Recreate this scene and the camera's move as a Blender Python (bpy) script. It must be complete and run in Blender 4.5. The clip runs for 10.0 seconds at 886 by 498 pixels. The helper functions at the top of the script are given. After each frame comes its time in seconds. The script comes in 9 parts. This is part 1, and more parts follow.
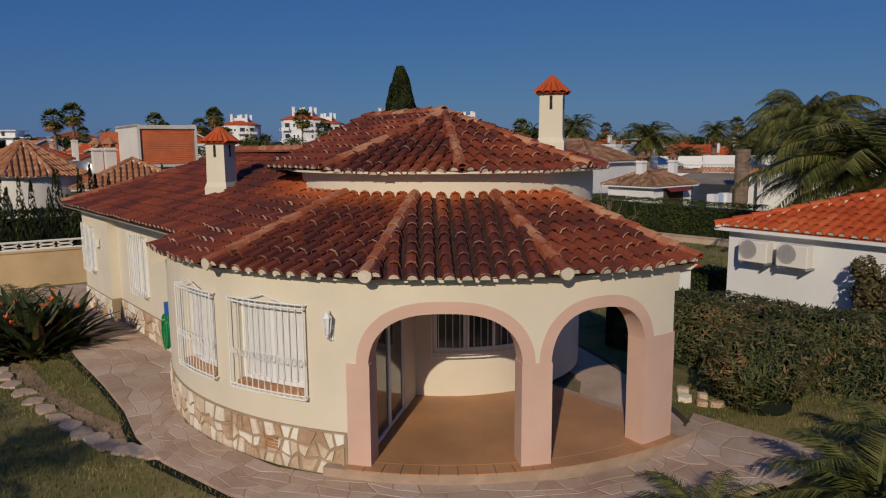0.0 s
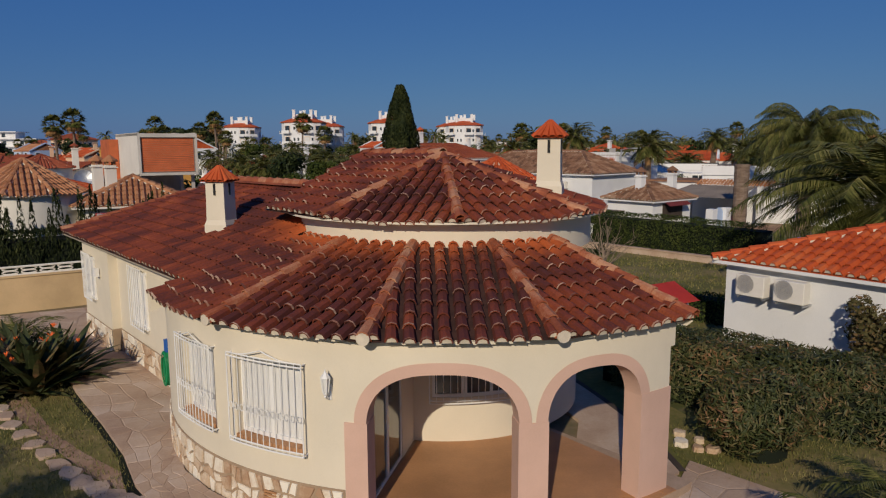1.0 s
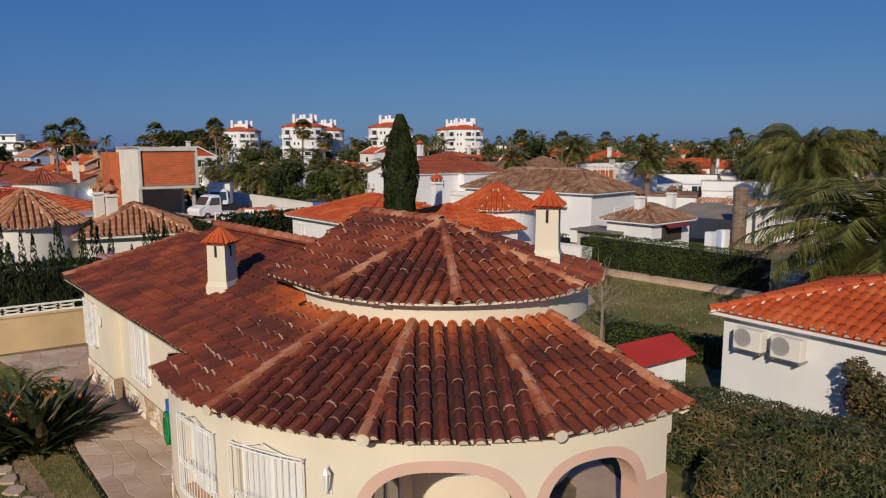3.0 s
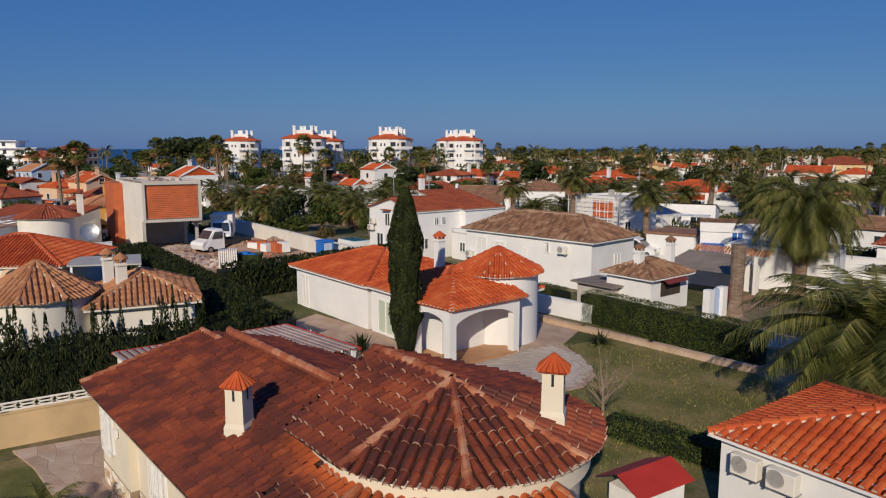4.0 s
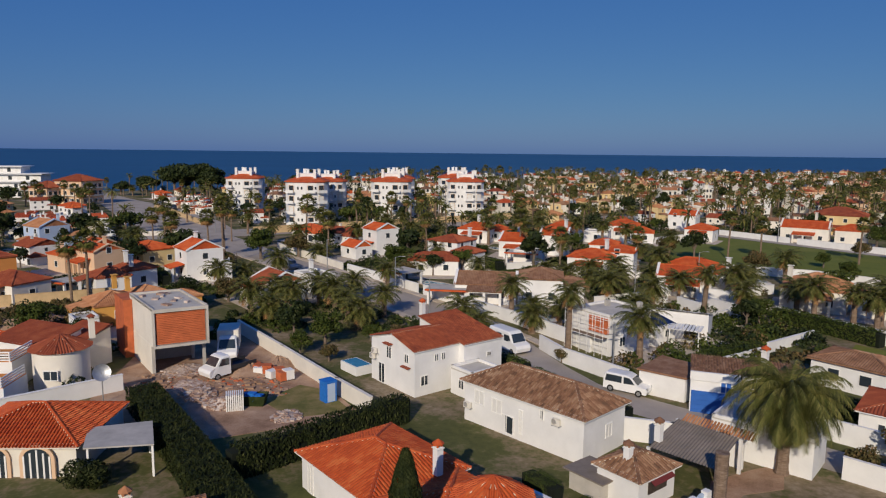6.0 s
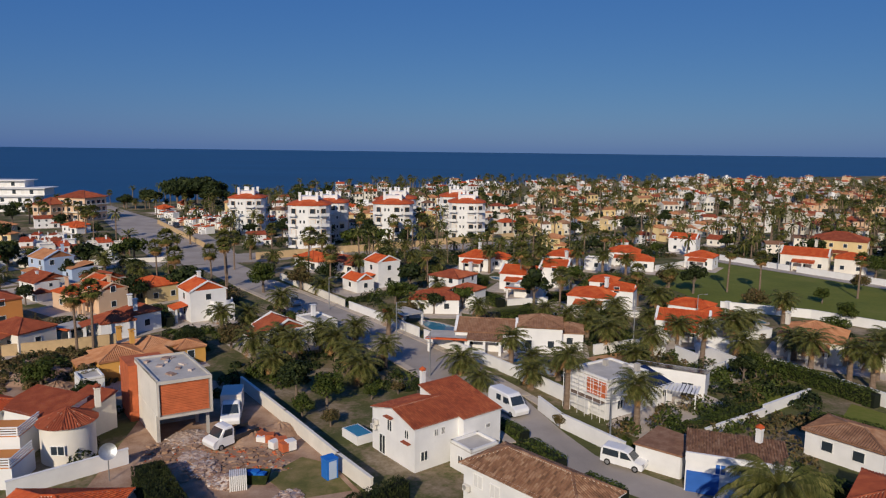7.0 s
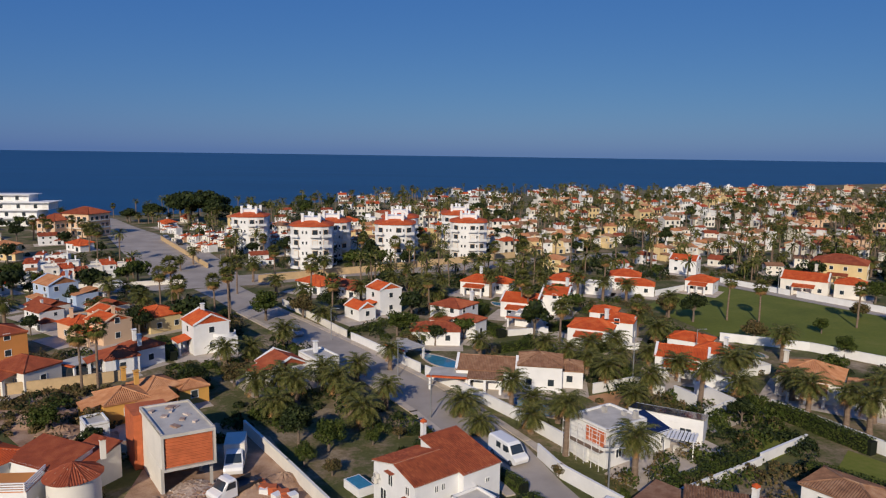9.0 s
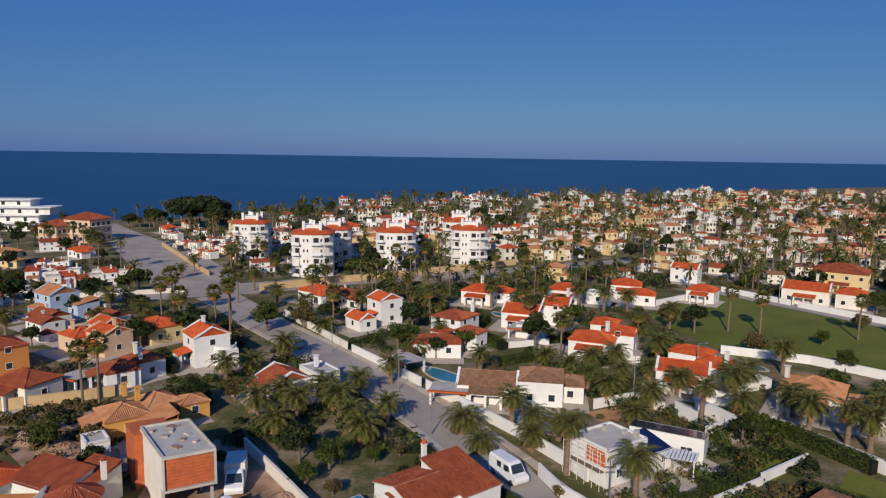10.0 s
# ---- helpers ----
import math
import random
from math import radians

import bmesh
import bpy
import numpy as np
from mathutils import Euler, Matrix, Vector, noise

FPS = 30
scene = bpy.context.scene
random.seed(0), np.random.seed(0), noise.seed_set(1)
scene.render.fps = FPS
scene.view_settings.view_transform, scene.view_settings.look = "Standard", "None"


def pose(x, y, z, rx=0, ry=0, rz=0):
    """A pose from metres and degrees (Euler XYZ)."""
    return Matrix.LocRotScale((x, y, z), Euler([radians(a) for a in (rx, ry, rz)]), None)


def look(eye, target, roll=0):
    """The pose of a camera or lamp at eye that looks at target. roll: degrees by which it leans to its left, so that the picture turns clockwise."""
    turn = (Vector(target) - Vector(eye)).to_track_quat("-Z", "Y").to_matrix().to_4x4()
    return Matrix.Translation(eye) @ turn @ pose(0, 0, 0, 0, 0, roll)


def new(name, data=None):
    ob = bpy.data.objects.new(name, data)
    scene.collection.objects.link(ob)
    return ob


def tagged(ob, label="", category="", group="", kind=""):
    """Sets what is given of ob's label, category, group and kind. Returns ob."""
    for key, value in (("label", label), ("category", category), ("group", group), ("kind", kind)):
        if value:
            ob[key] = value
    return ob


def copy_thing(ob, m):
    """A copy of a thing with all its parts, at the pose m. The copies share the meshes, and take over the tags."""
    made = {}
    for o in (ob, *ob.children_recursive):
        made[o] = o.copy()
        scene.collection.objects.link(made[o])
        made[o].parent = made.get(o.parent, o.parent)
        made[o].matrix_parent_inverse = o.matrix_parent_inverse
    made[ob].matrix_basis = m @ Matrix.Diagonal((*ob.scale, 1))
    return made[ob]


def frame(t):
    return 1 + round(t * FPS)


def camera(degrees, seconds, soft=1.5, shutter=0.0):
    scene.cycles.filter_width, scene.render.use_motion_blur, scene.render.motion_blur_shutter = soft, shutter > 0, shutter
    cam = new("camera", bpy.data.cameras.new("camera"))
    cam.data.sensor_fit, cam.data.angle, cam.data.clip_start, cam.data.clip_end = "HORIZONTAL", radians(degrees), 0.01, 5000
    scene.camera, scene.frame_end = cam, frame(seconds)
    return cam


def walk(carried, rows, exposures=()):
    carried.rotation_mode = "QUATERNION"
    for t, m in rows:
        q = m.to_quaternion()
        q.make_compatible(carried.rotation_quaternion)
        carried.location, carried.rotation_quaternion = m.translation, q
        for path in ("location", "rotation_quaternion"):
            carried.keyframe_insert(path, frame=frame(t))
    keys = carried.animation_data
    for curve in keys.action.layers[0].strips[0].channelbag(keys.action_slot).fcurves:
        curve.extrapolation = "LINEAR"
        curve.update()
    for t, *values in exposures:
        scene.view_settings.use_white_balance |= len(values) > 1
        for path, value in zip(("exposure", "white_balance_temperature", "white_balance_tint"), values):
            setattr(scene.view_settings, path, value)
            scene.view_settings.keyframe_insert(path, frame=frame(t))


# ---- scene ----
cam = camera(65.7, 10.0, soft=1.2)
PATH = [
    (0, (-0.137, 0.143, 4.185), (-0.146, 2.121, 3.894), -0.4),
    (0.5, (-0.132, 0.163, 4.568), (-0.14, 2.142, 4.277), -0.4),
    (1, (-0.101, 0.187, 4.971), (-0.11, 2.166, 4.681), -0.3),
    (1.5, (-0.076, 0.19, 5.341), (-0.085, 2.169, 5.05), -0.3),
    (2, (-0.061, 0.197, 5.724), (-0.069, 2.176, 5.434), -0.3),
    (3.3, (-0.098, 0.264, 6.846), (-0.108, 2.243, 6.555), -0.3),
    (3.5, (-0.172, 0.202, 7.531), (-0.181, 2.181, 7.241), -0.2),
    (4, (-0.3, 0.122, 9.443), (-0.305, 2.101, 9.156), 0.0),
    (4.5, (-0.393, -0.107, 11.719), (-0.397, 1.873, 11.437), 0.4),
    (5, (-0.456, -0.312, 14.427), (-0.459, 1.668, 14.147), 0.6),
    (5.5, (-0.387, -0.284, 17.856), (-0.392, 1.697, 17.577), 0.6),
    (7, (-0.15, -0.238, 29.408), (-0.164, 1.741, 29.121), 0.7),
    (7.5, (-0.15, -0.295, 31.525), (-0.166, 1.685, 31.243), 0.7),
    (8, (-0.254, -0.249, 32.605), (-0.269, 1.731, 32.324), 0.8),
    (8.5, (-0.145, -0.41, 33.634), (-0.163, 1.571, 33.355), 0.8),
    (9, (-0.091, -0.482, 34.813), (-0.111, 1.499, 34.535), 0.8),
    (9.5, (-0.148, -0.255, 35.555), (-0.169, 1.726, 35.281), 0.8),
    (10, (-0.116, -0.225, 36.89), (-0.139, 1.756, 36.615), 0.9),
]
walk(cam, [(t, look(eye, target, roll)) for t, eye, target, roll in PATH],
     exposures=[(0.0, -0.20), (1.0, -0.13), (2.0, -0.03), (3.5, 0.22), (4.5, 0.15), (5.5, 0.1), (7.5, 0.18), (10.0, 0.25)])

# ---- world, sun, exposure ----
SUN_TRAVEL = Vector((0.205, 0.872, -0.445))
scene.view_settings.exposure = 0.0
world = bpy.data.worlds.new("sky")
scene.world = world
world.use_nodes = True
wn, wl = world.node_tree.nodes, world.node_tree.links
sky = wn.new("ShaderNodeTexSky")
sky.sky_type = "NISHITA"
sky.sun_disc = False
sky.sun_elevation = math.asin(0.445)
sky.sun_rotation = math.atan2(-SUN_TRAVEL.x, -SUN_TRAVEL.y)
sky.air_density, sky.dust_density, sky.ozone_density = 1.0, 0.5, 4.0
# winter haze: the clear sky, thinned, over an even blue
tint, haze = wn.new("ShaderNodeVectorMath"), wn.new("ShaderNodeVectorMath")
tint.operation, haze.operation = "MULTIPLY", "ADD"
tint.inputs[1].default_value = (0.30, 0.36, 0.26)
haze.inputs[1].default_value = (0.05, 0.80, 4.2)
wl.new(sky.outputs[0], tint.inputs[0])
wl.new(tint.outputs[0], haze.inputs[0])
wl.new(haze.outputs[0], wn["Background"].inputs["Color"])
wn["Background"].inputs["Strength"].default_value = 0.06
sun = new("sun", bpy.data.lights.new("sun", "SUN"))
sun.data.energy, sun.data.angle, sun.data.color = 3.3, radians(0.6), (1.0, 0.87, 0.70)
sun.matrix_world = Matrix.Translation((0, -40, 60)) @ SUN_TRAVEL.to_track_quat("-Z", "Y").to_matrix().to_4x4()

# ---- materials ----


def material(name, ramp, rough=0.85, scale=3.0, fine=40.0, bump=0.3, metal=0.0, island=0.0, vary=0.0, spec=0.3, wave=0.0, stretch=(1, 1, 1), detail=6.0, dist=0.01):
    """A surface whose colour runs through a ramp by coarse and fine noise, with island or object variation and a fine relief."""
    m = bpy.data.materials.new(name)
    m.use_nodes = True
    n, l = m.node_tree.nodes, m.node_tree.links
    b = n["Principled BSDF"]
    b.inputs["Roughness"].default_value, b.inputs["Metallic"].default_value = rough, metal
    b.inputs["Specular IOR Level"].default_value = spec
    co = n.new("ShaderNodeTexCoord")
    mp = n.new("ShaderNodeMapping")
    mp.inputs["Scale"].default_value = stretch
    l.new(co.outputs["Object"], mp.inputs["Vector"])
    big, small = n.new("ShaderNodeTexNoise"), n.new("ShaderNodeTexNoise")
    for node, sc_, de in ((big, scale, detail), (small, fine, 3.0)):
        node.inputs["Scale"].default_value, node.inputs["Detail"].default_value = sc_, de
        node.inputs["Roughness"].default_value = 0.6
        l.new(mp.outputs[0], node.inputs["Vector"])
    mix = n.new("ShaderNodeMath")
    mix.operation = "MULTIPLY_ADD"
    l.new(small.outputs["Fac"], mix.inputs[0])
    mix.inputs[1].default_value = 0.35
    l.new(big.outputs["Fac"], mix.inputs[2])
    last = mix.outputs[0]
    off = 0.175
    for amount, src in ((island, "g"), (vary, "o")):
        if amount:
            node = n.new("ShaderNodeNewGeometry" if src == "g" else "ShaderNodeObjectInfo")
            add = n.new("ShaderNodeMath")
            add.operation = "MULTIPLY_ADD"
            l.new(node.outputs["Random Per Island" if src == "g" else "Random"], add.inputs[0])
            add.inputs[1].default_value = amount
            l.new(last, add.inputs[2])
            last = add.outputs[0]
            off += amount / 2
    sub = n.new("ShaderNodeMath")
    sub.operation = "SUBTRACT"
    l.new(last, sub.inputs[0])
    sub.inputs[1].default_value = off
    r = n.new("ShaderNodeValToRGB")
    el = r.color_ramp.elements
    for i, (p, c) in enumerate(ramp):
        e = el[i] if i < 2 else el.new(p)
        e.position, e.color = p, (*c, 1)
    l.new(sub.outputs[0], r.inputs["Fac"])
    l.new(r.outputs["Color"], b.inputs["Base Color"])
    if bump:
        bp = n.new("ShaderNodeBump")
        bp.inputs["Strength"].default_value, bp.inputs["Distance"].default_value = bump, dist
        l.new(mix.outputs[0], bp.inputs["Height"])
        l.new(bp.outputs[0], b.inputs["Normal"])
    return m


def tone(c, lo=0.75, hi=1.2):
    """A narrow ramp round one colour."""
    return [(0.3, tuple(v * lo for v in c)), (0.7, tuple(min(1, v * hi) for v in c))]


CREAM = material("cream_stucco", tone((0.70, 0.625, 0.49), 0.93, 1.05), 0.9, 0.8, 60, 0.25)
WHITE = material("white_stucco", tone((0.76, 0.755, 0.74), 0.90, 1.04), 0.9, 0.5, 40, 0.3)
OFFWHITE = material("chalk_stucco", tone((0.74, 0.70, 0.62), 0.88, 1.06), 0.9, 0.4, 40, 0.3)
BLUEWALL = material("pale_blue_stucco", tone((0.42, 0.52, 0.68), 0.93, 1.05), 0.9, 0.4, 40, 0.2)
PEACH = material("peach_stucco", tone((0.68, 0.47, 0.31), 0.92, 1.06), 0.9, 0.4, 40, 0.2)
YELLOW = material("yellow_stucco", tone((0.68, 0.52, 0.27), 0.9, 1.06), 0.9, 0.4, 40, 0.2)
OCHRE = material("ochre_stucco", tone((0.64, 0.34, 0.085), 0.9, 1.06), 0.9, 0.4, 40, 0.2)
ORANGEW = material("orange_stucco", tone((0.62, 0.25, 0.07), 0.9, 1.06), 0.9, 0.4, 40, 0.2)
PINK = material("pink_plaster", tone((0.62, 0.41, 0.32), 0.92, 1.06), 0.85, 1.2, 60, 0.2)
BLUEPAINT = material("blue_paint", tone((0.03, 0.12, 0.42), 0.9, 1.1), 0.5, 1.0, 60, 0.05)
TILE_OLD = material("weathered_roof_tile", [(0.10, (0.050, 0.018, 0.014)), (0.42, (0.108, 0.028, 0.018)), (0.62, (0.23, 0.050, 0.021)), (0.86, (0.43, 0.118, 0.04))], 0.7, 0.7, 26, 0.5, island=0.17, vary=0.22)
# pale tile edges, with the glint on them put into the colour
LIP = material("pale_glint_lip", [(0.2, (0.13, 0.045, 0.03)), (0.5, (0.30, 0.14, 0.085)), (0.85, (0.56, 0.38, 0.26))], 0.7, 1.5, 26, 0.3, island=0.5)
TILE_NEW = material("orange_roof_tile", [(0.15, (0.30, 0.045, 0.012)), (0.5, (0.50, 0.085, 0.02)), (0.85, (0.62, 0.17, 0.05))], 0.75, 0.8, 26, 0.4, island=0.25)
TILE_SAND = material("sandy_roof_tile", [(0.15, (0.26, 0.10, 0.045)), (0.5, (0.45, 0.20, 0.09)), (0.85, (0.58, 0.32, 0.17))], 0.8, 0.8, 26, 0.4, island=0.3)
TILE_BROWN = material("mossy_brown_roof_tile", [(0.15, (0.12, 0.065, 0.04)), (0.5, (0.25, 0.125, 0.07)), (0.85, (0.38, 0.24, 0.15))], 0.9, 1.2, 26, 0.5, island=0.5)
TILE_RED = material("red_brown_roof_tile", [(0.15, (0.16, 0.035, 0.018)), (0.5, (0.28, 0.065, 0.028)), (0.85, (0.40, 0.12, 0.05))], 0.8, 0.8, 26, 0.4, island=0.3)


def orange_wash(m, cx, cy):
    """Orange run-off staining on the tiles that lie just below the drum of the round roof."""
    n, l = m.node_tree.nodes, m.node_tree.links
    b = n["Principled BSDF"]
    co = n.new("ShaderNodeTexCoord")
    sp_ = n.new("ShaderNodeSeparateXYZ")
    l.new(co.outputs["Object"], sp_.inputs[0])
    flat_ = n.new("ShaderNodeCombineXYZ")
    l.new(sp_.outputs[0], flat_.inputs[0])
    l.new(sp_.outputs[1], flat_.inputs[1])
    far_ = n.new("ShaderNodeVectorMath")
    far_.operation = "DISTANCE"
    far_.inputs[1].default_value = (cx, cy, 0)
    l.new(flat_.outputs[0], far_.inputs[0])
    spot = n.new("ShaderNodeTexNoise")
    spot.inputs["Scale"].default_value = 2.2
    l.new(co.outputs["Object"], spot.inputs["Vector"])
    near_, level, both, rag = n.new("ShaderNodeMapRange"), n.new("ShaderNodeMapRange"), n.new("ShaderNodeMath"), n.new("ShaderNodeMath")
    rag.operation, both.operation = "MULTIPLY_ADD", "MULTIPLY"
    l.new(spot.outputs["Fac"], rag.inputs[0])
    rag.inputs[1].default_value = 1.1
    l.new(far_.outputs["Value"], rag.inputs[2])
    for node, lo, hi in ((near_, 4.15, 3.5), (level, 3.76, 3.66)):
        node.inputs["From Min"].default_value, node.inputs["From Max"].default_value = lo, hi
    l.new(rag.outputs[0], near_.inputs["Value"])
    l.new(sp_.outputs[2], level.inputs["Value"])
    l.new(near_.outputs[0], both.inputs[0])
    l.new(level.outputs[0], both.inputs[1])
    mix = n.new("ShaderNodeMixRGB")
    mix.inputs["Color2"].default_value = (0.46, 0.105, 0.030, 1)
    l.new(both.outputs[0], mix.inputs["Fac"])
    l.new(b.inputs["Base Color"].links[0].from_socket, mix.inputs["Color1"])
    l.new(mix.outputs[0], b.inputs["Base Color"])


orange_wash(TILE_OLD, -0.1, 14.0)
HIPTILE = material("orange_hip_tile", [(0.2, (0.17, 0.045, 0.022)), (0.5, (0.34, 0.095, 0.040)), (0.8, (0.52, 0.27, 0.15))], 0.75, 2.0, 30, 0.4, island=0.3, vary=0.35)
# tile bed darkened to paint the shade between the barrel tiles
UNDER = material("shaded_roof_channel", tone((0.05, 0.022, 0.016), 0.6, 1.5), 0.9, 4, 40, 0.3)
MORTAR = material("pale_mortar", tone((0.62, 0.54, 0.42), 0.8, 1.15), 0.9, 4, 60, 0.3)
TERRACE = material("terracotta_floor", tone((0.45, 0.235, 0.11), 0.82, 1.2), 0.55, 0.9, 30, 0.08, vary=0.12)
STONE = material("buff_stone", [(0.2, (0.40, 0.25, 0.15)), (0.45, (0.60, 0.47, 0.33)), (0.75, (0.80, 0.74, 0.62))], 0.85, 2.0, 30, 0.5, vary=0.6, island=0.2)
FLAG = material("flagstone", [(0.2, (0.36, 0.24, 0.165)), (0.5, (0.47, 0.34, 0.24)), (0.8, (0.58, 0.46, 0.36))], 0.85, 1.1, 24, 0.5, vary=0.3, island=0.1)
PALEJOINT = material("pale_mortar_joint", tone((0.36, 0.26, 0.17), 0.85, 1.12), 0.95, 3, 50, 0.4)
JOINT = material("sandy_joint", tone((0.40, 0.285, 0.20), 0.82, 1.15), 0.95, 3, 50, 0.4)
BRICKW = material("ochre_garden_wall", tone((0.56, 0.40, 0.22), 0.85, 1.12), 0.9, 0.9, 40, 0.4)
CONCRETE = material("concrete", tone((0.40, 0.38, 0.35), 0.8, 1.2), 0.9, 0.7, 30, 0.3)
SCREED = material("pale_screed", tone((0.50, 0.47, 0.42), 0.8, 1.15), 0.9, 0.5, 30, 0.3)
CLAYBRICK = material("hollow_clay_brick", tone((0.50, 0.13, 0.05), 0.8, 1.2), 0.85, 1.0, 40, 0.3, vary=0.2)
ASPHALT = material("worn_asphalt", tone((0.37, 0.325, 0.28), 0.78, 1.18), 0.9, 0.12, 12, 0.2)
PAVE = material("pale_pavement", tone((0.49, 0.42, 0.345), 0.78, 1.15), 0.9, 0.5, 14, 0.3)
DIRT = material("bare_soil", [(0.25, (0.17, 0.095, 0.055)), (0.5, (0.34, 0.215, 0.14)), (0.75, (0.49, 0.35, 0.25))], 0.95, 0.35, 9, 0.3, dist=0.03)
GLASS = material("window_glass", tone((0.03, 0.04, 0.05), 0.8, 1.2), 0.08, 2, 20, 0.0, spec=0.8)
GREENBLIND = material("pale_green_blind", tone((0.46, 0.52, 0.42), 0.88, 1.08), 0.7, 3, 40, 0.1, stretch=(1, 1, 8))
DARKIN = material("shaded_board", tone((0.06, 0.045, 0.035), 0.7, 1.3), 0.9, 2, 30, 0.2)
MAROON = material("maroon_cloth", tone((0.16, 0.03, 0.03), 0.85, 1.15), 0.9, 2, 40, 0.2)
CURTAIN = material("net_curtain", tone((0.70, 0.69, 0.66), 0.88, 1.06), 0.9, 6, 60, 0.2, stretch=(6, 6, 0.4))
FRAMEW = material("white_paint", tone((0.80, 0.79, 0.76), 0.92, 1.04), 0.5, 2, 60, 0.1)
DARKM = material("dark_metal", tone((0.045, 0.045, 0.05), 0.8, 1.3), 0.5, 3, 60, 0.1, metal=0.4)
RUBBER = material("black_rubber", tone((0.02, 0.02, 0.02), 0.8, 1.2), 0.8, 3, 60, 0.1)
CARWHITE = material("white_car_paint", tone((0.78, 0.78, 0.77), 0.95, 1.03), 0.25, 1, 60, 0.0, spec=0.6)
STEEL = material("galvanised_steel", tone((0.42, 0.43, 0.44), 0.8, 1.15), 0.45, 3, 60, 0.1, metal=0.7)
PLASTIC_G = material("green_plastic", tone((0.01, 0.22, 0.08), 0.8, 1.2), 0.4, 8, 60, 0.1)
PLASTIC_B = material("blue_plastic", tone((0.02, 0.16, 0.55), 0.85, 1.1), 0.4, 3, 60, 0.1)
REDSHEET = material("red_sheet_roof", tone((0.42, 0.035, 0.02), 0.85, 1.12), 0.6, 1.5, 30, 0.1)
GREYSHEET = material("grey_fibre_sheet", tone((0.22, 0.185, 0.155), 0.75, 1.2), 0.85, 0.8, 30, 0.3)
POLY = material("clouded_corrugated_sheet", [(0.25, (0.25, 0.19, 0.16)), (0.5, (0.37, 0.30, 0.25)), (0.75, (0.48, 0.42, 0.36))], 0.5, 0.7, 20, 0.2)
GRASS = material("lawn_soil", [(0.22, (0.070, 0.080, 0.016)), (0.44, (0.140, 0.130, 0.036)), (0.60, (0.225, 0.175, 0.068)), (0.78, (0.34, 0.25, 0.12))], 0.95, 0.45, 9, 0.3, dist=0.03)
TOWNG = material("garden_ground", [(0.25, (0.046, 0.056, 0.014)), (0.46, (0.092, 0.096, 0.028)), (0.58, (0.21, 0.16, 0.095)), (0.75, (0.37, 0.30, 0.21))], 0.95, 0.11, 2.0, 0.5, dist=0.04)
FIELD = material("green_field", [(0.25, (0.080, 0.105, 0.012)), (0.55, (0.135, 0.155, 0.020)), (0.8, (0.21, 0.19, 0.05))], 0.95, 0.06, 1.5, 0.25, dist=0.05)
BLADE = material("grass_blade", [(0.2, (0.065, 0.085, 0.018)), (0.55, (0.17, 0.155, 0.045)), (0.85, (0.34, 0.27, 0.12))], 0.8, 1.2, 9, 0.0, island=0.4)
LEAF = material("dark_leaf", [(0.2, (0.009, 0.015, 0.005)), (0.55, (0.024, 0.036, 0.011)), (0.85, (0.068, 0.082, 0.025))], 0.6, 1.5, 12, 0.0, spec=0.12, island=0.4)
LEAF_DRY = material("bronze_leaf", [(0.2, (0.045, 0.040, 0.015)), (0.5, (0.085, 0.075, 0.028)), (0.85, (0.20, 0.12, 0.055))], 0.65, 1.2, 12, 0.0, spec=0.12, island=0.5)
CYP = material("cypress_leaf", [(0.2, (0.008, 0.014, 0.004)), (0.55, (0.024, 0.032, 0.009)), (0.85, (0.064, 0.070, 0.020))], 0.7, 1.5, 12, 0.0, spec=0.12, island=0.4)
HEDGE = material("hedge_leaf", [(0.2, (0.016, 0.027, 0.005)), (0.55, (0.050, 0.070, 0.013)), (0.85, (0.110, 0.120, 0.029))], 0.65, 0.8, 12, 0.0, spec=0.12, island=0.4)
PALMLEAF = material("palm_leaf", [(0.2, (0.030, 0.040, 0.009)), (0.55, (0.098, 0.102, 0.026)), (0.85, (0.23, 0.20, 0.065))], 0.55, 0.8, 8, 0.0, spec=0.12, island=0.45)
PALMDRY = material("dry_palm_leaf", [(0.2, (0.16, 0.08, 0.03)), (0.55, (0.28, 0.15, 0.055)), (0.85, (0.40, 0.25, 0.11))], 0.8, 0.8, 8, 0.0, island=0.4)
BARK = material("palm_bark", [(0.25, (0.11, 0.075, 0.05)), (0.5, (0.20, 0.14, 0.10)), (0.8, (0.32, 0.25, 0.19))], 0.95, 2.0, 12, 0.9, stretch=(1, 1, 4), dist=0.05)
WOODB = material("grey_bark", tone((0.17, 0.13, 0.10), 0.7, 1.3), 0.95, 4, 30, 0.6)
# near-black colour that stands for shade: inside foliage and beside the path
CORE = material("near_black_shade", tone((0.007, 0.011, 0.005), 0.7, 1.3), 0.95, 2, 20, 0.0)
FLOWER = material("orange_petal", tone((0.70, 0.12, 0.02), 0.8, 1.2), 0.6, 8, 60, 0.0)
TWIG = material("bare_twig", tone((0.24, 0.18, 0.13), 0.8, 1.2), 0.9, 6, 40, 0.2)
POOLW = material("pool_water", tone((0.05, 0.22, 0.32), 0.85, 1.15), 0.05, 2, 12, 0.05, spec=0.6)
RUBBLE = material("rubble", [(0.2, (0.24, 0.14, 0.10)), (0.5, (0.42, 0.31, 0.25)), (0.8, (0.60, 0.52, 0.46))], 0.9, 3, 20, 0.4, island=0.6)
SOLAR = material("solar_panel", tone((0.01, 0.014, 0.05), 0.8, 1.2), 0.15, 3, 40, 0.0, spec=0.7)
AWNING = material("clay_red_fabric", tone((0.28, 0.04, 0.03), 0.8, 1.2), 0.9, 2, 60, 0.1)
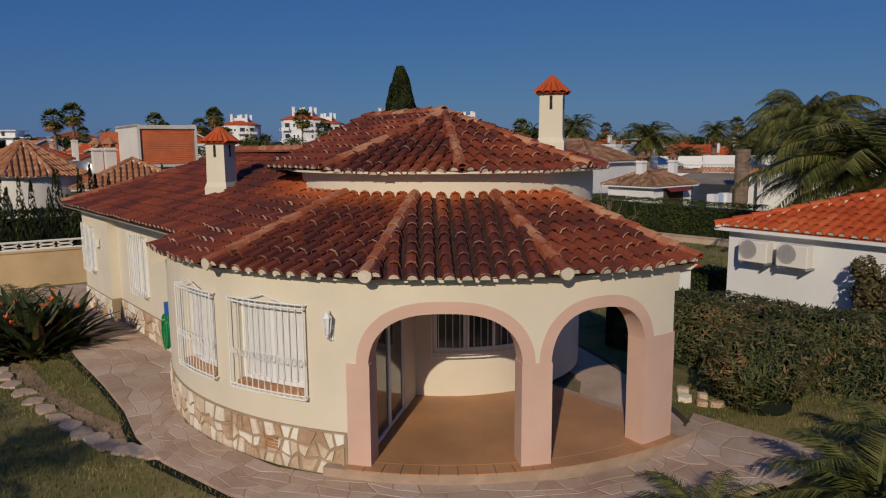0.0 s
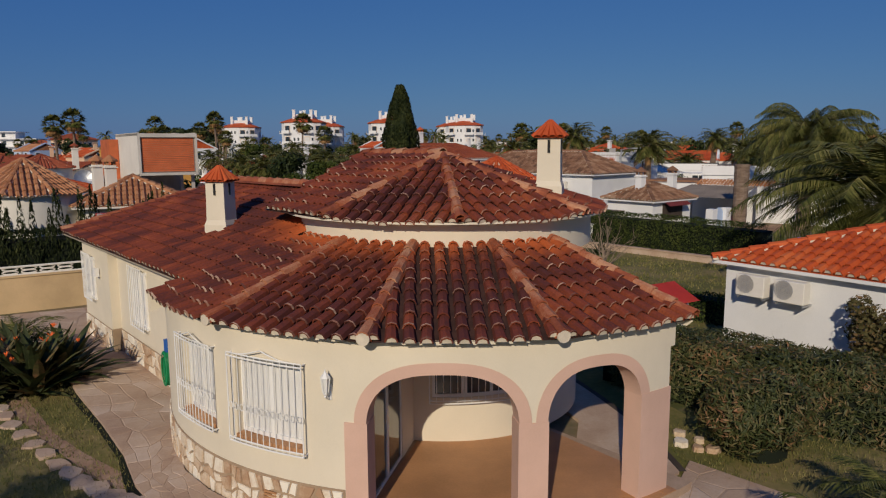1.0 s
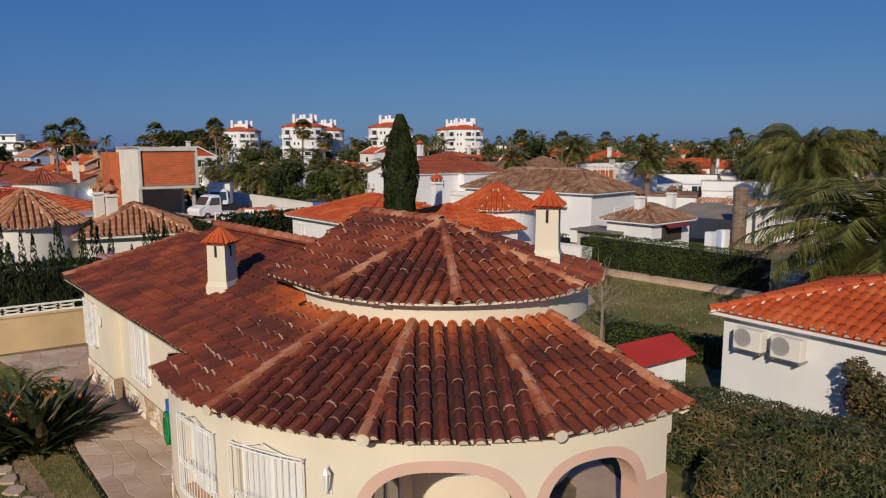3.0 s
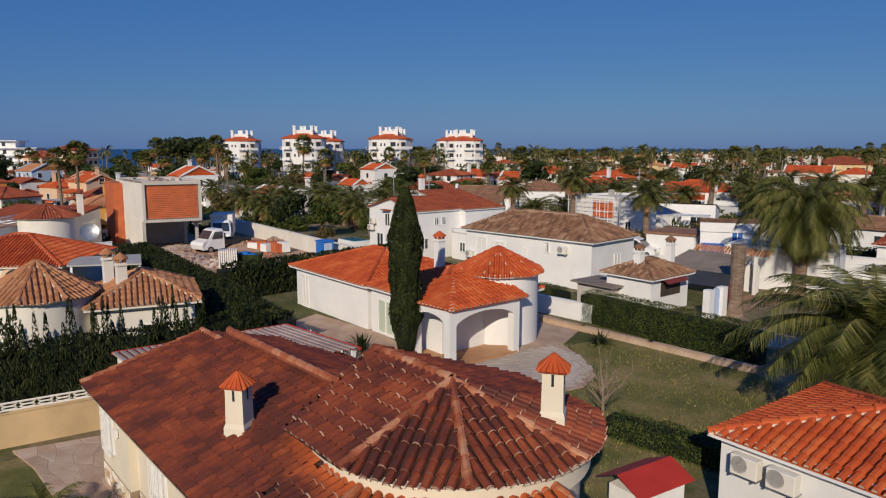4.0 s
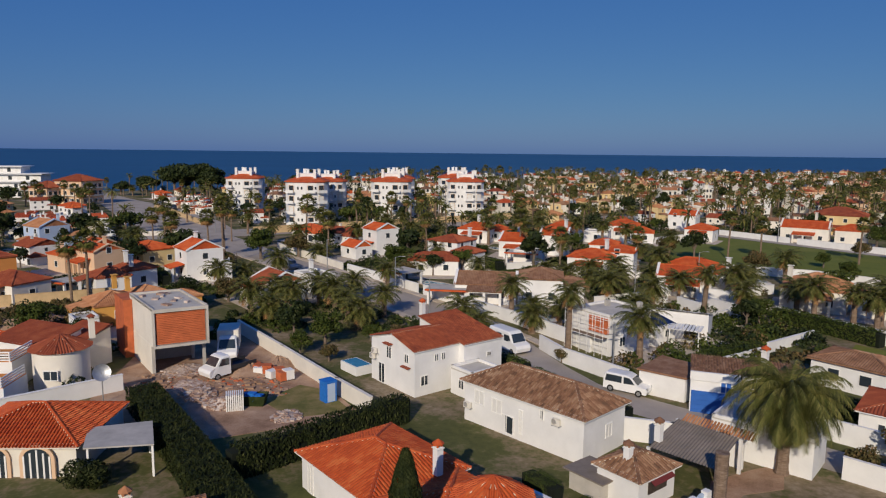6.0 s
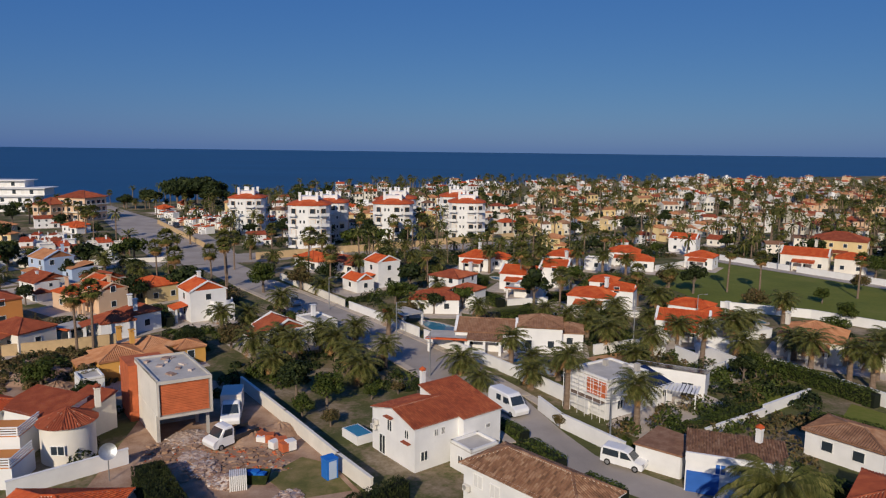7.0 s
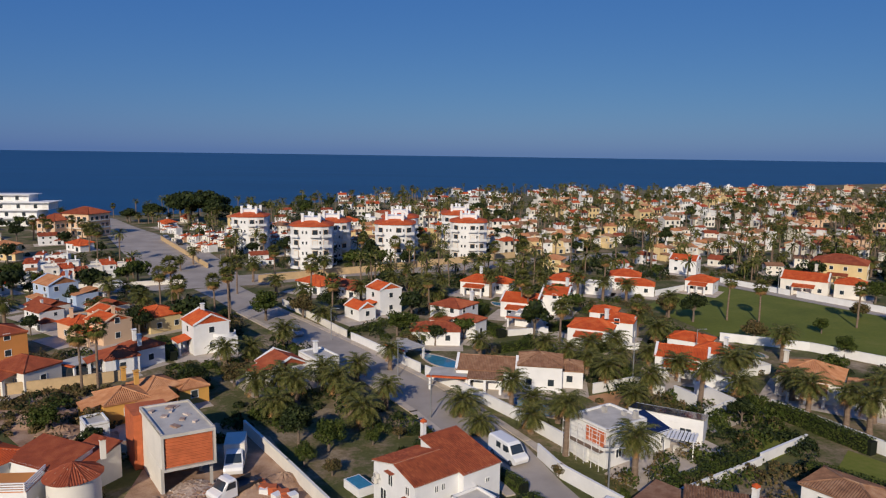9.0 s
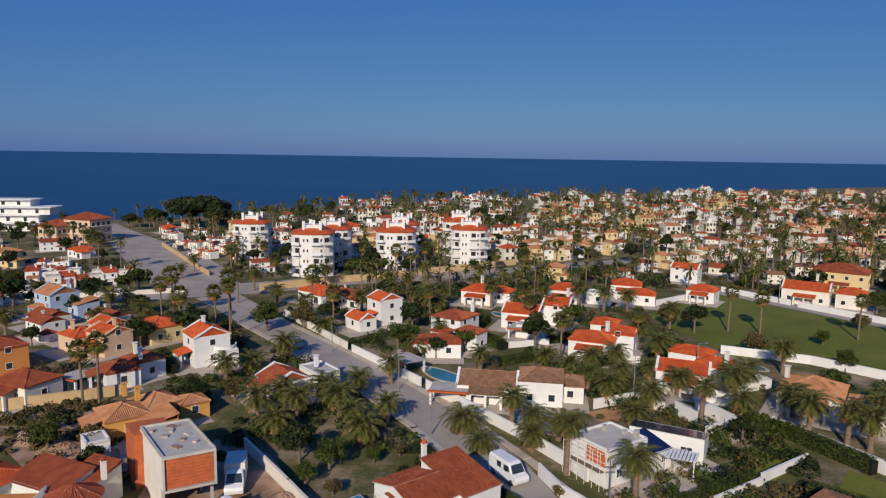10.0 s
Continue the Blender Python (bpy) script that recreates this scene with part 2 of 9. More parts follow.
SEA = material("sea_water", [(0.3, (0.004, 0.036, 0.098)), (0.7, (0.009, 0.064, 0.150))], 0.38, 0.004, 0.15, 0.25, spec=0.16, stretch=(0.5, 2, 1), dist=0.6)

# ---- mesh building ----


class Mesh:
    """Collects vertices and faces, then makes one mesh."""

    def __init__(self):
        self.v, self.f = [], []

    def poly(self, pts):
        k = len(self.v)
        self.v += [tuple(p) for p in pts]
        self.f.append(tuple(range(k, k + len(pts))))

    def grid(self, rows, close=False):
        k, w = len(self.v), len(rows[0])
        for r in rows:
            self.v += [tuple(p) for p in r]
        for i in range(len(rows) - 1):
            for j in range(w - (0 if close else 1)):
                a, b = k + i * w + j, k + i * w + (j + 1) % w
                self.f.append((a, b, b + w, a + w))
        return k

    def prism(self, pts, z0, z1):
        """An upright prism over a plan, counter-clockwise."""
        k, n = len(self.v), len(pts)
        self.v += [(p[0], p[1], z0) for p in pts] + [(p[0], p[1], z1) for p in pts]
        self.f += [tuple(range(k + n - 1, k - 1, -1)), tuple(range(k + n, k + 2 * n))]
        self.f += [(k + i, k + (i + 1) % n, k + n + (i + 1) % n, k + n + i) for i in range(n)]
        return self

    def box(self, cx, cy, z0, lx, ly, lz, rot=0.0):
        c, s = math.cos(rot), math.sin(rot)
        pts = [(cx + c * a - s * b, cy + s * a + c * b) for a, b in ((-lx / 2, -ly / 2), (lx / 2, -ly / 2), (lx / 2, ly / 2), (-lx / 2, ly / 2))]
        return self.prism(pts, z0, z0 + lz)

    def tube(self, path, radii, n=8, cap=True):
        path = [Vector(p) for p in path]
        rows = []
        for i, p in enumerate(path):
            d = (path[min(i + 1, len(path) - 1)] - path[max(i - 1, 0)]).normalized()
            a = d.orthogonal().normalized() if abs(d.z) < 0.95 else Vector((1, 0, 0))
            a = (a - d * a.dot(d)).normalized()
            b = d.cross(a)
            r = radii[i] if hasattr(radii, "__len__") else radii
            rows.append([p + (a * math.cos(2 * math.pi * j / n) + b * math.sin(2 * math.pi * j / n)) * r for j in range(n)])
        k = self.grid(rows, True)
        if cap:
            self.f.append(tuple(range(k + n - 1, k - 1, -1)))
            m = k + (len(rows) - 1) * n
            self.f.append(tuple(range(m, m + n)))
        return self

    def make(self, name, mat, parent=None, label="", smooth=False):
        me = bpy.data.meshes.new(name)
        me.from_pydata(self.v, [], self.f)
        me.materials.append(mat)
        if smooth:
            me.shade_smooth()
        ob = new(name, me)
        ob.parent = parent
        if label:
            ob["label"] = label
        return ob


def thing(name, label, category, group="", at=(0, 0, 0), rot=0.0):
    ob = new(name)
    ob.empty_display_size = 0.2
    ob.matrix_basis = Matrix.Translation(at) @ Matrix.Rotation(rot, 4, "Z")
    return tagged(ob, label, category, group)


def barrel(m, a, b, side, up, r0, r1, seg=4, rim=0.0):
    """A half-round tile from a (low end) to b, with an inner rim at the low end."""
    rows = []
    for p, r in ((a, r0), (b, r1)):
        rows.append([p + side * (math.cos(math.pi * j / seg) * r) + up * (math.sin(math.pi * j / seg) * r) for j in range(seg + 1)])
    if rim:
        rows.insert(0, [a + side * (math.cos(math.pi * j / seg) * (r0 - rim)) + up * (math.sin(math.pi * j / seg) * (r0 - rim)) for j in range(seg + 1)])
    m.grid(rows)


def facet_tiles(poly, col, row, tiles, under, ends=None, single=None, rng=random, seg=4, curve=None, lips=None):
    """Roman tiling on a sloping flat facet; poly[0] to poly[1] is the eave. single: a list that gets each tile as a mesh of its own."""
    poly = [Vector(p) for p in poly]
    u = (poly[1] - poly[0]).normalized()
    nrm = (poly[1] - poly[0]).cross(poly[2] - poly[0]).normalized()
    if nrm.z < 0:
        nrm = -nrm
    v = nrm.cross(u).normalized()
    if v.z < 0:
        v = -v
    o = poly[0]
    flat = [((p - o).dot(u), (p - o).dot(v)) for p in poly]
    under.poly([p - nrm * 0.01 for p in poly])
    width = max(f[0] for f in flat) - min(f[0] for f in flat)
    lo = min(f[0] for f in flat)
    n = max(1, round(width / col))
    step = width / n

    def span(c):
        cut = [y0 + (y1 - y0) * (c - x0) / (x1 - x0) for (x0, y0), (x1, y1) in zip(flat, flat[1:] + flat[:1]) if (x0 - c) * (x1 - c) < 0]
        return (min(cut), max(cut)) if len(cut) > 1 else None

    if row is None:
        low, high = [], []
        for i in range(4 * n + 1):
            c = lo + width * min(max(i / (4 * n), 1e-4), 1 - 1e-4)
            s_ = span(c)
            if s_ is None:
                continue
            h = step * 0.36 * (0.0, 0.75, 1.0, 0.75)[i % 4]
            y0 = s_[0] + (curve((c - lo) / width) if curve else 0)
            low.append(o + u * c + v * y0 + nrm * h)
            high.append(o + u * c + v * max(s_[1], y0 + 0.01) + nrm * h)
        tiles.grid([low, high])
        return
    for i in range(n):
        c = lo + (i + 0.5) * step
        cut = []
        for (x0, y0), (x1, y1) in zip(flat, flat[1:] + flat[:1]):
            if (x0 - c) * (x1 - c) < 0:
                cut.append(y0 + (y1 - y0) * (c - x0) / (x1 - x0))
        if len(cut) < 2:
            continue
        y0, y1 = min(cut), max(cut)
        if curve:
            y0 += curve((c - lo) / width)
        if y1 - y0 < 0.08:
            continue
        r = step * 0.39
        k = 0
        y = y0
        while y < y1 - 0.05:
            e = min(y + row * 1.12, y1 + 0.02)
            j = rng.uniform(-0.012, 0.012)
            m = tiles
            if single is not None:
                m = Mesh()
            a = o + u * (c + j) + v * (y + rng.uniform(-0.015, 0.015)) + nrm * 0.036
            b = o + u * (c - j * 0.5) + v * e + nrm * 0.006
            barrel(m, a, b, u, nrm, r, r * 0.86, seg, 0.018)
            if single is not None:
                single.append(m)
            if lips is not None and rng.random() < 0.7:
                barrel(lips, a - v * 0.004 + nrm * 0.003, a + v * rng.uniform(0.010, 0.030) + nrm * 0.002, u, nrm, r, r, seg)
            if k == 0 and ends is not None:
                ends.poly([a + v * 0.012 + u * (math.cos(math.pi * q / 6) * (r - 0.012)) + nrm * (math.sin(math.pi * q / 6) * (r - 0.012) - 0.005) for q in range(7)])
            k += 1
            y += row


def ridge_tiles(m, a, b, step=0.4, r=0.11, bed=None):
    """A row of half-round tiles along a hip or ridge from its low end a to b."""
    a, b = Vector(a), Vector(b)
    d = (b - a).normalized()
    side = d.cross(Vector((0, 0, 1))).normalized()
    up = side.cross(d).normalized()
    n = max(1, round((b - a).length / step))
    for i in range(n):
        p, q = a + (b - a) * (i / n), a + (b - a) * min(1, (i + 1.1) / n)
        barrel(m, p + up * 0.035, q + up * 0.015, side, up, r, r * 0.85, 4, 0.02)
    if bed is not None:
        bed.grid([[p + side * (r * 1.15) + up * -0.02, p + side * (r * 0.9) + up * 0.03, p - side * (r * 0.9) + up * 0.03, p - side * (r * 1.15) + up * -0.02] for p in (a, b)])


def leaf_cloud(m, pts, nrms, size, rng, aspect=0.5, jitter=0.9, grain=0.0):
    """Small pointed leaves at the points, turned about their normals."""
    for p, nn in zip(pts, nrms):
        d = Vector((rng.gauss(0, 1), rng.gauss(0, 1), rng.gauss(0, 1)))
        nn = (Vector(nn) + d * jitter * 0.6).normalized()
        a = nn.orthogonal().normalized()
        if grain:
            a = Vector((rng.gauss(0, grain), rng.gauss(0, grain), 1)) + nn * 0.25
            a = (a - nn * a.dot(nn)).normalized() * size * rng.uniform(0.7, 1.5)
        else:
            a = (Matrix.Rotation(rng.uniform(0, 6.28), 3, nn) @ a) * size * rng.uniform(0.6, 1.3)
        b = nn.cross(a) * aspect
        p = Vector(p)
        m.poly((p - a, p + b, p + a, p - b))


ROT = math.atan2(-0.777, 0.63)

# ---- ground, sea, roads ----
GZ = -0.2
COAST = [(-2600, 300), (-230, 345), (-150, 385), (-95, 480), (0, 580), (110, 655), (345, 830), (635, 1010), (2600, 1900)]
g = Mesh()
g.grid([[(x, -2600, GZ) for x, y in COAST], [(x, 30, GZ) for x, y in COAST], [(x, y - 14, GZ) for x, y in COAST], [(x, y, GZ - 1.6) for x, y in COAST]])
tagged(g.make("ground", TOWNG), "dry winter grass, gravel and soil across the coast", "ground", kind="structure")
g = Mesh()
g.grid([[(-4300, y, z), (0, y, z), (4300, y, z)] for y, z in ((290, -1.2), (1200, -1.2), (2600, -0.5), (4700, 12.0))])
tagged(g.make("water", SEA), "deep blue sea with a light chop", "sea", kind="structure")


def strip(name, mat, mid, width, label, z=0.02, category="road"):
    """A ribbon along a line of points."""
    mid = [Vector((*p, GZ + z)) for p in mid]
    rows = []
    for i, p in enumerate(mid):
        d = (mid[min(i + 1, len(mid) - 1)] - mid[max(i - 1, 0)]).normalized()
        s_ = Vector((d.y, -d.x, 0)) * (width[i] if hasattr(width, "__len__") else width) / 2
        rows.append([p + s_, p - s_])
    m = Mesh()
    m.grid(rows)
    return tagged(m.make(name, mat), label, category, kind="structure")


def patch(name, mat, pts, label, z=0.01, category="ground"):
    m = Mesh()
    m.prism(pts, GZ - 0.05, GZ + z)
    return tagged(m.make(name, mat), label, category, kind="structure")


def garden_wall(pts, h=1.6, t=0.22, mat=None, label="white rendered garden wall with a flat coping", z=None):
    """A wall along a line, with its coping."""
    ob = thing("garden_wall", label, "wall", "garden walls")
    m, c = Mesh(), Mesh()
    for a, b in zip(pts, pts[1:]):
        d = Vector((b[0] - a[0], b[1] - a[1]))
        r = math.atan2(d.y, d.x)
        cx, cy = (a[0] + b[0]) / 2, (a[1] + b[1]) / 2
        m.box(cx, cy, GZ, d.length + t, t, h, r)
        c.box(cx, cy, GZ + h, d.length + t + 0.06, t + 0.08, 0.06, r)
    m.make("wall_body", mat or WHITE, ob)
    c.make("coping", mat or WHITE, ob)
    return ob


strip("road", ASPHALT, [(15.5, 57), (10.5, 68), (6, 78), (-1, 91), (-6, 99), (-17, 114.5), (-28, 129), (-42.5, 147.5), (-51, 160), (-60, 172)], (3.4, 4.4, 7.0, 7.6, 7.8, 8, 8, 9, 10, 11), "worn grey asphalt street through the villas", 0.05)
strip("road", ASPHALT, [(-100, 163), (-75, 172), (-52, 184), (-33, 196), (0, 208), (37, 229), (75, 250)], (9, 12, 16, 14, 12, 9, 8), "cross street beside the apartment blocks", 0.035)
strip("road", ASPHALT, [(-62, 172), (-78, 200), (-98, 232), (-122, 265), (-147, 300), (-172, 335)], (20, 24, 26, 20, 14, 12), "broad street running down to the beach", 0.06)
strip("road", ASPHALT, [(9.5, 66.5), (13.4, 61.2), (17.6, 57.6), (24, 51.8), (31, 45), (40, 37)], (5, 5, 4.4, 4.2, 4.0, 4.0), "narrow lane between white walls", 0.04)
strip("road", ASPHALT, [(70, 197), (76, 187), (88, 169), (100, 151), (116, 126)], 5.0, "lane beside the green field", 0.04)
patch("field", FIELD, [(46, 158), (54, 126), (66, 122), (80, 108), (116, 118), (101, 145), (74, 184), (62, 178)], "open green field of short grass", 0.02)
patch("building_plot", DIRT, [(-34, 74), (-31, 53), (-20, 49), (-7, 55), (-12, 63), (-22, 80), (-30, 84)], "bare trampled soil of the building plot", 0.03)
patch("lawn", FIELD, [(34.5, 79.5), (39.0, 84.5), (44.0, 81.0), (38.0, 75.6)], "small green lawn behind the dark-roofed house", 0.02)
patch("lawn", FIELD, [(44.5, 74.0), (50.0, 68.0), (53.5, 72.0), (48.5, 79.0)], "small green lawn beside a white wall", 0.02)
patch("vacant_plot", DIRT, [(-62, 86), (-44, 70), (-38, 78), (-50, 92), (-60, 97)], "rough brown earth of the vacant plot", 0.03)
patch("lawn", GRASS, [(-16.5, 58.2), (-13.0, 54.2), (-8.2, 56.0), (-11.4, 61.2), (-14.0, 62.4)], "rough green corner of the building plot", 0.045)
# kerbs beside the street
for side in (-1, 1):
    pts = [(10.5, 68), (6, 78), (-1, 91), (-6, 99), (-17, 114.5), (-28, 129), (-42.5, 147.5)]
    m = Mesh()
    for a, b in zip(pts, pts[1:]):
        d = Vector((b[0] - a[0], b[1] - a[1])).normalized()
        o_ = Vector((d.y, -d.x)) * side * 4.3
        c_ = (Vector(a) + Vector(b)) / 2 + o_
        m.box(c_.x, c_.y, GZ, (Vector(b) - Vector(a)).length + 0.1, 1.1, 0.16, math.atan2(d.y, d.x))
    tagged(m.make("pavement", PAVE), "pale concrete pavement with a raised kerb", "pavement", kind="structure")

# ---- generic houses ----


def window(parent, x, y, z, w, h, ang, glass=None, frame_mat=None, bars=1, name="window", shutter=None, far=False):
    """A window standing a little proud of a wall that faces ang; the pane sits inside the frame."""
    o = Matrix.Translation((x, y, z)) @ Matrix.Rotation(ang + math.pi / 2, 4, "Z")
    fm, pm = Mesh(), Mesh()
    t = 0.07
    fm.box(0, 0.0, 0, w + 2 * t, 0.10, t)
    fm.box(0, 0.0, h - t, w + 2 * t, 0.10, t)
    for i in range(bars + 2):
        fm.box(-w / 2 + w * i / (bars + 1), 0.0, t, t, 0.09, h - 2 * t)
    pm.box(0, 0.015, t, w, 0.05, h - 2 * t)
    if far:
        fm = Mesh()
        a_, b_, c_ = w / 2 + t, w / 2, h - t

        def loop(x_, y_, z0, z1):
            return [(-x_, y_, z0), (x_, y_, z0), (x_, y_, z1), (-x_, y_, z1)]

        fm.grid([loop(a_, 0.06, 0, h), loop(a_, -0.05, 0, h), loop(b_, -0.05, t, c_), loop(b_, -0.012, t, c_)], True)
        cut = len(fm.f)
        n_ = len(fm.v)
        fm.f.append((n_ - 4, n_ - 3, n_ - 2, n_ - 1))
    f = fm.make(name, frame_mat or FRAMEW, parent)
    f.matrix_local = o
    if far:
        f.data.materials.append(glass or GLASS)
        f.data.polygons.foreach_set("material_index", [0] * cut + [1] * (len(fm.f) - cut))
    else:
        pm.make("pane", glass or GLASS, f)
    if shutter:
        s_ = Mesh()
        for q in (-1, 1):
            s_.box(q * w * 0.8, -0.03, 0, w * 0.55, 0.05, h)
        s_.make("shutter", shutter, f)
    return f


def roof(parent, cx, cy, lx, ly, rot, z, rise, over, tile, level=1, kind="hip", col=0.24, row=0.42, eave_mat=None, far=False):
    """A hipped, gabled, shed or flat roof over a rectangle. level 2: single tiles; 1: ribbed courses; 0: plain."""
    c, s = math.cos(rot), math.sin(rot)
    a, b = lx / 2 + over, ly / 2 + over
    if kind == "flat":
        m, q = Mesh(), Mesh()
        m.box(cx, cy, z, lx, ly, 0.12, rot)
        for dx, dy, sx, sy in ((0, b - over - 0.1, lx, 0.2), (0, -b + over + 0.1, lx, 0.2), (a - over - 0.1, 0, 0.2, ly), (-a + over + 0.1, 0, 0.2, ly)):
            q.box(cx + c * dx - s * dy, cy + s * dx + c * dy, z + 0.12, sx, sy, 0.25, rot)
        r_ = m.make("roof", SCREED, parent)
        q.make("parapet", eave_mat or WHITE, r_)
        return r_

    def w3(x, y, zz):
        return Vector((cx + c * x - s * y, cy + s * x + c * y, zz))

    drop = rise * over / (min(lx, ly) / 2) if kind == "hip" else rise * over / (ly / 2)
    e = z - drop
    if kind == "hip":
        k = max(0.0, a - b) if a >= b else 0.0
        k2 = max(0.0, b - a)
        A, B = w3(-k, -k2, z + rise), w3(k, k2, z + rise)
        p = [w3(-a, -b, e), w3(a, -b, e), w3(a, b, e), w3(-a, b, e)]
        if a >= b:
            facets = [[p[0], p[1], B, A], [p[1], p[2], B], [p[2], p[3], A, B], [p[3], p[0], A]]
            hips = [(p[0], A), (p[3], A), (p[1], B), (p[2], B)]
        else:
            facets = [[p[0], p[1], A], [p[1], p[2], B, A], [p[2], p[3], B], [p[3], p[0], A, B]]
            hips = [(p[0], A), (p[1], A), (p[2], B), (p[3], B)]
        if (B - A).length > 0.1:
            hips.append((A, B))
        facets = [[q for i, q in enumerate(f) if i == 0 or (q - f[i - 1]).length > 1e-4] for f in facets]
    elif kind == "gable":
        A, B = w3(-a, 0, z + rise), w3(a, 0, z + rise)
        facets = [[w3(-a, -b, e), w3(a, -b, e), B, A], [w3(a, b, e), w3(-a, b, e), A, B]]
        hips = [(A, B)]
    else:
        facets = [[w3(-a, -b, e), w3(a, -b, e), w3(a, b, z + rise), w3(-a, b, z + rise)]]
        hips = []
    tl, un, rd, bd, en = Mesh(), Mesh(), Mesh(), Mesh(), Mesh()
    rng = random.Random(int(cx * 10 + cy))
    for f in facets:
        if level == 0:
            un.poly(f)
        else:
            facet_tiles(f, col, row if level == 2 else None, tl, un, en if level == 2 else None, rng=rng, seg=3, lips=None)
    base = Mesh()
    for f in facets:
        base.poly([q - Vector((0, 0, 0.09)) for q in f])
        base.grid([[q - Vector((0, 0, 0.09)) for q in f[:2]], [q - Vector((0, 0, 0.012)) for q in f[:2]]])
    if far:
        for h in hips:
            ridge_tiles(tl, *h, 1.2, 0.14)
        for q in facets:
            tl.poly([v_ + Vector((0, 0, 0.01)) for v_ in q])
            tl.grid([[v_ - Vector((0, 0, 0.14)) for v_ in q[:2]], [v_ + Vector((0, 0, 0.01)) for v_ in q[:2]]])
        if kind == "gable":
            for s_ in (-1, 1):
                tl.poly([w3(s_ * lx / 2, -ly / 2, z - 0.02), w3(s_ * lx / 2, ly / 2, z - 0.02), w3(s_ * lx / 2, 0, z + rise - 0.08)])
        elif kind == "shed":
            tl.poly([w3(-lx / 2, ly / 2, z), w3(lx / 2, ly / 2, z), w3(lx / 2, ly / 2, z + rise), w3(-lx / 2, ly / 2, z + rise)])
        return tl.make("roof", tile, parent)
    r_ = base.make("roof", eave_mat or WHITE, parent)
    un.make("tile_bed", tile, r_)
    if tl.f:
        tagged(tl.make("roof_tiling", tile, r_), kind="stuff")
    if en.f:
        tagged(en.make("mortar_stop", MORTAR, r_), kind="stuff")
    if level > 0:
        for h in hips:
            ridge_tiles(rd, *h, 0.45, 0.12, bd)
        if rd.f:
            tagged(rd.make("ridge", tile, r_), kind="stuff")
            bd.make("ridge_bed", MORTAR, r_)
    if kind != "hip":
        gm = Mesh()
        for q in (-1, 1):
            x = q * lx / 2
            if kind == "gable":
                gm.poly([w3(x, -ly / 2, z - 0.02), w3(x, ly / 2, z - 0.02), w3(x, 0, z + rise - 0.08)])
            else:
                gm.poly([w3(x, -ly / 2, z - 0.02), w3(x, ly / 2, z - 0.02), w3(x, ly / 2, z + rise - 0.1)])
        if kind == "shed":
            gm.poly([w3(-lx / 2, ly / 2, z - 0.02), w3(lx / 2, ly / 2, z - 0.02), w3(lx / 2, ly / 2, z + rise - 0.1), w3(-lx / 2, ly / 2, z + rise - 0.1)])
        gm.make("gable", eave_mat or WHITE, r_)
    return r_


def chimney(parent, x, y, z0, z1, w=0.5, mat=None, cap=None, rot=ROT, far=False):
    m = Mesh()
    m.box(x, y, z0, w, w, z1 - z0, rot)
    m.box(x, y, z1 - 0.12, w + 0.12, w + 0.12, 0.06, rot)
    if far:
        m.box(x, y, z1, w * 0.7, w * 0.7, 0.2, rot)
        m.box(x, y, z1 + 0.2, w + 0.25, w + 0.25, 0.1, rot)
    ch = m.make("chimney", mat or WHITE, parent)
    if far:
        return ch
    k = Mesh()
    for q in range(4):
        a = rot + q * math.pi / 2 + math.pi / 4
        k.box(x + math.cos(a) * w * 0.5, y + math.sin(a) * w * 0.5, z1, 0.1, 0.1, 0.16, rot)
    n, r = 8, w * 0.85
    k.grid([[(x + r * math.cos(2 * math.pi * i / n) * f, y + r * math.sin(2 * math.pi * i / n) * f, z1 + 0.16 + h) for i in range(n)] for f, h in ((1, 0), (1, 0.06), (0.12, 0.3), (0.02, 0.32))], True)
    k.make("cap", cap or TILE_NEW, ch)
    return ch


def block(parent, cx, cy, lx, ly, rot, h, wall, tile, kind="hip", rise=1.0, over=0.35, level=1, z0=None, wins=(), name="wall", glass=None, row=0.42, far=False):
    """A rectangular body with its roof. wins: (side, place along it from -1 to 1, sill, width, height); side 0 looks along -y of the body, then counter-clockwise."""
    z0 = GZ if z0 is None else z0
    m = Mesh()
    m.box(cx, cy, z0, lx, ly, h, rot)
    m.make(name, wall, parent)
    roof(parent, cx, cy, lx, ly, rot, z0 + h, rise, over, tile, level, kind, eave_mat=wall, row=row, far=far)
    c, s = math.cos(rot), math.sin(rot)
    for side, q, sill, w, hh in wins:
        dx, dy, an = ((q * lx / 2, -ly / 2, -90), (lx / 2, q * ly / 2, 0), (q * lx / 2, ly / 2, 90), (-lx / 2, q * ly / 2, 180))[side]
        window(parent, cx + c * dx - s * dy, cy + s * dx + c * dy, z0 + sill, w, hh, rot + radians(an), glass, name="door" if sill < 0.1 else "window", far=far)


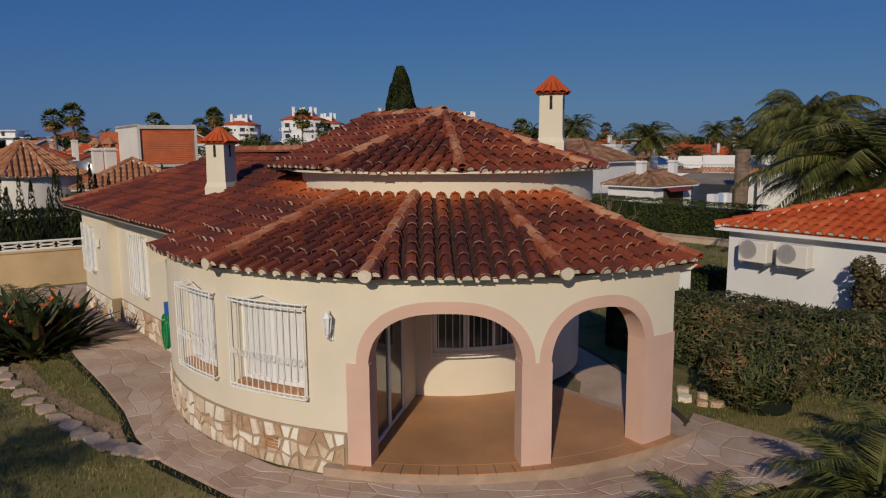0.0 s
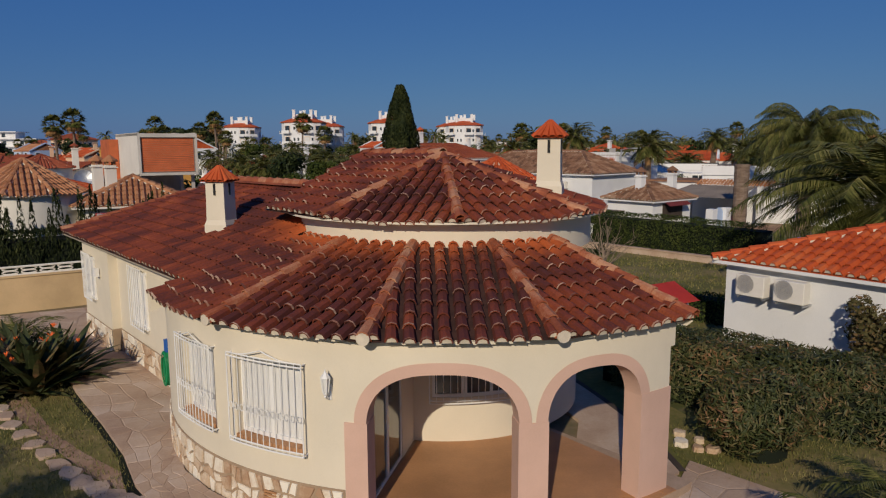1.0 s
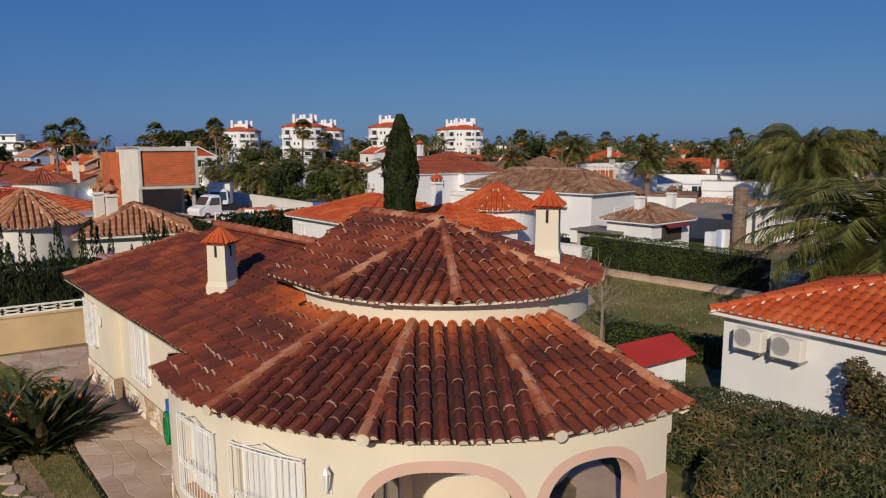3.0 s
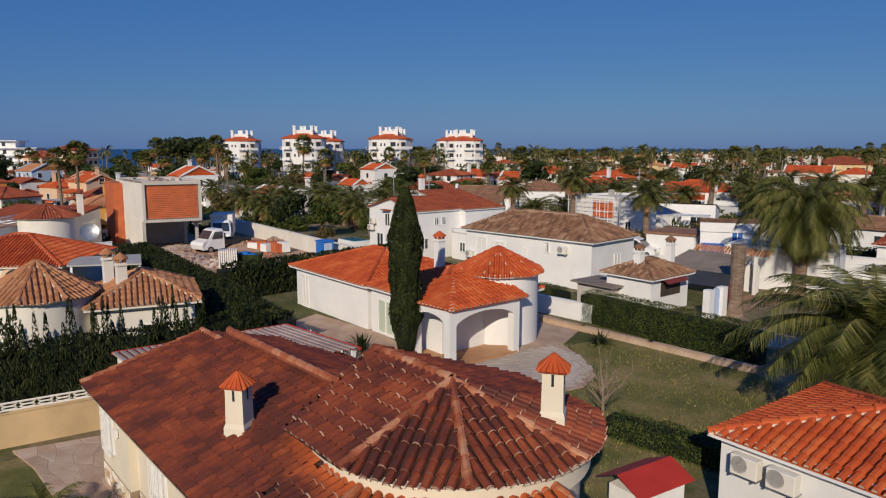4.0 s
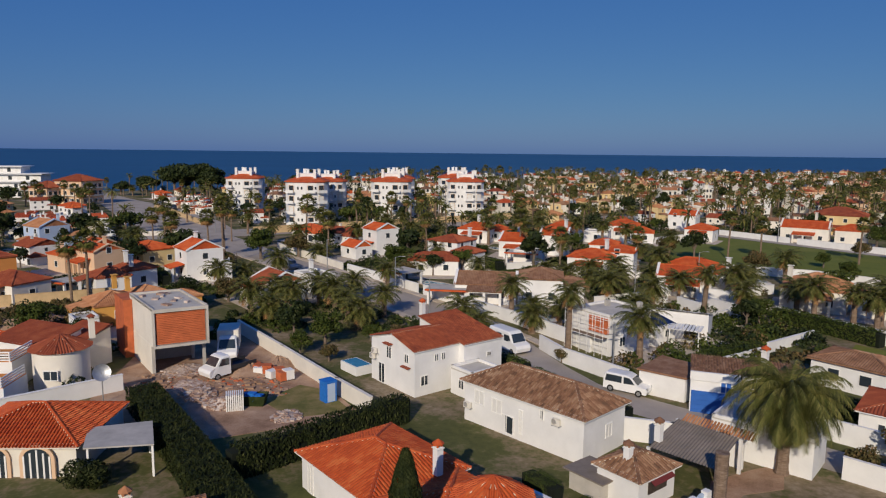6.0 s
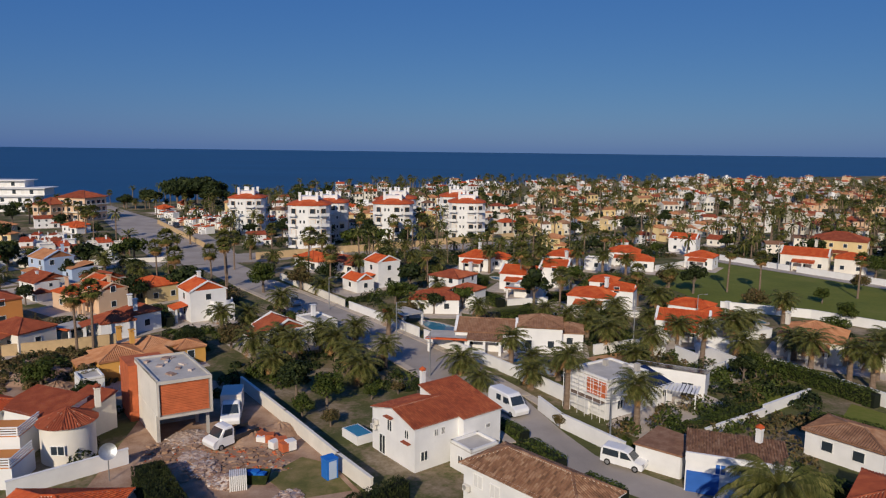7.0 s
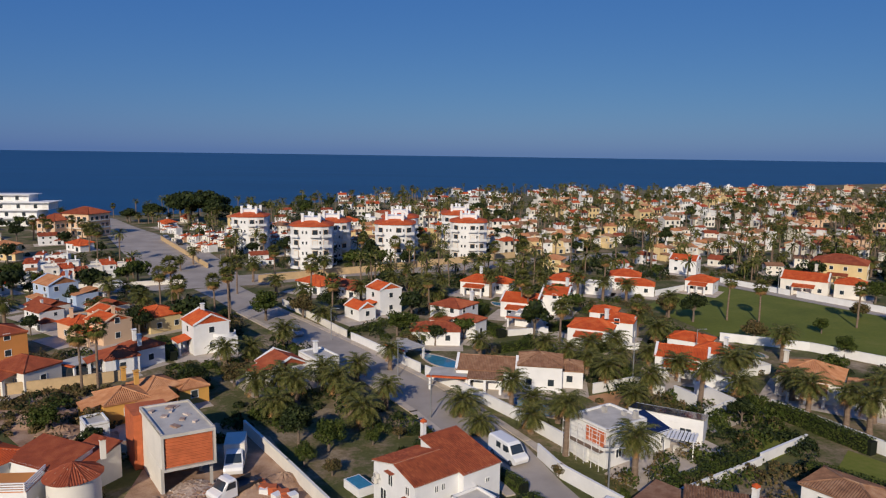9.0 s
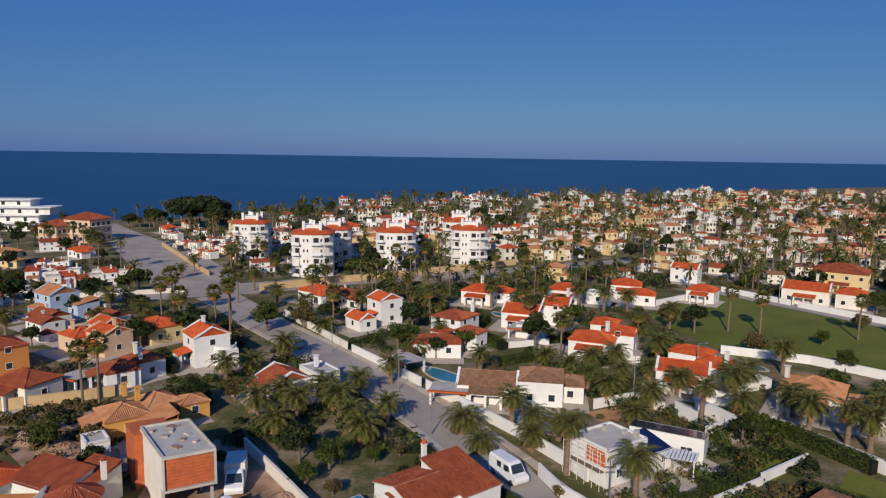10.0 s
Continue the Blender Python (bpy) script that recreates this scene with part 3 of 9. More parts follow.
def round_tower(parent, cx, cy, r, z0, z1, rise, over, wall, tile, level=1, n=8, turn=0.0, row=0.42):
    """A round drum with a many-sided roof."""
    m = Mesh()
    k = 40
    m.grid([[(cx + r * math.cos(2 * math.pi * i / k), cy + r * math.sin(2 * math.pi * i / k), z) for i in range(k)] for z in (z0, z1)], True)
    m.make("tower_wall", wall, parent, smooth=True)
    tl, un, rd, bd, en = Mesh(), Mesh(), Mesh(), Mesh(), Mesh()
    R = r + over
    apex = Vector((cx, cy, z1 + rise))
    p = [Vector((cx + R * math.cos(turn + 2 * math.pi * i / n), cy + R * math.sin(turn + 2 * math.pi * i / n), z1 - 0.08)) for i in range(n)]
    rng = random.Random(int(cx * 7))
    sag = R * (1 - math.cos(math.pi / n))
    for i in range(n):
        f = [p[i], p[(i + 1) % n], apex]
        facet_tiles(f, 0.24, row if level == 2 else None, tl, un, en if level == 2 else None, rng=rng, seg=3, curve=lambda q: -sag * (1 - (2 * q - 1) ** 2))
        ridge_tiles(rd, p[i], apex, 0.45, 0.11, bd)
    b = Mesh()
    b.grid([[(cx + q * math.cos(2 * math.pi * i / k), cy + q * math.sin(2 * math.pi * i / k), z) for i in range(k)] for q, z in ((r - 0.05, z1 - 0.1), (R - 0.06, z1 - 0.12), (R - 0.06, z1 - 0.07))], True)
    ro = b.make("tower_roof", wall, parent)
    un.make("tile_bed", tile, ro)
    tagged(tl.make("roof_tiling", tile, ro), kind="stuff")
    if en.f:
        tagged(en.make("mortar_stop", MORTAR, ro), kind="stuff")
    tagged(rd.make("hip", tile, ro), kind="stuff")
    bd.make("hip_bed", MORTAR, ro)

# ---- the round villa ----
CX, CY, RW = -0.1, 14.0, 5.35
ZW = 2.55


def on(r, deg, z=0.0):
    return Vector((CX + r * math.cos(radians(deg)), CY + r * math.sin(radians(deg)), z))


def shell(m, r0, r1, a0, a1, z0, z1, step=2.0):
    """A closed piece of a round wall between two radii, two angles and two heights."""
    n = max(1, math.ceil(abs(a1 - a0) / step))
    an = [a0 + (a1 - a0) * i / n for i in range(n + 1)]
    m.grid([[on(r1, a, z0) for a in an], [on(r1, a, z1) for a in an], [on(r0, a, z1) for a in an], [on(r0, a, z0) for a in an], [on(r1, a, z0) for a in an]])
    for a in (a0, a1):
        m.poly([on(r0, a, z0), on(r1, a, z0), on(r1, a, z1), on(r0, a, z1)])


villa = thing("villa", "cream round-fronted villa with arched porch and weathered two-tier tile roof", "house")
wm = Mesh()
W1, W2 = (219.0, 230.2), (235.8, 248.6)
for a0, a1, z0, z1 in ((196, W1[0], -0.2, ZW), (W1[1], W2[0], -0.2, ZW), (W2[1], 255.3, -0.2, ZW), (*W1, -0.2, 0.92), (*W1, 2.12, ZW), (*W2, -0.2, 0.92), (*W2, 2.12, ZW)):
    shell(wm, RW - 0.28, RW, a0, a1, z0, z1)
ARCHES = ((258.6, 280.2, 1.36, 2.10), (284.4, 300.6, 1.36, 2.08))


def arch_z(a):
    """Height of the opening's edge at an angle, or None over a pier."""
    for a0, a1, s_, t_ in ARCHES:
        if a0 < a < a1:
            q = (2 * a - a0 - a1) / (a1 - a0)
            return s_ + (t_ - s_) * (1 - abs(q) ** 2.6) ** (1 / 2.2)
    return None


cuts = sorted({255.3, 258.6, 280.2, 284.4, 300.6, 306.9, *[258.6 + 21.6 * (0.5 - 0.5 * math.cos(math.pi * i / 28)) for i in range(29)], *[284.4 + 16.2 * (0.5 - 0.5 * math.cos(math.pi * i / 24)) for i in range(25)]})
for a0, a1 in zip(cuts, cuts[1:]):
    if a1 - a0 < 1e-6:
        continue
    mid = (a0 + a1) / 2
    if arch_z(mid) is None:
        shell(wm, RW - 0.30, RW, a0, a1, -0.02, ZW)
        continue
    za, zb = arch_z(a0 + 1e-5) or arch_z(mid), arch_z(a1 - 1e-5) or arch_z(mid)
    for r in (RW, RW - 0.30):
        wm.poly([on(r, a0, za), on(r, a1, zb), on(r, a1, ZW), on(r, a0, ZW)])
# the drum and the porch's inner walls
shell(wm, 2.55, 2.65, 190, 264.6, 0, 3.3)
shell(wm, 2.55, 2.65, 297.7, 380, 0, 3.3)
shell(wm, 2.55, 2.65, 264.6, 297.7, 0, 0.78)
shell(wm, 2.55, 2.65, 264.6, 297.7, 1.75, 3.3)
shell(wm, 2.50, 2.86, 180, 400, 3.2, 3.82)
villa_wall = wm.make("wall", CREAM, villa)
# pink bands round the openings, and pink soffits
pm = Mesh()
for a0, a1, s_, t_ in ARCHES:
    line, outer = [], []
    n = 40
    for i in range(n + 1):
        a = a0 + (a1 - a0) * (0.5 - 0.5 * math.cos(math.pi * i / n))
        line.append((a, arch_z(min(max(a, a0 + 1e-4), a1 - 1e-4))))
    line = [(a0, 0.0)] + line + [(a1, 0.0)]
    w = 2.05 if a0 < 270 else 2.0
    ca, ch = (a0 + a1) / 2, 1.36
    k = math.degrees(1 / RW)
    for i, (a, z) in enumerate(line):
        if z <= 1.36 + 1e-6 and (i < 2 or i > len(line) - 3):
            outer.append((a - 0.19 * k if a < ca else a + 0.19 * k, z))
        else:
            p0, p1 = line[max(i - 1, 1)], line[min(i + 1, len(line) - 2)]
            dx, dz = (p1[0] - p0[0]) / k, p1[1] - p0[1]
            L = math.hypot(dx, dz) or 1
            outer.append((a - dz / L * 0.17 * k, z + dx / L * 0.16))
    pm.grid([[on(RW + 0.014, a, z) for a, z in line], [on(RW + 0.014, min(max(a, 255.3), 307.0), z) for a, z in outer]])
    pm.grid([[on(RW + 0.014, a, z) for a, z in line], [on(RW - 0.31, a, z) for a, z in line]])
for a0, a1, h in ((255.32, 258.74, 1.40), (280.06, 284.54, 1.40), (300.46, 307.05, 1.56)):
    shell(pm, RW - 0.314, RW + 0.018, a0, a1, -0.01, h)
pm.make("arch_surround", PINK, villa, "pink plaster band round the porch arches")
# porch floor of square tiles laid inside a kerb, ceiling, radial end wall
fm = Mesh()
fm.prism([on(2.6, a)[:2] for a in range(312, 250, -4)] + [on(5.5, a)[:2] for a in range(252, 314, 2)], -0.18, -0.012)
porch_floor = fm.make("porch_floor", JOINT, villa, "terracotta porch floor")
cm = Mesh()
cm.prism([on(2.6, a)[:2] for a in range(312, 195, -4)] + [on(RW - 0.02, a)[:2] for a in range(197, 313, 2)], ZW - 0.08, ZW)
cm.make("porch_ceiling", CREAM, villa)
em = Mesh()
shell(em, 2.6, 3.35, 256.2, 257.6, 0, ZW)
shell(em, 4.75, 5.1, 256.2, 257.6, 0, ZW)
shell(em, 3.35, 4.75, 256.2, 257.6, 2.05, ZW)
em.make("end_wall", CREAM, villa)
dm, dg = Mesh(), Mesh()
for r in (3.35, 4.03, 4.08, 4.72):
    shell(dm, r, r + 0.05, 256.6, 257.4, 0, 2.05)
shell(dm, 3.35, 4.75, 256.6, 257.4, 2.0, 2.05)
shell(dm, 3.35, 4.75, 256.6, 257.4, 0.0, 0.05)
shell(dg, 3.38, 4.73, 256.8, 257.1, 0.03, 2.02)
slide = dm.make("sliding_door", FRAMEW, villa, "white-framed sliding glass door")
dg.make("pane", GLASS, slide)
beam = Mesh()
shell(beam, 2.6, RW, 306.0, 308.0, 2.15, ZW)
beam.make("porch_beam", CREAM, villa)


def grille(a0, a1, r, z0, z1, name="window_grille", scroll=True, n=12):
    """An upright-bar grille with collars, standing on the round wall."""
    m = Mesh()
    for i in range(n + 1):
        a = a0 + (a1 - a0) * i / n
        m.tube([on(r, a, z0), on(r, a, z1)], 0.0065 if 0 < i < n else 0.011, 6)
    for z in (z0, z0 + 0.05, z1 - 0.05, z1):
        m.tube([on(r, a0 + (a1 - a0) * i / 10, z) for i in range(11)], 0.012, 6)
    for a in (a0, a1):
        for z in (z0 + 0.02, z1 - 0.02):
            m.tube([on(r, a, z), on(RW - 0.02 if r > 4 else 2.6, a, z)], 0.012, 6)
    if scroll:
        for i in range(n):
            a = a0 + (a1 - a0) * (i + 0.5) / n
            zc = (z0 + z1) / 2 - 0.12
            pts = [on(r, a + 0.36 * math.cos(t), zc + 0.05 * math.sin(t)) for t in [2 * math.pi * q / 10 for q in range(11)]]
            m.tube(pts, 0.007, 5, False)
        mid = (a0 + a1) / 2
        m.tube([on(r, mid + (a1 - a0) * 0.34 * (q / 10 - 0.5) * 2, z1 + 0.11 * (1 - abs(q / 5 - 1)) ** 1.4) for q in range(11)], 0.010, 6)
    return m.make(name, FRAMEW, villa, "white wrought-iron grille")


for (a0, a1), g0, g1 in ((W1, 218.6, 230.8), (W2, 235.2, 249.3)):
    fr, pn, cu, sl = Mesh(), Mesh(), Mesh(), Mesh()
    for a in (a0, (a0 + a1) / 2 - 0.3, a1 - 0.6):
        shell(fr, RW - 0.16, RW - 0.10, a, a + 0.7, 0.95, 2.12)
    for z in (0.95, 2.06):
        shell(fr, RW - 0.16, RW - 0.10, a0, a1, z, z + 0.06)
    shell(pn, RW - 0.14, RW - 0.13, a0 + 0.2, a1 - 0.2, 1.0, 2.08)
    shell(cu, RW - 0.20, RW - 0.19, a0 + (a1 - a0) * 0.24, a1, 0.95, 2.12)
    shell(sl, RW - 0.26, RW + 0.03, a0, a1, 0.88, 0.94)
    f = fr.make("window", FRAMEW, villa)
    pg = pn.make("pane", CURTAIN, f, "pane closed by a white net blind")
    cu.make("blind", CURTAIN, f)
    sl.make("sill", TERRACE, f)
    grille(g0, g1, RW + 0.10, 0.86, 2.16)
fr, pn = Mesh(), Mesh()
for a in (264.6, 275.4, 276.6, 286.5, 296.7):
    shell(fr, 2.57, 2.63, a, a + 1.0, 0.8, 1.75)
for z in (0.78, 1.69):
    shell(fr, 2.57, 2.63, 264.6, 297.7, z, z + 0.06)
shell(pn, 2.585, 2.60, 264.8, 297.5, 0.82, 1.72)
f = fr.make("window", FRAMEW, villa)
pn.make("pane", GLASS, f)
grille(264.0, 298.3, 2.78, 0.72, 1.72, scroll=False, n=14)
# wing to the north-west, at the slant of the plots
E0, EX, EN = Vector((-10.85, 19.2, 0)), Vector((0.645, -0.764, 0)), Vector((0.764, 0.645, 0))


def wp(a, b, z=0.0):
    p = E0 + EX * a + EN * b
    return Vector((p.x, p.y, z))


wing = Mesh()
wing.prism([wp(0.4, 0.4)[:2], wp(3.0, 0.4)[:2], wp(3.0, 0.62)[:2], wp(8.6, 0.62)[:2], wp(8.6, 3.0)[:2], wp(10.6, 3.2)[:2], wp(10.6, 6.8)[:2], wp(0.4, 6.8)[:2]], -0.2, 2.62)
wing.poly([wp(0.4, 0.4, 2.6), wp(0.4, 6.9, 2.6), wp(0.4, 3.55, 3.5)])
wing.make("wing_wall", CREAM, villa)
cn = Mesh()
cn.prism([wp(2.2, 0.38)[:2], wp(2.98, 0.38)[:2], wp(2.98, 0.60)[:2], wp(2.2, 0.60)[:2]], 2.5, 2.6)
cn.make("cornice", MORTAR, villa)


def flat_window(a, w, z0, z1, b, grill=True):
    """A slim barred window on the wing's long wall."""
    p = wp(a, b, z0)
    f = window(villa, p.x, p.y, z0, w, z1 - z0, math.atan2(-EN.y, -EN.x), CURTAIN)
    if grill:
        m = Mesh()
        for i in range(8):
            q = wp(a - w / 2 + w * i / 7, b - 0.12)
            m.tube([(q.x, q.y, z0 - 0.05), (q.x, q.y, z1 + 0.1)], 0.011, 6)
        for z in (z0 - 0.02, z1 + 0.06):
            m.tube([wp(a - w / 2, b - 0.12, z), wp(a + w / 2, b - 0.12, z)], 0.012, 6)
        m.make("window_grille", FRAMEW, villa, "white wrought-iron grille")


flat_window(1.2, 0.85, 1.0, 2.15, 0.40)
flat_window(4.8, 1.0, 0.85, 2.2, 0.62)
lb = Mesh()
for p in (wp(2.1, 0.33, 1.75),):
    lb.box(p.x, p.y, 1.7, 0.16, 0.1, 0.22, math.atan2(EX.y, EX.x))
lb.make("meter_box", FRAMEW, villa)

# roof: lower ring, upper cone, wing
tiles_near, roof_far, bed, stops, hips, hipbed, lips = [], Mesh(), Mesh(), Mesh(), [], Mesh(), Mesh()


def hip_line(a, b, step, r_, bed_):
    hips.append(Mesh())
    ridge_tiles(hips[-1], a, b, step, r_, bed_)


HIPS = (207.5, 233.3, 259.3, 285.2, 308.4)
RE, RT, ZE, ZT = 5.60, 2.86, 2.58, 3.42
rng = random.Random(4)
for i, (a0, a1) in enumerate(zip(HIPS, HIPS[1:])):
    f = [on(RE, a0, ZE), on(RE, a1, ZE), on(RT, a1, ZT), on(RT, a0, ZT)]
    sag = RE * (1 - math.cos(radians((a1 - a0) / 2)))
    near = i == 2
    facet_tiles(f, 0.222, 0.31, roof_far, bed, stops, tiles_near if near else None, rng, 4, lambda q: -sag * 0.9 * (1 - (2 * q - 1) ** 2), lips)
for a in HIPS[1:]:
    hip_line(on(RE + 0.02, a, ZE + 0.03), on(RT, a, ZT + 0.03), 0.36, 0.092, hipbed)
APEX, BACK = Vector((-0.15, 13.45, 4.84)), Vector((-1.95, 15.7, 4.84))
RU, ZU = 3.16, 3.82
UP = (140, 184, 229, 274, 319, 364)
side = on(RU, 229, ZU) + (BACK - APEX).normalized() * 2.2
side.z = ZU
for a0, a1 in zip(UP, UP[1:]):
    p, q = side if a0 == 184 else on(RU, a0, ZU), side if a1 == 184 else on(RU, a1, ZU)
    sag = RU * (1 - math.cos(radians(22.5)))
    f = [p, q, APEX] if a0 >= 229 else [p, q, APEX, BACK] if a0 == 184 else [p, q, BACK]
    facet_tiles(f, 0.225, 0.32, roof_far, bed, stops, None, rng, 4, (lambda t: -sag * 0.9 * (1 - (2 * t - 1) ** 2)) if a0 != 184 else None, lips)
facet_tiles([on(RU, 60, ZU), on(RU, 140, ZU), BACK], 0.225, 0.40, roof_far, bed, None, None, rng)
facet_tiles([on(RU, 4, ZU), on(RU, 60, ZU), BACK, APEX], 0.225, 0.36, roof_far, bed, None, None, rng)
for a in (229, 274, 319):
    hip_line(on(RU + 0.02, a, ZU + 0.03), APEX, 0.36, 0.09, hipbed)
hip_line(APEX, BACK, 0.42, 0.12, hipbed)
RIDGE = 3.62
facet_tiles([wp(0, 0, 2.70), wp(2.2, 0, 2.70), wp(2.2, RIDGE, 3.66), wp(0, RIDGE, 3.62)], 0.226, 0.33, roof_far, bed, stops, None, rng)
bed.poly([wp(2.2, 0, 2.70), wp(2.2, RIDGE, 4.02), wp(2.2, 7.3, 2.66)])
facet_tiles([wp(2.2, 0, 2.70), wp(9.82, 0, 2.70), wp(10.3, 2.1, 3.466), wp(10.9, RIDGE, 4.02), wp(2.2, RIDGE, 4.02)], 0.226, 0.33, roof_far, bed, stops, None, rng)
facet_tiles([wp(11.5, 7.6, 2.66), wp(2.2, 7.35, 2.66), wp(2.2, RIDGE, 4.02), wp(10.0, RIDGE, 4.02)], 0.232, 0.33, roof_far, bed, None, None, rng)
facet_tiles([wp(2.2, 7.35, 2.66), wp(0, 7.3, 2.66), wp(0, RIDGE, 3.62), wp(2.2, RIDGE, 3.66)], 0.232, 0.33, roof_far, bed, None, None, rng)
hip_line(wp(2.2, RIDGE, 4.12), wp(9.0, RIDGE, 4.16), 0.42, 0.12, hipbed)
hip_line(wp(0, RIDGE, 3.66), wp(2.15, RIDGE, 3.70), 0.42, 0.12, hipbed)
hip_line(wp(0.05, 0, 2.74), wp(0.05, RIDGE, 3.66), 0.42, 0.11, hipbed)
soff = Mesh()
n = 60
soff.grid([[on(r, 205 + 103.4 * i / n, z) for i in range(n + 1)] for r, z in ((RW - 0.1, ZW - 0.05), (RW + 0.10, ZE - 0.06), (RW + 0.10, ZE - 0.0))])
soff.grid([[on(r, 140 + 224 * i / n, z) for i in range(n + 1)] for r, z in ((2.8, 3.74), (2.9, ZU - 0.05), (RU - 0.03, ZU - 0.035), (RU - 0.03, ZU))])
soff.poly([wp(0, 0, 2.66), wp(9.3, 0, 2.66), wp(9.3, 1.0, 2.66), wp(0, 1.0, 2.66)])
soff.poly([on(RE, 207.5, ZE - 0.01), on(RT, 207.5, ZT - 0.01), on(RT, 207.5, ZT - 0.1), on(RE, 207.5, ZE - 0.3)])
soff.poly([on(RT, 308.4, ZT - 0.02), on(RE, 308.4, ZE - 0.03), on(RE - 0.1, 308.4, ZE - 0.12), on(RT, 308.4, ZE - 0.12)])
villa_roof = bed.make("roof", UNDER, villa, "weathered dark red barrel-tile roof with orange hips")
soff.make("eave_soffit", CREAM, villa_roof)
tagged(roof_far.make("roof_tiling", TILE_OLD, villa_roof), kind="stuff")
tagged(stops.make("mortar_stop", MORTAR, villa_roof), kind="stuff")
tagged(lips.make("tile_lip", LIP, villa_roof), kind="stuff")
for q in hips:
    for i in range(0, len(q.v), 15):
        m = Mesh()
        m.v = [tuple(p) for p in q.v[i:i + 15]]
        m.grid([q.v[i + k * 5:i + k * 5 + 5] for k in range(3)])
        m.v = m.v[15:]
        m.f = [tuple(k - 15 for k in f_) for f_ in m.f]
        m.make("hip_tile", HIPTILE, villa_roof)
hipbed.make("hip_bed", HIPTILE, villa_roof)
for a in HIPS[1:4]:
    m = Mesh()
    p = on(RE + 0.04, a, ZE + 0.05)
    d = on(1, a) - on(0, a)
    sd = Vector((-d.y, d.x, 0))
    pts = [p + sd * (0.09 * math.cos(2 * math.pi * q / 14)) + Vector((0, 0, 0.09 * math.sin(2 * math.pi * q / 14))) for q in range(14)]
    m.grid([pts, [q - d * 0.06 for q in pts]], True)
    m.poly(pts)
    m.make("hip_stop", MORTAR, villa_roof, "round white mortar stop")


def hood_chimney(x, y, z0, z1, w, name="chimney"):
    """A tapered stack with slits under a little tiled pyramid."""
    m = Mesh()
    r = math.atan2(EX.y, EX.x) + 0.62
    rows = []
    for z, q in ((z0 - 0.5, w * 0.60), (z0 + 0.12, w * 0.60), (z0 + 0.22, w * 0.52), (z1 - 0.3, w * 0.5), (z1 - 0.3, w * 0.5), (z1, w * 0.5)):
        rows.append([(x + q * 1.414 * math.cos(r + math.pi / 4 + i * math.pi / 2), y + q * 1.414 * math.sin(r + math.pi / 4 + i * math.pi / 2), z) for i in range(4)])
    m.grid(rows, True)
    m.poly(rows[-1])
    ch = m.make(name, CREAM, villa, "cream chimney under a small tiled hood")
    # black strips painted for the dark inside of the uncut vent slits
    s_ = Mesh()
    for i in range(4):
        a = r + i * math.pi / 2
        s_.box(x + math.cos(a) * w * 0.5, y + math.sin(a) * w * 0.5, z1 - 0.28, 0.03, 0.05, 0.24, a)
    s_.make("slit", RUBBER, ch)
    hd = Mesh()
    top = Vector((x, y, z1 + 0.34))
    R = w * 0.92
    for i in range(4):
        a0, a1 = r + math.pi / 4 + i * math.pi / 2, r + math.pi / 4 + (i + 1) * math.pi / 2
        p0, p1 = Vector((x + R * math.cos(a0), y + R * math.sin(a0), z1)), Vector((x + R * math.cos(a1), y + R * math.sin(a1), z1))
        for k in range(4):
            q = p0 + (p1 - p0) * (k + 0.5) / 4
            u = (p1 - p0).normalized()
            nn = (p1 - p0).cross(top - p0).normalized()
            barrel(hd, q + nn * 0.01, top + (q - top) * 0.06 + nn * 0.01, u, nn, (p1 - p0).length / 8, 0.015, 4, 0.015)
        hd.poly([p0, p1, top])
    hd.poly([(x + R * math.cos(r + math.pi / 4 + i * math.pi / 2), y + R * math.sin(r + math.pi / 4 + i * math.pi / 2), z1 - 0.005) for i in range(4)])
    hd.make("hood", TILE_NEW, ch, "small orange tiled hood")


hood_chimney(-4.82, 14.55, 3.30, 4.32, 0.42)
hood_chimney(1.85, 13.15, 4.15, 5.16, 0.42)
# lantern by the porch
lt, lg = Mesh(), Mesh()
p = on(RW + 0.12, 253.2, 1.83)
lt.grid([[(p.x + r * math.cos(math.pi * i / 3), p.y + r * math.sin(math.pi * i / 3), p.z + z) for i in range(6)] for z, r in ((-0.06, 0.01), (-0.02, 0.035), (0.0, 0.038))], True)
lt.grid([[(p.x + r * math.cos(math.pi * i / 3), p.y + r * math.sin(math.pi * i / 3), p.z + z) for i in range(6)] for z, r in ((0.20, 0.07), (0.25, 0.035), (0.29, 0.010), (0.32, 0.004))], True)
for i in range(6):
    lt.tube([(p.x + 0.038 * math.cos(math.pi * i / 3), p.y + 0.038 * math.sin(math.pi * i / 3), p.z), (p.x + 0.062 * math.cos(math.pi * i / 3), p.y + 0.062 * math.sin(math.pi * i / 3), p.z + 0.20)], 0.006, 5)
lt.tube([on(RW, 253.2, 1.80), on(RW + 0.06, 253.2, 1.72), on(RW + 0.14, 253.2, 1.78)], 0.014, 6)
lt.box(*on(RW + 0.01, 253.2)[:2], 1.70, 0.07, 0.03, 0.2, radians(253.2 + 90))
lg.grid([[(p.x + r * math.cos(math.pi * i / 3), p.y + r * math.sin(math.pi * i / 3), p.z + z) for i in range(6)] for z, r in ((0, 0.034), (0.20, 0.058))], True)
lamp = thing("wall_lantern", "white metal wall lantern with frosted panes beside the porch", "lamp")
lt.make("lantern_frame", FRAMEW, lamp)
lg.make("lantern_pane", CURTAIN, lamp)

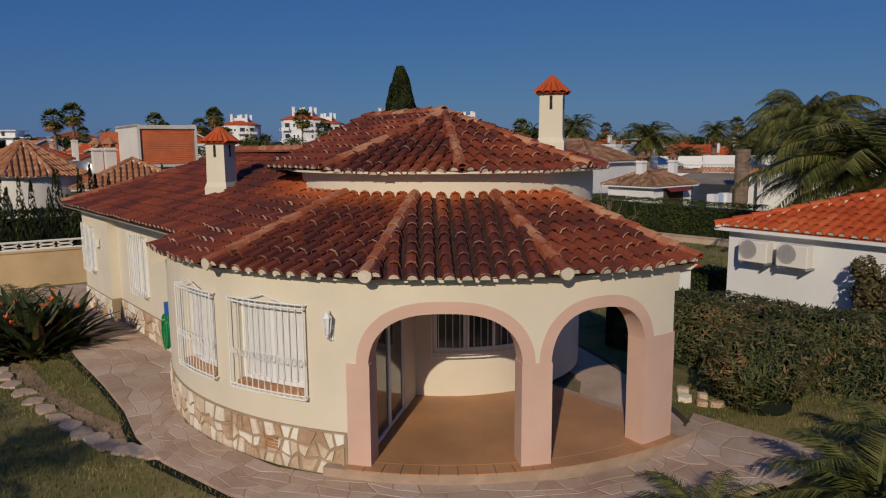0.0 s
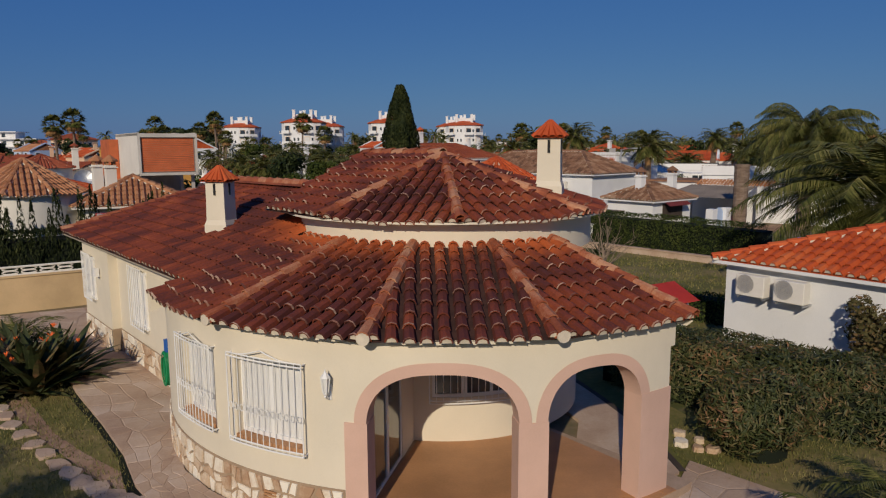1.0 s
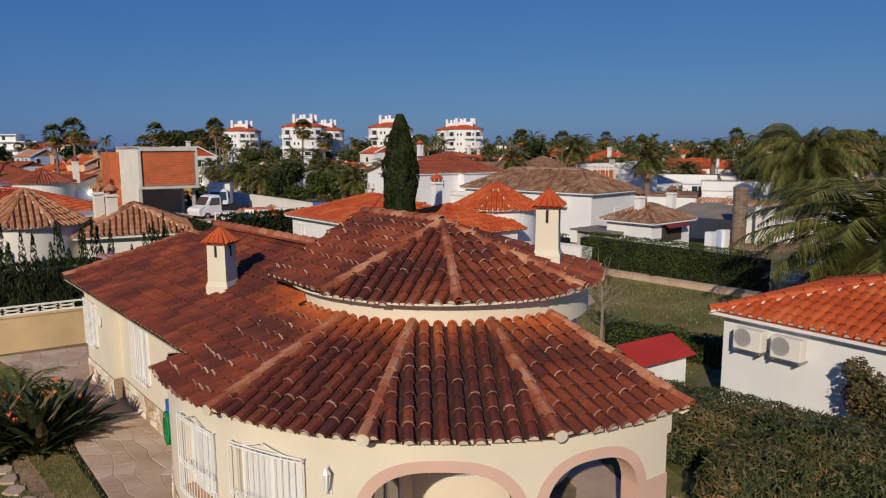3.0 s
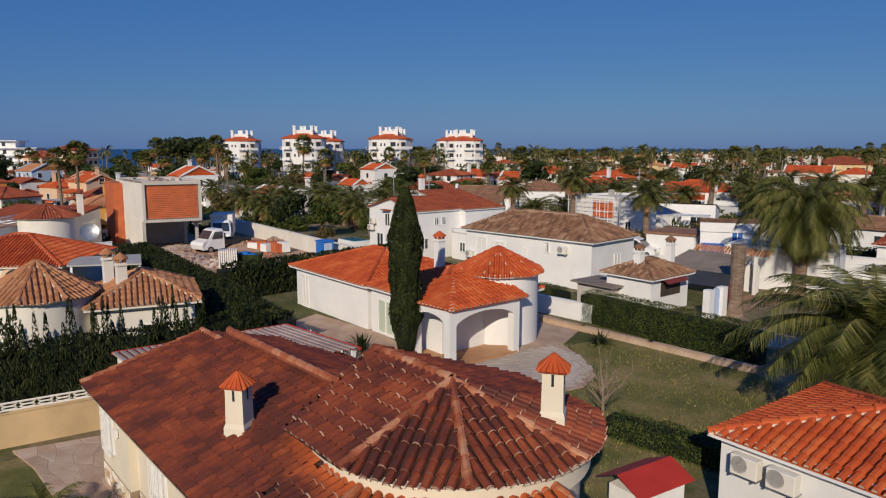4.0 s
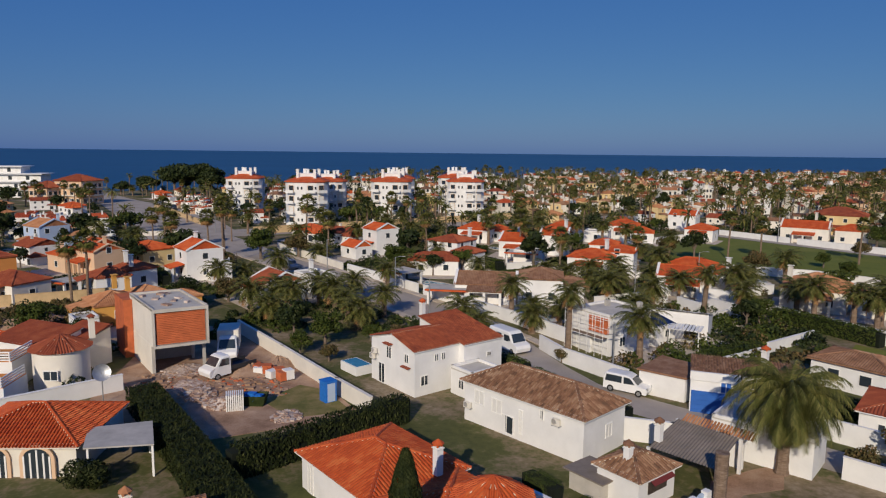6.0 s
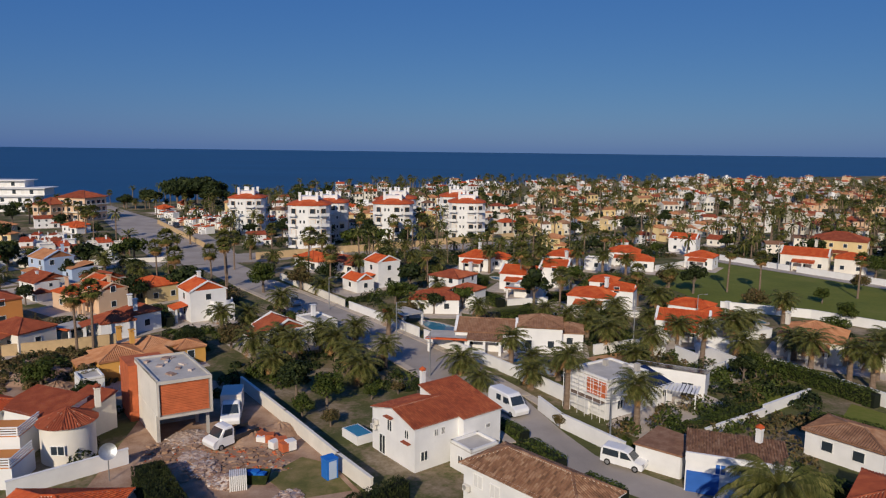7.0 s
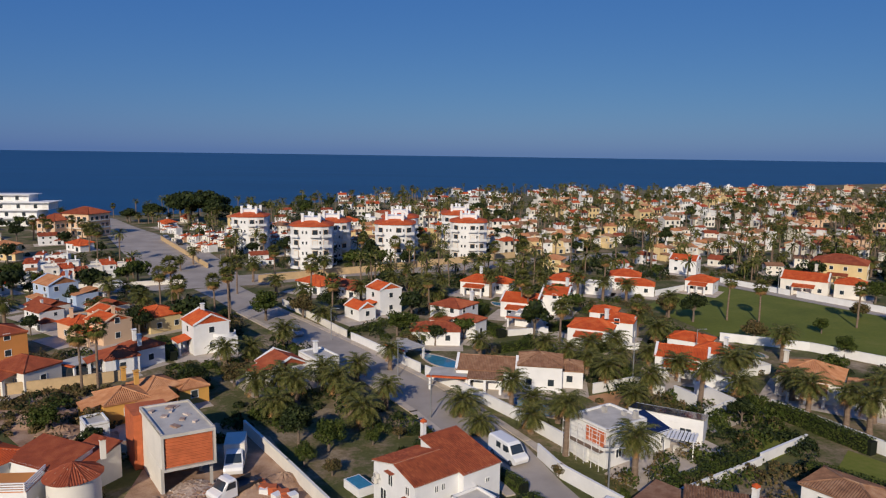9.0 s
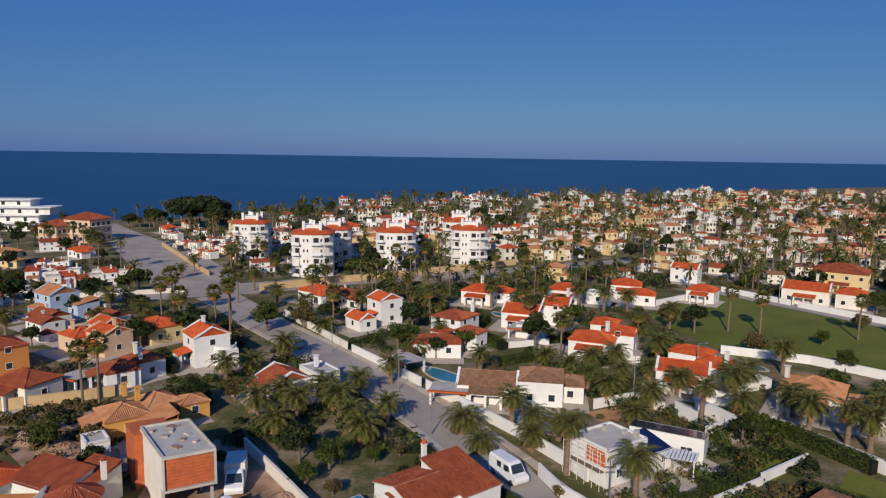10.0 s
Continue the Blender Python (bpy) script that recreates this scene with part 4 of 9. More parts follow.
# ---- neighbouring villas ----
R0 = ROT
nb = thing("villa", "white villa with a bright orange tile roof and a round tower", "house")
block(nb, -4.3, 41.6, 8.2, 7.0, R0, 2.55, WHITE, TILE_NEW, "hip", 1.15, 0.35, 2, wins=((0, -0.72, 0.0, 0.7, 2.0),), glass=CURTAIN)
block(nb, 0.1, 35.6, 6.0, 6.2, R0, 2.6, WHITE, TILE_NEW, "hip", 0.95, 0.35, 2, wins=((0, -0.55, 0.1, 1.4, 1.8),), glass=GREENBLIND)
round_tower(nb, 2.45, 34.9, 2.05, GZ, 3.4, 1.1, 0.28, WHITE, TILE_NEW, 2, 8, 0.3)
chimney(nb, -0.6, 38.9, 2.6, 4.4, 0.45)
# its porch
F, RR, LL = Vector((-0.05, 29.55, 0)), Vector((3.0, 32.1, 0)), Vector((-1.65, 31.45, 0))
for p in (F, RR, LL):
    pm = Mesh()
    pm.box(p.x, p.y, GZ, 0.38, 0.38, 2.6, R0)
    pm.make("porch_pier", WHITE, nb)
am = Mesh()
for p, q, rise in ((F, RR, 0.75), (LL, F, 0.7)):
    d = (q - p)
    nrm = Vector((d.y, -d.x, 0)).normalized() * 0.19
    n = 24
    lo, hi = [], []
    for i in range(n + 1):
        t = i / n
        lo.append(1.45 + rise * math.sqrt(max(0, 1 - (2 * t - 1) ** 2)))
    for s_ in (-1, 1):
        am.grid([[p + d * (i / n) + nrm * s_ + Vector((0, 0, lo[i])) for i in range(n + 1)], [p + d * (i / n) + nrm * s_ + Vector((0, 0, 2.42)) for i in range(n + 1)]])
    am.grid([[p + d * (i / n) + nrm * s_ + Vector((0, 0, lo[i])) for i in range(n + 1)] for s_ in (-1, 1)])
am.make("porch_arch", WHITE, nb)
tl, un, en, rd, bd = Mesh(), Mesh(), Mesh(), Mesh(), Mesh()
eF, eR, eL = Vector((0.0, 29.1, 2.48)), Vector((3.75, 32.2, 2.48)), Vector((-2.3, 31.5, 2.5))
tT, tR = Vector((0.2, 33.2, 3.25)), Vector((2.6, 34.0, 3.2))
rng = random.Random(8)
facet_tiles([eF, eR, tR, tT], 0.24, 0.42, tl, un, en, None, rng, 3)
facet_tiles([eL, eF, tT, Vector((-1.2, 33.4, 3.1))], 0.24, 0.42, tl, un, en, None, rng, 3)
ridge_tiles(rd, eF, tT, 0.45, 0.12, bd)
pr = un.make("porch_roof", TILE_NEW, nb)
tagged(tl.make("roof_tiling", TILE_NEW, pr), kind="stuff")
tagged(en.make("mortar_stop", MORTAR, pr), kind="stuff")
bd.make("hip_bed", MORTAR, pr)
pf = Mesh()
pf.prism([(F.x - 0.05, F.y - 0.25), (RR.x + 0.3, RR.y), (1.2, 34.6), (LL.x - 0.3, LL.y)], GZ, GZ + 0.12)
pf.make("porch_floor", TERRACE, nb)
window(nb, -0.9, 32.6, 0.5, 1.3, 1.2, R0 - math.pi / 2, bars=7)
window(nb, 1.9, 33.25, 0.7, 0.9, 1.0, R0, bars=3)

white = thing("villa", "long white house with a mossy brown hipped tile roof", "house")
WU, WV, WC = Vector((0.697, -0.717, 0)), Vector((0.717, 0.697, 0)), Vector((7.5, 52.3, 0))
block(white, WC.x, WC.y, 11.8, 5.4, -0.80, 3.55, WHITE, TILE_BROWN, "hip", 1.35, 0.3, 2, wins=((0, -0.72, 1.7, 1.0, 1.2), (0, -0.40, 1.5, 1.0, 1.2), (0, 0.02, 0.5, 0.3, 2.0), (1, 0.2, 1.2, 0.8, 1.1)), glass=CURTAIN)
for q_, z_, w_, h_ in ((0.36, 1.9, 0.35, 0.8), (-0.22, -0.2, 1.5, 1.5)):
    p = WC + WU * q_ * 5.9 - WV * 2.7
    window(white, p.x, p.y, z_ + 0.2, w_, h_, R0 - math.pi / 2)
cot = thing("cottage", "small white cottage with a brown tile roof beside a hedge", "house")
block(cot, 12.3, 42.1, 3.2, 3.9, R0, 2.25, WHITE, TILE_BROWN, "hip", 0.75, 0.3, 2)
cp = Vector((12.3, 42.1, 0)) + EX * 1.62
# no opening is cut: a dark panel stands for the hatch's shade
m = Mesh()
m.box(cp.x, cp.y, 0.75, 0.06, 2.0, 0.95, R0)
m.make("serving_hatch", DARKIN, cot, "dark panel painted as the shade inside an open hatch")
m = Mesh()
for s_ in (-1, 1):
    m.grid([[cp + EN * 1.15 * k + Vector((0, 0, 1.95)) + EX * 0.02 * s_, cp + EN * 1.15 * k + EX * (0.55 + 0.02 * s_) + Vector((0, 0, 1.6))] for k in (-1, 1)])
m.make("awning", MAROON, cot, "maroon cloth awning")
chimney(cot, 11.6, 41.6, 2.4, 3.35, 0.45, cap=TILE_BROWN)
chimney(cot, 14.8, 45.6, 2.0, 3.3, 0.45, cap=TILE_BROWN)
car = thing("carport", "carport with a grey ribbed sheet roof on white posts", "carport")
m = Mesh()
pts = [Vector((13.9, 44.9, 1.85)), Vector((17.3, 41.4, 1.85)), Vector((20.4, 45.2, 2.35)), Vector((17.2, 48.8, 2.35))]
n = 22
sheet = []
for i in range(n):
    for f, up in ((i / n, 0), ((i + 0.5) / n, 0.06)):
        sheet.append([pts[0] + (pts[1] - pts[0]) * f + Vector((0, 0, up)), pts[3] + (pts[2] - pts[3]) * f + Vector((0, 0, up))])
m.grid(sheet)
m.make("sheet_roof", GREYSHEET, car)
for p in pts:
    pm = Mesh()
    pm.box(p.x, p.y, GZ, 0.2, 0.2, p.z - GZ, R0)
    pm.make("post", WHITE, car)
rt = Mesh()
un = Mesh()
facet_tiles([pts[2] + Vector((0.6, -0.5, 0)), pts[3] + Vector((0.2, -0.4, 0)), pts[3] + Vector((0.7, 0.2, 0.35)), pts[2] + Vector((1.1, 0.1, 0.35))], 0.24, 0.4, rt, un, None, None, rng, 3)
tagged(rt.make("tile_edge", TILE_SAND, car), kind="stuff")
gate = thing("garden_gate", "pale blue arched garden gate in white piers", "gate")
gm, gp = Mesh(), Mesh()
c0 = Vector((15.3, 38.9, 0))
for q in (-1, 1):
    gp.box(c0.x + EN.x * q * 0.75, c0.y + EN.y * q * 0.75, GZ, 0.42, 0.5, 1.75, R0)
gp.make("pier", WHITE, gate)
gm.poly([(c0.x + EN.x * 0.62 * math.cos(t), c0.y + EN.y * 0.62 * math.cos(t), 1.0 + 0.6 * math.sin(t)) for t in [math.pi * i / 12 for i in range(13)]] + [(c0.x - EN.x * 0.62, c0.y - EN.y * 0.62, GZ), (c0.x + EN.x * 0.62, c0.y + EN.y * 0.62, GZ)])
gl = gm.make("leaf", BLUEWALL, gate)

bh = thing("villa", "white house with blue shutters and a flat brown roof", "house")
BU, BV = Vector((0.94, -0.34, 0)), Vector((0.34, 0.94, 0))
BR_ = math.atan2(BU.y, BU.x)
block(bh, 26.0, 58.4, 8.4, 6.0, BR_, 3.1, WHITE, TILE_BROWN, "shed", 0.35, 0.05, 2, wins=((0, -0.32, 1.95, 0.85, 1.05), (0, 0.45, 1.2, 1.0, 1.1)), glass=BLUEPAINT)
p = Vector((26.0, 58.4, 0)) - BU * 2.75 - BV * 3.05
m = Mesh()
e_ = Vector((26.0, 58.4, 0)) - BV * 3.0
m.box(e_.x, e_.y, 2.7, 8.5, 0.24, 0.75, BR_)
m.make("parapet", WHITE, bh)
gd = Mesh()
gd.box(p.x, p.y, GZ, 2.7, 0.1, 1.95, BR_)
gd = gd.make("garage_door", BLUEPAINT, bh, "bright blue panelled garage door")
for i in range(4):
    m = Mesh()
    m.box(p.x - BV.x * 0.06, p.y - BV.y * 0.06, 0.1 + 0.42 * i, 2.6, 0.04, 0.05, BR_)
    m.make("door_rib", BLUEPAINT, gd)
chimney(bh, 28.5, 59.5, 3.3, 4.6, 0.5)
ca = thing("garage", "low white garage with a flat brown roof beside the lane", "garage")
plan = [(17.9, 61.6), (21.3, 59.0), (24.6, 61.8), (21.3, 65.6)]
m = Mesh()
m.prism(plan, GZ, 2.0)
m.make("side_wall", WHITE, ca)
cx_, cy_ = 21.27, 62.0
m = Mesh()
m.prism([(cx_ + (x - cx_) * 1.07, cy_ + (y - cy_) * 1.07) for x, y in plan], 2.0, 2.16)
m.make("flat_roof", TILE_BROWN, ca)
r2 = thing("villa", "white single-storey house with a low red tile roof", "house")
block(r2, 37.5, 50.5, 9.0, 6.5, R0 + 0.2, 2.7, WHITE, TILE_RED, "hip", 0.9, 0.3, 1, wins=((0, -0.6, 0.8, 1.0, 1.1), (0, 0.1, 0.0, 1.0, 2.0)))
r3 = thing("villa", "low white house with a plain parapet beside the lane", "house")
block(r3, 23.6, 48.0, 7.0, 3.6, -0.72, 2.6, WHITE, TILE_RED, "flat", wins=((0, -0.7, 0.0, 0.9, 2.0),))
aw = Mesh()
aw.box(18.9, 44.6, GZ, 0.3, 1.2, 2.0, R0)
tagged(aw.make("folded_awning", AWNING), "rolled clay-red canvas awning standing against a wall", "awning")

two = thing("villa", "two-storey white house with brown-red low tile roofs", "house")
TWO = R0 + math.pi / 2
block(two, -3.05, 63.9, 5.5, 7.1, TWO, 4.3, WHITE, TILE_RED, "gable", 0.95, 0.15, 2, wins=((3, 0.15, 2.7, 0.75, 1.2), (3, -0.65, 2.9, 0.6, 0.9), (3, 0.5, 0.0, 1.0, 2.0), (0, -0.1, 2.95, 0.42, 0.75), (0, 0.2, 2.95, 0.42, 0.75), (0, -0.6, 0.9, 0.8, 1.0)))
block(two, 1.25, 66.3, 4.8, 7.0, TWO, 4.3, WHITE, TILE_RED, "shed", 1.35, 0.15, 2, wins=((0, 0.3, 2.6, 0.5, 0.5),))
block(two, 2.6, 60.9, 3.4, 3.0, TWO, 2.3, WHITE, TILE_BROWN, "flat", wins=((3, 0.0, 0.7, 0.7, 0.9),))
chimney(two, -2.6, 68.6, 5.0, 6.6, 0.45)
for q_ in (0.15, -0.65):
    p = Vector((-3.05, 63.9, 0)) - EN * 2.95 - EX * q_ * 3.55
    m = Mesh()
    m.box(p.x, p.y, 3.95 if q_ > 0 else 2.35, 1.15, 0.5, 0.09, R0)
    m.make("window_hood", TILE_RED, two)

# building site
site = thing("building_shell", "unfinished white house shell with orange hollow-brick infill", "house")
SX, SY = Vector((0.87, 0.49, 0)), Vector((-0.60, 0.80, 0))
K = Vector((-28.5, 64.2, 0))


def sp(a, b):
    p = K + SX * a + SY * b
    return (p.x, p.y)


m = Mesh()
m.prism([sp(0, 0.3), sp(5.2, 0.3), sp(5.2, 9.4), sp(0, 9.4)], 2.75, 6.3)
m.make("upper_storey", OFFWHITE, site)
m = Mesh()
for a0, a1, z0, z1 in ((0, 5.2, 2.6, 2.85), (0, 5.2, 6.15, 6.5), (0, 0.16, 2.85, 6.15), (5.04, 5.2, 2.85, 6.15)):
    m.prism([sp(a0, -0.05), sp(a1, -0.05), sp(a1, 0.298), sp(a0, 0.298)], z0, z1)
m.prism([sp(0, -0.05), sp(0.001, -0.05), sp(0.001, 9.4), sp(0, 9.4)], 6.3, 6.5)
m.make("facade_frame", SCREED, site)
m = Mesh()
m.prism([sp(0.0, 0.3), sp(5.2, 0.3), sp(5.2, 9.4), sp(0.0, 9.4)], 6.3, 6.38)
for a0, a1, b0, b1 in ((0, 0.18, 0.3, 9.4), (5.02, 5.2, 0.3, 9.4), (0.18, 5.02, 9.2, 9.4)):
    m.prism([sp(a0, b0), sp(a1, b0), sp(a1, b1), sp(a0, b1)], 6.38, 6.58)
m.make("flat_roof", SCREED, site)
clay = Mesh()
n = 18
for i in range(n):
    z = 2.95 + (6.1 - 2.95) * i / n
    clay.prism([sp(0.3, 0.14 + 0.03 * (i % 2)), sp(4.9, 0.14 + 0.03 * (i % 2)), sp(4.9, 0.296), sp(0.3, 0.296)], z, z + 0.15)
tagged(clay.make("hollow_brick_course", CLAYBRICK, site, "courses of orange hollow brick"), kind="stuff")
m = Mesh()
for a, b in ((0.2, 1.2), (5.0, 1.2), (0.2, 5), (5.0, 5), (0.2, 9.0), (5.0, 9.0)):
    p = sp(a, b)
    m.box(*p, GZ, 0.3, 0.3, 2.8, math.atan2(SX.y, SX.x))
m.prism([sp(0, 6.0), sp(5.2, 6.0), sp(5.2, 6.2), sp(0, 6.2)], GZ, 2.75)
w_ = Mesh()
w_.prism([sp(-0.02, 1.2), sp(0.2, 1.2), sp(0.2, 9.2), sp(-0.02, 9.2)], GZ, 2.748)
w_.make("ground_wall", OFFWHITE, site)
m.make("concrete_frame", CONCRETE, site)
m = Mesh()
m.prism([sp(-0.9, 8.2), sp(-0.04, 8.2), sp(-0.04, 12.4), sp(-0.9, 12.4)], GZ, 6.05)
m.prism([sp(-0.04, 9.6), sp(3.2, 9.6), sp(3.2, 12.4), sp(-0.04, 12.4)], GZ, 6.05)
m.make("brick_wing", CLAYBRICK, site, "bare orange brick stair wing")
rr = random.Random(3)
m = Mesh()
for i in range(9):
    a, b = rr.uniform(0.8, 4.4), rr.uniform(2, 8.6)
    m.box(*sp(a, b), 6.38, rr.uniform(0.4, 1.1), rr.uniform(0.3, 0.9), rr.uniform(0.05, 0.22), rr.uniform(0, 3))
tagged(m.make("rubble_heap", RUBBLE), "scraps of mortar and board left on the flat roof", "rubble", kind="stuff")

# left neighbours
ln = thing("villa", "white villa with a round tower and sandy tile roofs", "house")
round_tower(ln, -18.2, 29.7, 2.15, GZ, 3.25, 1.35, 0.3, OFFWHITE, TILE_SAND, 2, 8, 0.2)
block(ln, -14.75, 32.4, 4.2, 4.9, 0.43, 2.95, OFFWHITE, TILE_SAND, "hip", 1.0, 0.35, 2, wins=((0, 0.1, 1.3, 0.6, 0.6),))
chimney(ln, -15.2, 31.2, 2.9, 4.3, 0.42, OFFWHITE, TILE_SAND)
chimney(ln, -16.6, 32.8, 2.9, 4.3, 0.42, OFFWHITE, TILE_SAND)
l2 = thing("villa", "white villa with an orange tile roof and arched terracotta-edged windows", "house")
block(l2, -29.6, 47.2, 8.6, 7.6, 0.05, 2.35, OFFWHITE, TILE_NEW, "hip", 1.5, 0.35, 2)
for x in (-30.6, -27.6):
    am, gm, fm2 = Mesh(), Mesh(), Mesh()
    arc = [(x + 0.95 * math.cos(t), 1.15 + 0.75 * math.sin(t)) for t in [math.pi * i / 14 for i in range(15)]]
    out = [(x + 1.2 * math.cos(t), 1.15 + 0.98 * math.sin(t)) for t in [math.pi * i / 14 for i in range(15)]]
    arc, out = [(x + 0.95, GZ)] + arc + [(x - 0.95, GZ)], [(x + 1.2, GZ)] + out + [(x - 1.2, GZ)]
    y = 43.28
    am.grid([[(a, y - 0.03, z) for a, z in arc], [(a, y - 0.03, z) for a, z in out], [(a, y + 0.1, z) for a, z in out]])
    am.make("arch_surround", PEACH, l2)
    gm.poly([(a, y + 0.0, z) for a, z in arc])
    w_ = gm.make("glazed_arch", GLASS, l2)
    for k in (-0.9, -0.45, 0.0, 0.45, 0.86):
        fm2.box(x + k, y - 0.02, GZ, 0.12, 0.06, 2.0 - 0.5 * abs(k))
    fm2.make("mullion", FRAMEW, w_)
cp = thing("pergola", "flat white-edged pergola with a clouded sheet roof", "pergola")
m = Mesh()
m.prism([(-24.2, 42.8), (-19.8, 43.6), (-21.6, 47.6), (-25.6, 46.2)], 2.1, 2.2)
m.make("sheet_roof", CONCRETE, cp)
for p in ((-24.0, 43.0), (-20.0, 43.8), (-21.8, 47.4)):
    m = Mesh()
    m.box(*p, GZ, 0.14, 0.14, 2.3, 0.2)
    m.make("post", FRAMEW, cp)
l3 = thing("villa", "pale villa with a round tower and striped sun terraces", "house")
round_tower(l3, -36.3, 62.0, 2.4, GZ, 3.5, 1.1, 0.3, OFFWHITE, TILE_RED, 1, 10)
block(l3, -41.4, 66.6, 7.4, 4.4, R0 + 0.5, 3.2, WHITE, TILE_RED, "shed", 0.9, 0.2, 1, wins=((0, 0.2, 0.8, 1.2, 1.2),))
block(l3, -37.6, 67.8, 4.0, 4.0, R0 + 0.5, 3.0, OFFWHITE, TILE_RED, "shed", 1.0, 0.2, 1)
block(l3, -47.5, 66.0, 5.0, 6.0, R0 + 0.5, 3.2, OFFWHITE, TILE_NEW, "hip", 0.9, 0.3, 1, wins=((0, 0, 0.8, 1.2, 1.2),))
for x_, y_, lx_, ly_, h_ in ((-42.6, 61.8, 5.4, 4.2, 2.7), (-40.2, 57.0, 5.0, 4.0, 1.9)):
    m = Mesh()
    m.box(x_, y_, GZ, lx_, ly_, h_, 0.1)
    m.make("terrace_wall", WHITE, l3)
    m = Mesh()
    m.box(x_, y_, GZ + h_, lx_ - 0.1, ly_ - 0.1, 0.05, 0.1)
    m.make("terrace_floor", ORANGEW, l3, "orange painted terrace floor")
    for k in range(4):
        m = Mesh()
        m.box(x_ + 0.21, y_ - ly_ / 2 + 0.08, GZ + h_ + 0.12 + 0.24 * k, lx_, 0.1, 0.12, 0.1)
        m.box(x_ + lx_ / 2 - 0.05, y_, GZ + h_ + 0.12 + 0.24 * k, 0.1, ly_, 0.12, 0.1)
        m.make("balustrade_slat", WHITE, l3)
chimney(l3, -35.4, 66.0, 3.2, 5.2, 0.5, OFFWHITE, TILE_RED)
window(l3, -36.0, 59.58, 0.9, 1.3, 0.95, -math.pi / 2)
l4 = thing("shed", "small white shed with a flat roof", "shed")
block(l4, -42.6, 78.0, 3.4, 2.6, R0, 2.4, WHITE, TILE_RED, "flat")
# the villa to the east, beyond the hedge
rn = thing("villa", "low white villa with a bright orange roof", "house")
block(rn, 10.9, 16.0, 6.2, 5.6, math.atan2(-0.811, 0.585), 2.52, WHITE, TILE_NEW, "hip", 0.85, 0.25, 2, row=0.4)
ACX, ACN = Vector((0.585, -0.811, 0)), Vector((-0.811, -0.585, 0))


def ac_unit(p, ang, mat=None):
    """An outdoor air-conditioning unit with its round fan grille on two brackets."""
    ob = thing("air_conditioner", "cream outdoor air-conditioning unit on a white wall", "air conditioner", "air conditioners", p, ang)
    m = Mesh()
    m.box(-0.02, 0, 0, 0.70, 0.28, 0.50)
    body = m.make("casing", OFFWHITE, ob)
    bev = body.modifiers.new("bevel", "BEVEL")
    bev.width, bev.segments = 0.02, 2
    m = Mesh()
    for r in (0.06, 0.11, 0.16, 0.21):
        m.tube([(-0.13 + r * math.cos(t), -0.15, 0.29 + r * math.sin(t)) for t in [2 * math.pi * i / 20 for i in range(21)]], 0.006, 5, False)
    for i in range(12):
        t = math.pi * i / 6
        m.tube([(-0.13 + 0.03 * math.cos(t), -0.15, 0.29 + 0.03 * math.sin(t)), (-0.13 + 0.22 * math.cos(t), -0.15, 0.29 + 0.22 * math.sin(t))], 0.004, 4, False)
    m.make("fan_grille", STEEL, ob)
    m = Mesh()
    m.tube([(-0.13, -0.143, 0.29), (-0.13, -0.146, 0.29)], 0.2, 20)
    m.make("fan", CONCRETE, ob)
    m = Mesh()
    for x in (-0.3, 0.3):
        m.box(x, 0.1, -0.05, 0.04, 0.5, 0.04)
        m.box(x, 0.30, -0.3, 0.04, 0.04, 0.28)
    m.make("bracket", STEEL, ob)
    return ob


for s_ in (0.88, 1.80):
    p = Vector((6.79, 16.88, 0)) + ACX * s_ + ACN * 0.24
    ac_unit((p.x, p.y, 1.5), math.atan2(ACX.y, ACX.x))
for q_, z_ in ((-0.9, 1.0), (0.62, 2.2)):
    p = WC + WU * q_ * 5.9 - WV * 2.96
    ac_unit((p.x, p.y, z_), -0.80)
for z_, q_ in ((2.6, 2.7), (2.0, 3.0)):
    p = Vector((-3.05, 63.9, 0)) - EX * q_ - EN * 2.98
    ac_unit((p.x, p.y, z_), R0)
shed = thing("garden_shed", "small white shed with a red sheet roof", "shed")
m = Mesh()
m.prism([(3.75, 16.0), (4.25, 15.25), (5.6, 16.0), (4.9, 16.8)], GZ, 1.35)
m.make("shed_wall", FRAMEW, shed)
m = Mesh()
A, B = Vector((4.0, 15.7, 1.75)), Vector((5.25, 16.5, 1.75))
for q in (-1, 1):
    d = Vector((0.55, -0.83, 0)) * q * 0.75
    m.grid([[A - Vector((0.2, 0.12, 0)), B + Vector((0.2, 0.12, 0))], [A - Vector((0.2, 0.12, 0)) + d - Vector((0, 0, 0.35)), B + Vector((0.2, 0.12, 0)) + d - Vector((0, 0, 0.35))]])
m.make("shed_roof", REDSHEET, shed)
# corrugated lean-to behind the villa's wing
lean = thing("lean_to", "lean-to with a striped corrugated sheet roof behind the wing", "lean-to")
m = Mesh()
a, b, c, d = wp(-1.7, 1.3, 2.98), wp(-1.4, 7.3, 2.98), wp(2.9, 7.75, 2.96), wp(2.1, 1.4, 2.98)
n = 26
sheet = []
for i in range(n):
    waves = ((i / n, 0), ((i + 0.12) / n, 0.05), ((i + 0.6) / n, 0.05), ((i + 0.72) / n, 0))
    sheet += [[a + (b - a) * f + Vector((0, 0, h)), d + (c - d) * f + Vector((0, 0, h))] for f, h in waves]
sheet.append([b, c])
m.grid(sheet)
m.make("sheet_roof", POLY, lean)
m = Mesh()
for i in range(n):
    p, q = a + (b - a) * ((i + 0.86) / n), d + (c - d) * ((i + 0.86) / n)
    m.tube([p + Vector((0, 0, 0.012)), q + Vector((0, 0, 0.012))], 0.028, 5)
m.make("sheet_groove", TILE_OLD, lean, "dark red lines along the grooves")
